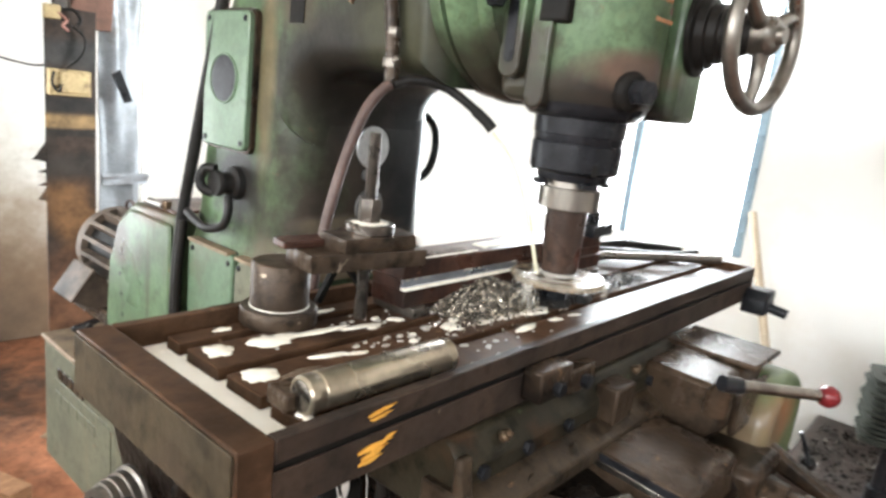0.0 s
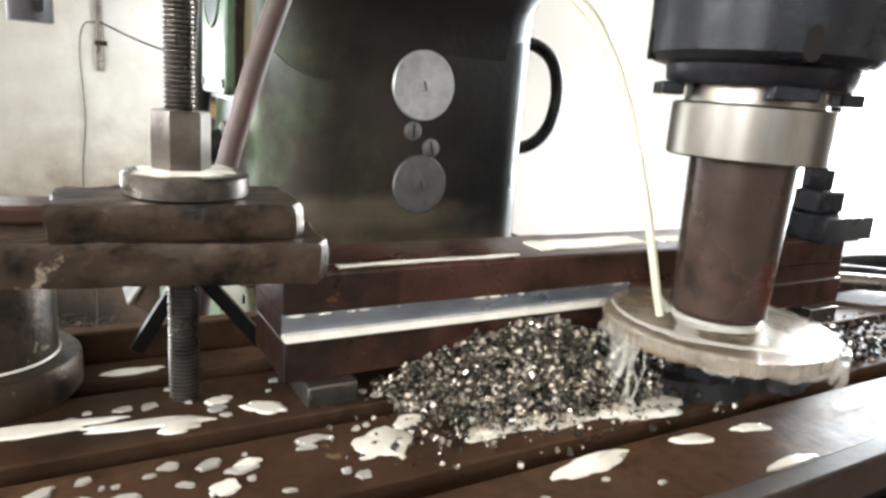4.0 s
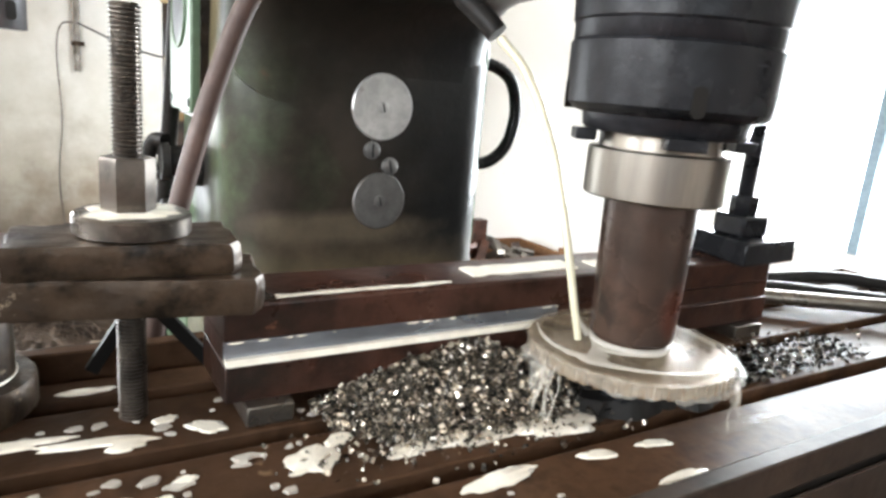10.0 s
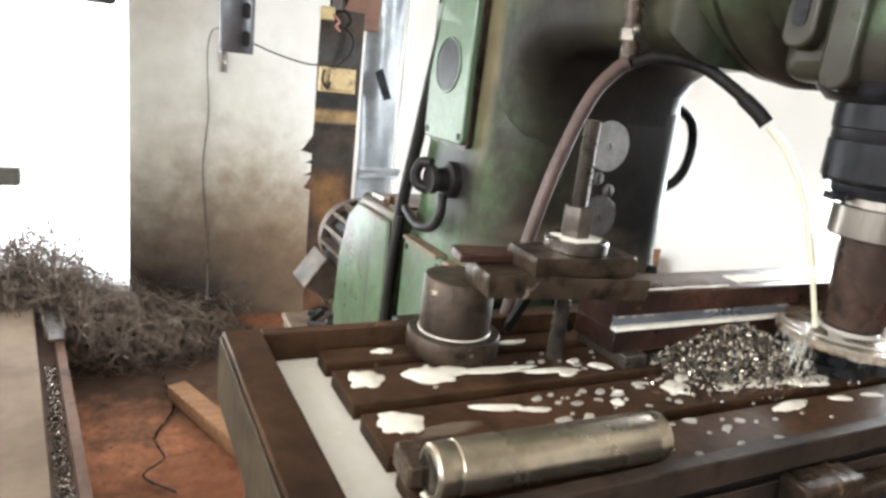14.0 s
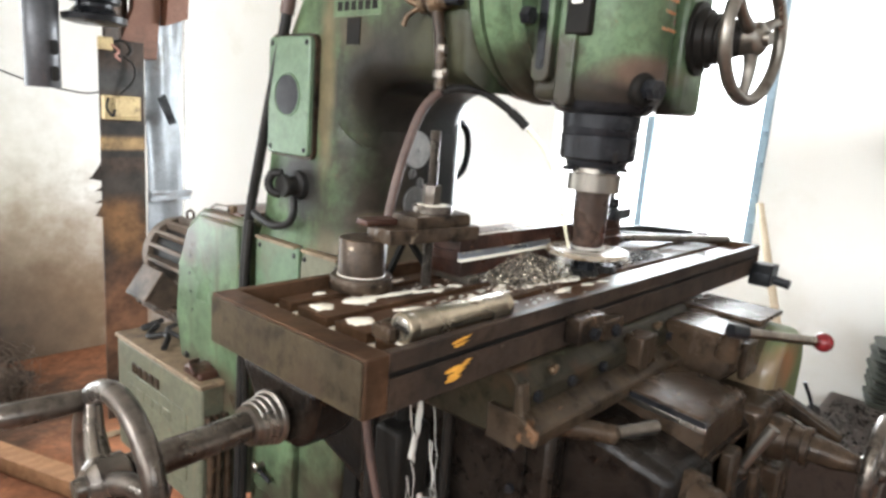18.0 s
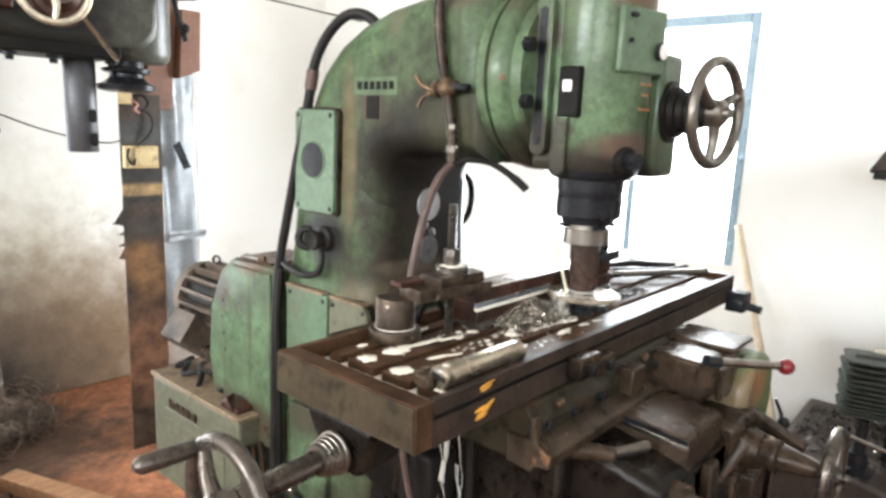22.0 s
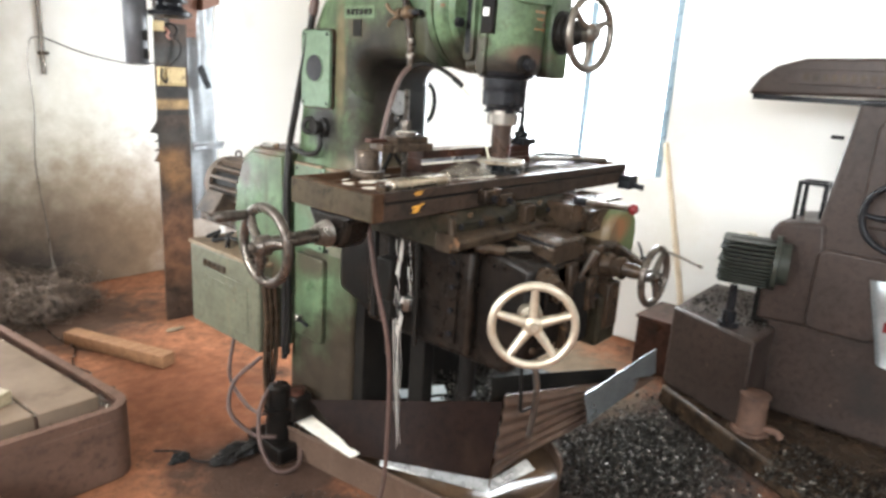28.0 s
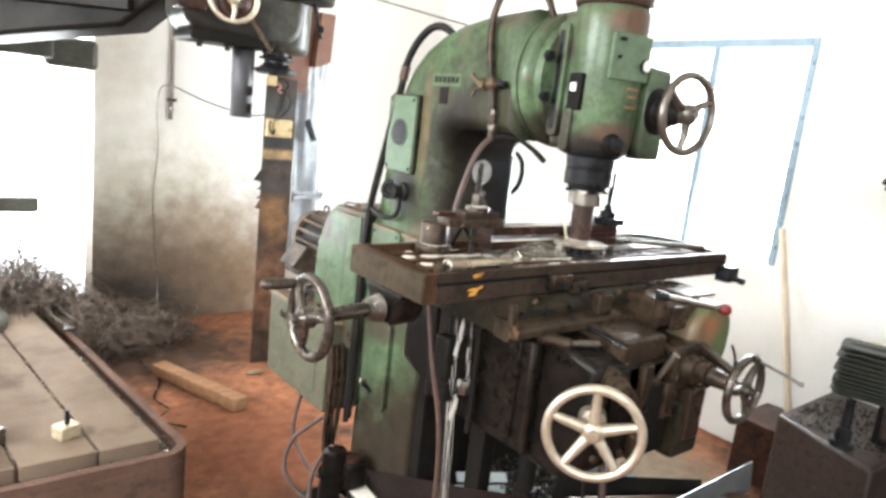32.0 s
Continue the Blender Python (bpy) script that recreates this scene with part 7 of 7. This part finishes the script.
# wooden crate of scrap behind the mill
crate = thing("scrap_crate", (2.05, 2.3, 0.0), "weathered wooden crate filled with scrap iron", "crate")
for lo, hi in (((1.72, 2.12, 0.42), (2.40, 2.14, 0.66)), ((1.72, 2.48, 0.42), (2.40, 2.50, 0.66)), ((1.72, 2.14, 0.42), (1.74, 2.48, 0.66)), ((2.38, 2.14, 0.42), (2.40, 2.48, 0.66)), ((1.74, 2.14, 0.42), (2.38, 2.48, 0.44))):
    part("board", block(B(), lo, hi), WOOD, crate, bevel=0.003)
for x in (1.76, 2.34):
    part("corner_post", block(B(), (x, 2.10, 0.0), (x + 0.05, 2.12, 0.70)), WOOD, crate, bevel=0.003)
    part("corner_post", block(B(), (x, 2.44, 0.0), (x + 0.05, 2.46, 0.42)), WOOD, crate, bevel=0.003)
rnd = random.Random(12)
for k in range(16):
    c = Vector((rnd.uniform(1.82, 2.3), rnd.uniform(2.2, 2.42), 0.62 + 0.06 * rnd.random()))
    mm = Matrix.Translation(c) @ Euler((rnd.uniform(-0.4, 0.4), rnd.uniform(-0.5, 0.5), rnd.uniform(0, 3))).to_matrix().to_4x4()
    part("scrap_piece", block(B(), (-0.12 * rnd.uniform(0.4, 1), -0.02, -0.012), (0.12 * rnd.uniform(0.4, 1), 0.02, 0.012), mm), rnd.choice((RUST, OILY, DULL_STEEL)), crate, bevel=0.002)
part("scrap_block", block(B(), (1.98, 2.3, 0.62), (2.05, 2.36, 0.80)), RUST, crate, bevel=0.003)

# ---- swarf tangle by the back doorway ----
rnd = random.Random(21)
bm = B()
verts, faces = [], []
for k in range(6000):
    q = math.sqrt(rnd.random())
    a = rnd.uniform(0, 6.28)
    cx, cy = -0.26 + 0.70 * q * math.cos(a), 3.0 + 0.26 * q * math.sin(a)
    top = max(0.03, 0.72 * (1 - q * 0.7) * (0.15 + 0.85 * min(1.0, max(0, (0.10 - cx) / 0.55))))
    cz = top * (0.35 + 0.65 * rnd.random())
    r = rnd.uniform(0.04, 0.20)
    e = Euler((rnd.uniform(0, 6.28), rnd.uniform(0, 6.28), rnd.uniform(0, 6.28))).to_matrix()
    turns = rnd.uniform(0.15, 0.7)
    w = 0.0012 + 0.0016 * rnd.random() ** 2
    base, n = len(verts), 12
    for i in range(n + 1):
        t = i / n
        p = Vector((r * math.cos(6.28 * turns * t), r * math.sin(6.28 * turns * t), 0.10 * (t - 0.5)))
        for h in (-w, w):
            v = Vector((cx, cy, cz)) + e @ (p + Vector((0, 0, h)))
            v.z, v.y = max(0.004, v.z), min(v.y, 3.285 if v.x > -0.02 else 3.6)
            verts.append(tuple(v))
    for i in range(n):
        s = base + 2 * i
        faces.append((s, s + 1, s + 3, s + 2))
bm.free()
me = bpy.data.meshes.new("swarf_tangle")
me.from_pydata(verts, [], faces)
me.materials.append(paint("rusty_turnings", (0.20, 0.148, 0.112), (0.085, 0.062, 0.048), 0.45, metal=0.4, scale=20))
tagged(new("swarf_tangle", me), "tangled heap of dull steel turnings by the doorway", "swarf", kind="stuff")
bm = B()
bmesh.ops.create_grid(bm, x_segments=40, y_segments=24, size=1, matrix=Matrix.Translation((-0.1, 3.0, 0)) @ Matrix.Diagonal((0.95, 0.29, 1, 1)))
for v in bm.verts:
    q = ((v.co.x + 0.2) / 0.85) ** 2 + ((v.co.y - 3.1) / 0.35) ** 2
    v.co.z = -0.035 + 0.17 * max(0.0, 1 - q) + 0.02 * noise.noise(v.co * 9) - 0.02 * max(0.0, q - 1) + (0.22 + 0.10 * noise.noise(v.co * 5)) * min(1.0, max(0.0, (-0.12 - v.co.x) / 0.4)) * max(0.0, 1 - ((v.co.y - 3.02) / 0.27) ** 2)
solo("dirt_bank", bm, paint("sooty_earth", (0.05, 0.034, 0.025), (0.03, 0.021, 0.016), 0.9, scale=14, fine=90, bump=0.8, mottle=0.6), "bank of dark dirt under the turnings", "dirt", kind="stuff")

# ---- radial drill ----
drill = thing("radial_drill", (-0.75, 2.4, 0.0), "large grey-green radial drilling machine on a heavy iron base", "drilling machine")
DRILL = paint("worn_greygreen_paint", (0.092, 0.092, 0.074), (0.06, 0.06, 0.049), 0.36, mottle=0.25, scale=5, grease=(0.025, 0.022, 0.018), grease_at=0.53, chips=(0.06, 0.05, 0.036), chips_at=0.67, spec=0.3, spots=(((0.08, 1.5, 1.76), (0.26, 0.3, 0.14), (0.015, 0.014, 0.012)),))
BASE = paint("dusty_iron_base", (0.145, 0.086, 0.062), (0.098, 0.06, 0.045), 0.6, grain=0.2, mottle=0.1, spec=0.06, scale=4, grease=(0.05, 0.034, 0.027), grease_at=0.55, chips=(0.26, 0.20, 0.16), chips_at=0.75)
PLATE = paint("worn_iron_plate", (0.20, 0.145, 0.103), (0.145, 0.106, 0.077), 0.6, grain=0.2, bump=0.05, spec=0.06, scale=5, grease=(0.10, 0.07, 0.05), grease_at=0.57)
SK = math.tan(radians(6.4))


def skewed(x0, y0, x1, y1, r, n=6):
    return [(x - (y - 1.06) * SK, y) for x, y in rounded(x0, y0, x1, y1, r, n)]


part("base_block", slab(B(), skewed(-1.9, 1.06, -0.10, 2.95, 0.10), "z", 0.0, 0.235), BASE, drill, "dusty brown iron base", bevel=0.006)
bm = B()
outer, inner = skewed(-1.9, 1.06, -0.10, 2.95, 0.10), skewed(-1.87, 1.09, -0.13, 2.92, 0.07)
n = len(outer)
for z in (0.235, 0.272):
    for line in (outer, inner):
        for x, y in line:
            bm.verts.new((x, y, z))
bm.verts.ensure_lookup_table()
V = bm.verts
for i in range(n):
    j = (i + 1) % n
    bm.faces.new((V[i], V[j], V[2 * n + j], V[2 * n + i]))
    bm.faces.new((V[n + i], V[3 * n + i], V[3 * n + j], V[n + j]))
    bm.faces.new((V[2 * n + i], V[2 * n + j], V[3 * n + j], V[3 * n + i]))
part("base_rim", bm, BASE, drill)
cuts = [-1.80, -1.36, -1.12, -0.875, -0.615, -0.385, -0.185]
for a, b in zip(cuts, cuts[1:]):
    part("bed_plate", slab(B(), skewed(a + 0.006, 1.14, b - 0.006, 2.84, 0.004, 2), "z", 0.2352, 0.298), PLATE, drill, bevel=0.002)
part("slot_floor", slab(B(), skewed(-1.80, 1.15, -0.19, 2.83, 0.004, 2), "z", 0.235, 0.280), BASE, drill)
CX, CY = -0.80, 2.62
part("column_foot", turned(B(), (CX, CY, 0.298), (0, 0, 1), [(0, 0.30), (0.03, 0.30), (0.045, 0.285), (0.06, 0.24), (0.12, 0.222), (0.52, 0.205), (0.54, 0.205)], n=56), DRILL, drill, "grey-green cast column foot")
part("clamp_ring", turned(B(), (CX, CY, 0.845), (0, 0, 1), [(0, 0.245), (0.01, 0.255), (0.07, 0.255), (0.08, 0.245), (0.085, 0.205)], n=56), DRILL, drill)
part("clamp_lug", block(B(), (CX + 0.20, CY - 0.10, 0.855), (CX + 0.42, CY + 0.02, 0.925)), DRILL, drill, bevel=0.01)
part("column_tube", turned(B(), (CX, CY, 0.93), (0, 0, 1), [(0, 0.20), (0.02, 0.193), (0.10, 0.19), (1.9, 0.19)], n=56), CHROME, drill, "bright ground steel column")
part("arm_sleeve", turned(B(), (CX, CY, 1.53), (0, 0, 1), [(0, 0.25), (0.02, 0.262), (0.6, 0.262), (0.62, 0.25)], n=56), DRILL, drill)
am = Matrix.Translation((CX, CY, 1.76)) @ Matrix.Rotation(math.atan2(1.70 - CY, 0.22 - CX), 4, "Z")
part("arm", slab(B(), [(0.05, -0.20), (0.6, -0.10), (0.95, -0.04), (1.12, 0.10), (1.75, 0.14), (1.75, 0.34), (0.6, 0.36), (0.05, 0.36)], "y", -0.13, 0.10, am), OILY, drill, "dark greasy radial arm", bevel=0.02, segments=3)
part("arm_way", block(B(), (0.25, -0.165, 0.22), (1.75, -0.125, 0.27), am), DULL_STEEL, drill, bevel=0.004)
part("arm_way", block(B(), (0.25, -0.165, 0.02), (1.0, -0.125, 0.07), am), OILY, drill, bevel=0.004)
part("arm_bracket", block(B(), (-0.30, 2.92, 1.545), (-0.05, 3.0, 1.70)), DRILL, drill, bevel=0.03, segments=4)
part("bracket_link", block(B(), (-0.62, 2.78, 1.58), (-0.28, 2.98, 1.68)), DRILL, drill, bevel=0.01)
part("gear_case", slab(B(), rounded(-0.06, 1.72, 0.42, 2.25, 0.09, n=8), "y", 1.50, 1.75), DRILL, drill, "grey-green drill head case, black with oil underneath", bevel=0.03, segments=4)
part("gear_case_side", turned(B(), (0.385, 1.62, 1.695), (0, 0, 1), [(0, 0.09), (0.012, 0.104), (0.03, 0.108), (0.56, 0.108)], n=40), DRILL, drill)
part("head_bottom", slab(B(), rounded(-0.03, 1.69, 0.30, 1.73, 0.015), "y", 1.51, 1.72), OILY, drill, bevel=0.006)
for x in (0.02, 0.13, 0.29):
    part("bottom_plug", turned(B(), (x, 1.56, 1.668), (0, 0, 1), [(0, 0.010), (0.012, 0.012), (0.014, 0.02), (0.03, 0.02)], n=12), BLACK_STEEL, drill)
part("quill_guard", turned(B(), (0.218, 1.62, 1.417), (0, 0, 1), [(0, 0.043), (0.002, 0.0445), (0.27, 0.0445), (0.272, 0.043)], n=40), paint("dull_grey_quill", (0.075, 0.075, 0.08), (0.05, 0.05, 0.053), 0.42, metal=0.3, scale=6, bump=0.03), drill, "dark grey spindle quill with slots")
for z in (1.455, 1.525):
    part("guard_slot", slab(B(), rounded(0.224, z - 0.02, 0.244, z + 0.02, 0.009), "y", 1.570, 1.590), BLACK, drill)
part("stop_ring", turned(B(), (0.35, 1.60, 1.602), (0, 0, 1), [(0, 0.06), (0.006, 0.084), (0.022, 0.086), (0.028, 0.066), (0.045, 0.05), (0.055, 0.05), (0.06, 0.07), (0.07, 0.072), (0.075, 0.05), (0.10, 0.05)], n=32), BLACK_STEEL, drill)
wl = handwheel(drill, (0.085, 1.40, 1.845), (-0.25, -1, 0), 0.082, 0.010, 3, SILVER, 0.022, turn=0.5)
part("wheel_hub", turned(B(), (0.13, 1.50, 1.845), (-0.25, -1, 0), [(0, 0.085), (0.03, 0.085), (0.032, 0.07), (0.06, 0.066), (0.062, 0.05), (0.09, 0.03)], n=32), RUST, drill)
part("feed_bar", rod(B(), (0.16, 1.44, 1.80), (0.24, 1.40, 1.68), 0.007, n=10), BRASS, drill)
part("feed_bar", rod(B(), (0.06, 1.42, 1.90), (0.0, 1.40, 1.98), 0.007, n=10), BRASS, drill)
part("lock_block", block(B(), (-0.09, 1.46, 1.79), (0.01, 1.54, 1.91)), RUST, drill, bevel=0.006)
part("lock_nut", hexagon(B(), (-0.04, 1.458, 1.85), (0, -1, 0), 0.02, 0.02), BLACK_STEEL, drill)
part("lever", rod(B(), (0.44, 1.50, 1.95), (0.47, 1.45, 1.76), 0.008, n=10), BLACK_STEEL, drill)
part("lever_ball", ball(B(), (0.468, 1.45, 1.80), 0.015, n=12), BLACK, drill)
# bits lying on the bed plate
vb = thing("v_block", (-0.72, 1.30, 0.298), "pair of grey steel V-blocks on the drill bed", "v-block")
part("block", slab(B(), [(-0.07, 0), (0.07, 0), (0.07, 0.055), (0.04, 0.055), (0.0, 0.02), (-0.04, 0.055), (-0.07, 0.055)], "y", -0.05, 0.05, Matrix.Translation((-0.72, 1.33, 0.298)) @ Matrix.Rotation(0.5, 4, "Z")), DULL_STEEL, vb, bevel=0.002)
part("block", slab(B(), [(-0.05, 0), (0.05, 0), (0.05, 0.03), (-0.05, 0.03)], "y", -0.06, 0.04, Matrix.Translation((-0.74, 1.21, 0.298)) @ Matrix.Rotation(0.3, 4, "Z")), STUD_STEEL, vb, bevel=0.002)
tb = thing("clamp_bolt", (-0.465, 1.29, 0.298), "bright T-bolt with a square block on the drill bed", "bolt")
part("square_nut", block(B(), (-0.035, -0.03, 0), (0.035, 0.03, 0.045), Matrix.Translation((-0.465, 1.29, 0.298)) @ Matrix.Rotation(0.4, 4, "Z")), paint("creamy_worn_steel", (0.55, 0.48, 0.33), (0.4, 0.34, 0.22), 0.4, metal=0.3, scale=25), tb, bevel=0.005)
part("bolt", thread(B(), (-0.462, 1.292, 0.343), 0.0085, 0.05), BLACK_STEEL, tb)
chip_heap("bed_swarf", "chips caught in the gutter of the drill base", 1700, lambda r: (lambda x: (x - 0.005, 1.115 + r.gauss(0, 0.01), 0.24 + 0.006 * r.random()))(r.uniform(-0.75, -0.14)), 0.0045, CHIP, 8)
chip_heap("slot_swarf", "grey chips lying in the slots of the drill bed", 2600, lambda r: (lambda y, c: (c - (y - 1.06) * SK + r.gauss(0, 0.003), y, 0.281 + 0.010 * r.random()))(r.uniform(1.15, 2.5), r.choice(cuts[2:-1])), 0.0042, CHIP, 44)
chip_heap("bed_swarf", "chips caught along the side gutter of the drill base", 1200, lambda r: (lambda y: (-0.157 - (y - 1.06) * SK + r.gauss(0, 0.010), y, 0.240 + 0.006 * r.random()))(r.uniform(1.14, 2.3)), 0.0045, CHIP, 45)
bm = B()
slab(bm, [(-0.035, 0), (0.035, 0), (0.035, 0.045), (0.027, 0.045), (0.027, 0.010), (-0.027, 0.010), (-0.027, 0.045), (-0.035, 0.045)], "y", -0.18, 0.18, Matrix.Translation((-0.30, 2.55, 0.2985)) @ Matrix.Rotation(0.15, 4, "Z"))
solo("iron_channel", bm, GRUBBY, "short dark iron channel at the back of the bed", "steel channel", bevel=0.006)

# ---- horizontal mill against the window wall ----
hm = thing("horizontal_mill", (2.15, -0.7, 0.0), "dark maroon horizontal milling machine with an overhanging arm", "milling machine")
part("base_plate", slab(B(), [(1.60, -0.45), (1.85, -0.03), (2.46, -0.03), (2.46, -1.6), (1.31, -1.6), (1.31, -0.98)], "z", 0.0, 0.10), GRUBBY, hm, bevel=0.015)
part("chip_box", slab(B(), [(1.70, -0.432), (1.885, -0.02), (2.44, -0.01), (2.44, -0.44)], "z", 0.10, 0.480), MAROON, hm, bevel=0.014, segments=3)
part("lower_body", block(B(), (1.97, -1.6, 0.10), (2.44, -0.39, 0.56)), MAROON, hm, bevel=0.02, segments=3)
part("gear_body", slab(B(), [(-0.35, 0.50), (-0.345, 0.90), (-0.37, 0.935), (-0.55, 0.96), (-0.60, 0.52)], "x", 1.96, 2.40), MAROON, hm, bevel=0.018, segments=3)
part("column", slab(B(), [(-0.515, 0.95), (-0.575, 1.45), (-1.6, 1.47), (-1.6, 0.50), (-0.515, 0.50)], "x", 1.97, 2.40), MAROON, hm, bevel=0.02, segments=3)
part("column_panel", slab(B(), rounded(-0.95, 0.97, -0.655, 1.38, 0.04), "x", 1.945, 1.975), MAROON, hm, bevel=0.01, segments=3)
part("column_panel", slab(B(), rounded(-0.80, 0.52, -0.54, 0.86, 0.04), "x", 1.94, 1.975), MAROON, hm, bevel=0.012, segments=3)
oa = part("overarm", slab(B(), [(-0.165, 1.445), (-0.17, 1.462), (-0.20, 1.515), (-0.26, 1.56), (-0.36, 1.592), (-1.6, 1.63), (-1.6, 1.462), (-0.57, 1.457)], "x", 1.95, 2.24), MAROON, hm, "dark maroon overarm with a rounded nose", bevel=0.016, segments=3)
part("overarm_way", block(B(), (1.97, -1.6, 1.425), (2.22, -0.18, 1.446)), BLACK_STEEL, oa)
pl = part("name_panel", slab(B(), rounded(-0.74, 1.492, -0.30, 1.552, 0.028), "x", 1.9455, 1.953), MAROON, oa, bevel=0.002)
for k in range(9):
    part("raised_letter", block(B(), (1.9440, -0.365 - 0.033 * k - 0.022, 1.508), (1.947, -0.365 - 0.033 * k, 1.536)), GRUBBY, oa)
part("red_badge", turned(B(), (1.9455, -0.69, 1.522), (-1, 0, 0), [(0, 0.024), (0.003, 0.024), (0.004, 0.02)], n=24), RED, oa)
wl = handwheel(hm, (1.90, -0.80, 1.03), (-1, 0, 0), 0.13, 0.012, 4, BLACK_STEEL, 0.03)
part("spindle_boss", turned(B(), (1.95, -0.80, 1.25), (-1, 0, 0), [(0, 0.07), (0.02, 0.07), (0.03, 0.05)], n=32), BLACK_STEEL, hm)
part("peg", rod(B(), (1.97, -0.545, 1.30), (1.97, -0.50, 1.30), 0.008, n=10), BLACK_STEEL, hm)
m = Matrix.Translation((1.90, -0.295, 0.768)) @ Matrix.Rotation(math.atan2(1, -0.25), 4, "Z")
mot = part("motor", turned(B(), (1.925, -0.395, 0.768), (-0.25, 1, 0), [(0, 0.08), (0.004, 0.09), (0.18, 0.09), (0.195, 0.075), (0.20, 0.03)], n=40), OILY, hm, "dark green cast motor with parallel cooling fins")
for k in range(12):
    z = -0.098 + 0.0165 * k
    w = math.sqrt(0.118 ** 2 - z * z)
    part("fin", slab(B(), rounded(-0.10, -w, 0.104 + 0.006 * math.sin(k * 2.3), w, 0.03), "z", z - 0.0028, z + 0.0028, m), MOTOR, mot)
part("rating_plate", block(B(), (-0.02, -0.05, 0.1), (0.02, -0.015, 0.104), m), SILVER, mot)
part("motor_mount", turned(B(), (1.83, -0.28, 0.48), (0, 0, 1), [(0, 0.045), (0.02, 0.045), (0.022, 0.03), (0.07, 0.028), (0.072, 0.02), (0.18, 0.016)], n=20), BLACK_STEEL, hm)
part("motor_rail", block(B(), (1.97, -0.40, 0.48), (2.08, -0.33, 0.70)), OILY, hm, bevel=0.006)
part("motor_flange", turned(B(), (1.925, -0.39, 0.768), (0.25, -1, 0), [(0, 0.115), (0.02, 0.115), (0.022, 0.09), (0.06, 0.085)], n=36), MOTOR, hm)
part("coolant_pump", turned(B(), (1.72, -0.47, 0.10), (0, 0, 1), [(0, 0.075), (0.012, 0.075), (0.014, 0.055), (0.04, 0.055), (0.15, 0.055), (0.152, 0.06), (0.165, 0.06), (0.17, 0.05), (0.171, 0.02)], n=32), BASE, hm)
part("pump_spout", pipe(B(), [(1.72, -0.52, 0.13), (1.72, -0.57, 0.13), (1.72, -0.59, 0.11)], 0.014), BASE, hm)
st = thing("angle_stand", (2.2, -0.38, 0.95), "small dark angle-iron frame standing on the machine", "stand")
for x, y in ((2.08, -0.40), (2.08, -0.50), (2.2, -0.40), (2.2, -0.50)):
    part("leg", block(B(), (x - 0.008, y - 0.008, 0.935), (x + 0.008, y + 0.008, 1.09)), BLACK_STEEL, st)
for lo, hi in (((2.072, -0.508, 1.09), (2.208, -0.492, 1.102)), ((2.072, -0.408, 1.09), (2.208, -0.392, 1.102)), ((2.072, -0.492, 1.09), (2.088, -0.408, 1.102)), ((2.192, -0.492, 1.09), (2.208, -0.408, 1.102))):
    part("top_rail", block(B(), lo, hi), BLACK_STEEL, st)
red = thing("red_bucket", (2.32, -0.60, 0.96), "faded red bucket on top of the machine", "bucket")
part("bucket", turned(B(), (2.32, -0.60, 0.945), (0, 0, 1), [(0, 0.055), (0.22, 0.075), (0.225, 0.08), (0.235, 0.08), (0.236, 0.07), (0.02, 0.05), (0.018, 0.01)], n=32), RED, red)
rag = thing("hanging_cloth", (1.93, -0.74, 0.75), "pale cloth hanging on the machine front", "cloth")
part("cloth", sheet(B(), [(1.925, -0.74, 0.78), (1.90, -0.96, 0.80), (1.89, -0.98, 0.42), (1.915, -0.82, 0.46)], wave=0.03, nu=16, nv=16, seed=33), SHEET, rag)
part("cloth_patch", sheet(B(), [(1.885, -0.82, 0.60), (1.88, -0.86, 0.60), (1.878, -0.86, 0.64), (1.884, -0.82, 0.64)], wave=0.004, seed=35), RED, rag)
wb2 = thing("wooden_box", (2.2, 0.2, 0.0), "low brown wooden box by the wall", "box")
for nm, lo, hi in (("side", (2.16, 0.06, 0.0), (2.46, 0.075, 0.28)), ("side", (2.16, 0.245, 0.0), (2.46, 0.26, 0.28)), ("end", (2.16, 0.075, 0.0), (2.175, 0.245, 0.28)), ("end", (2.445, 0.075, 0.0), (2.46, 0.245, 0.28)), ("lid", (2.15, 0.05, 0.28), (2.47, 0.27, 0.295))):
    part(nm, block(B(), lo, hi), RUST, wb2, bevel=0.003)
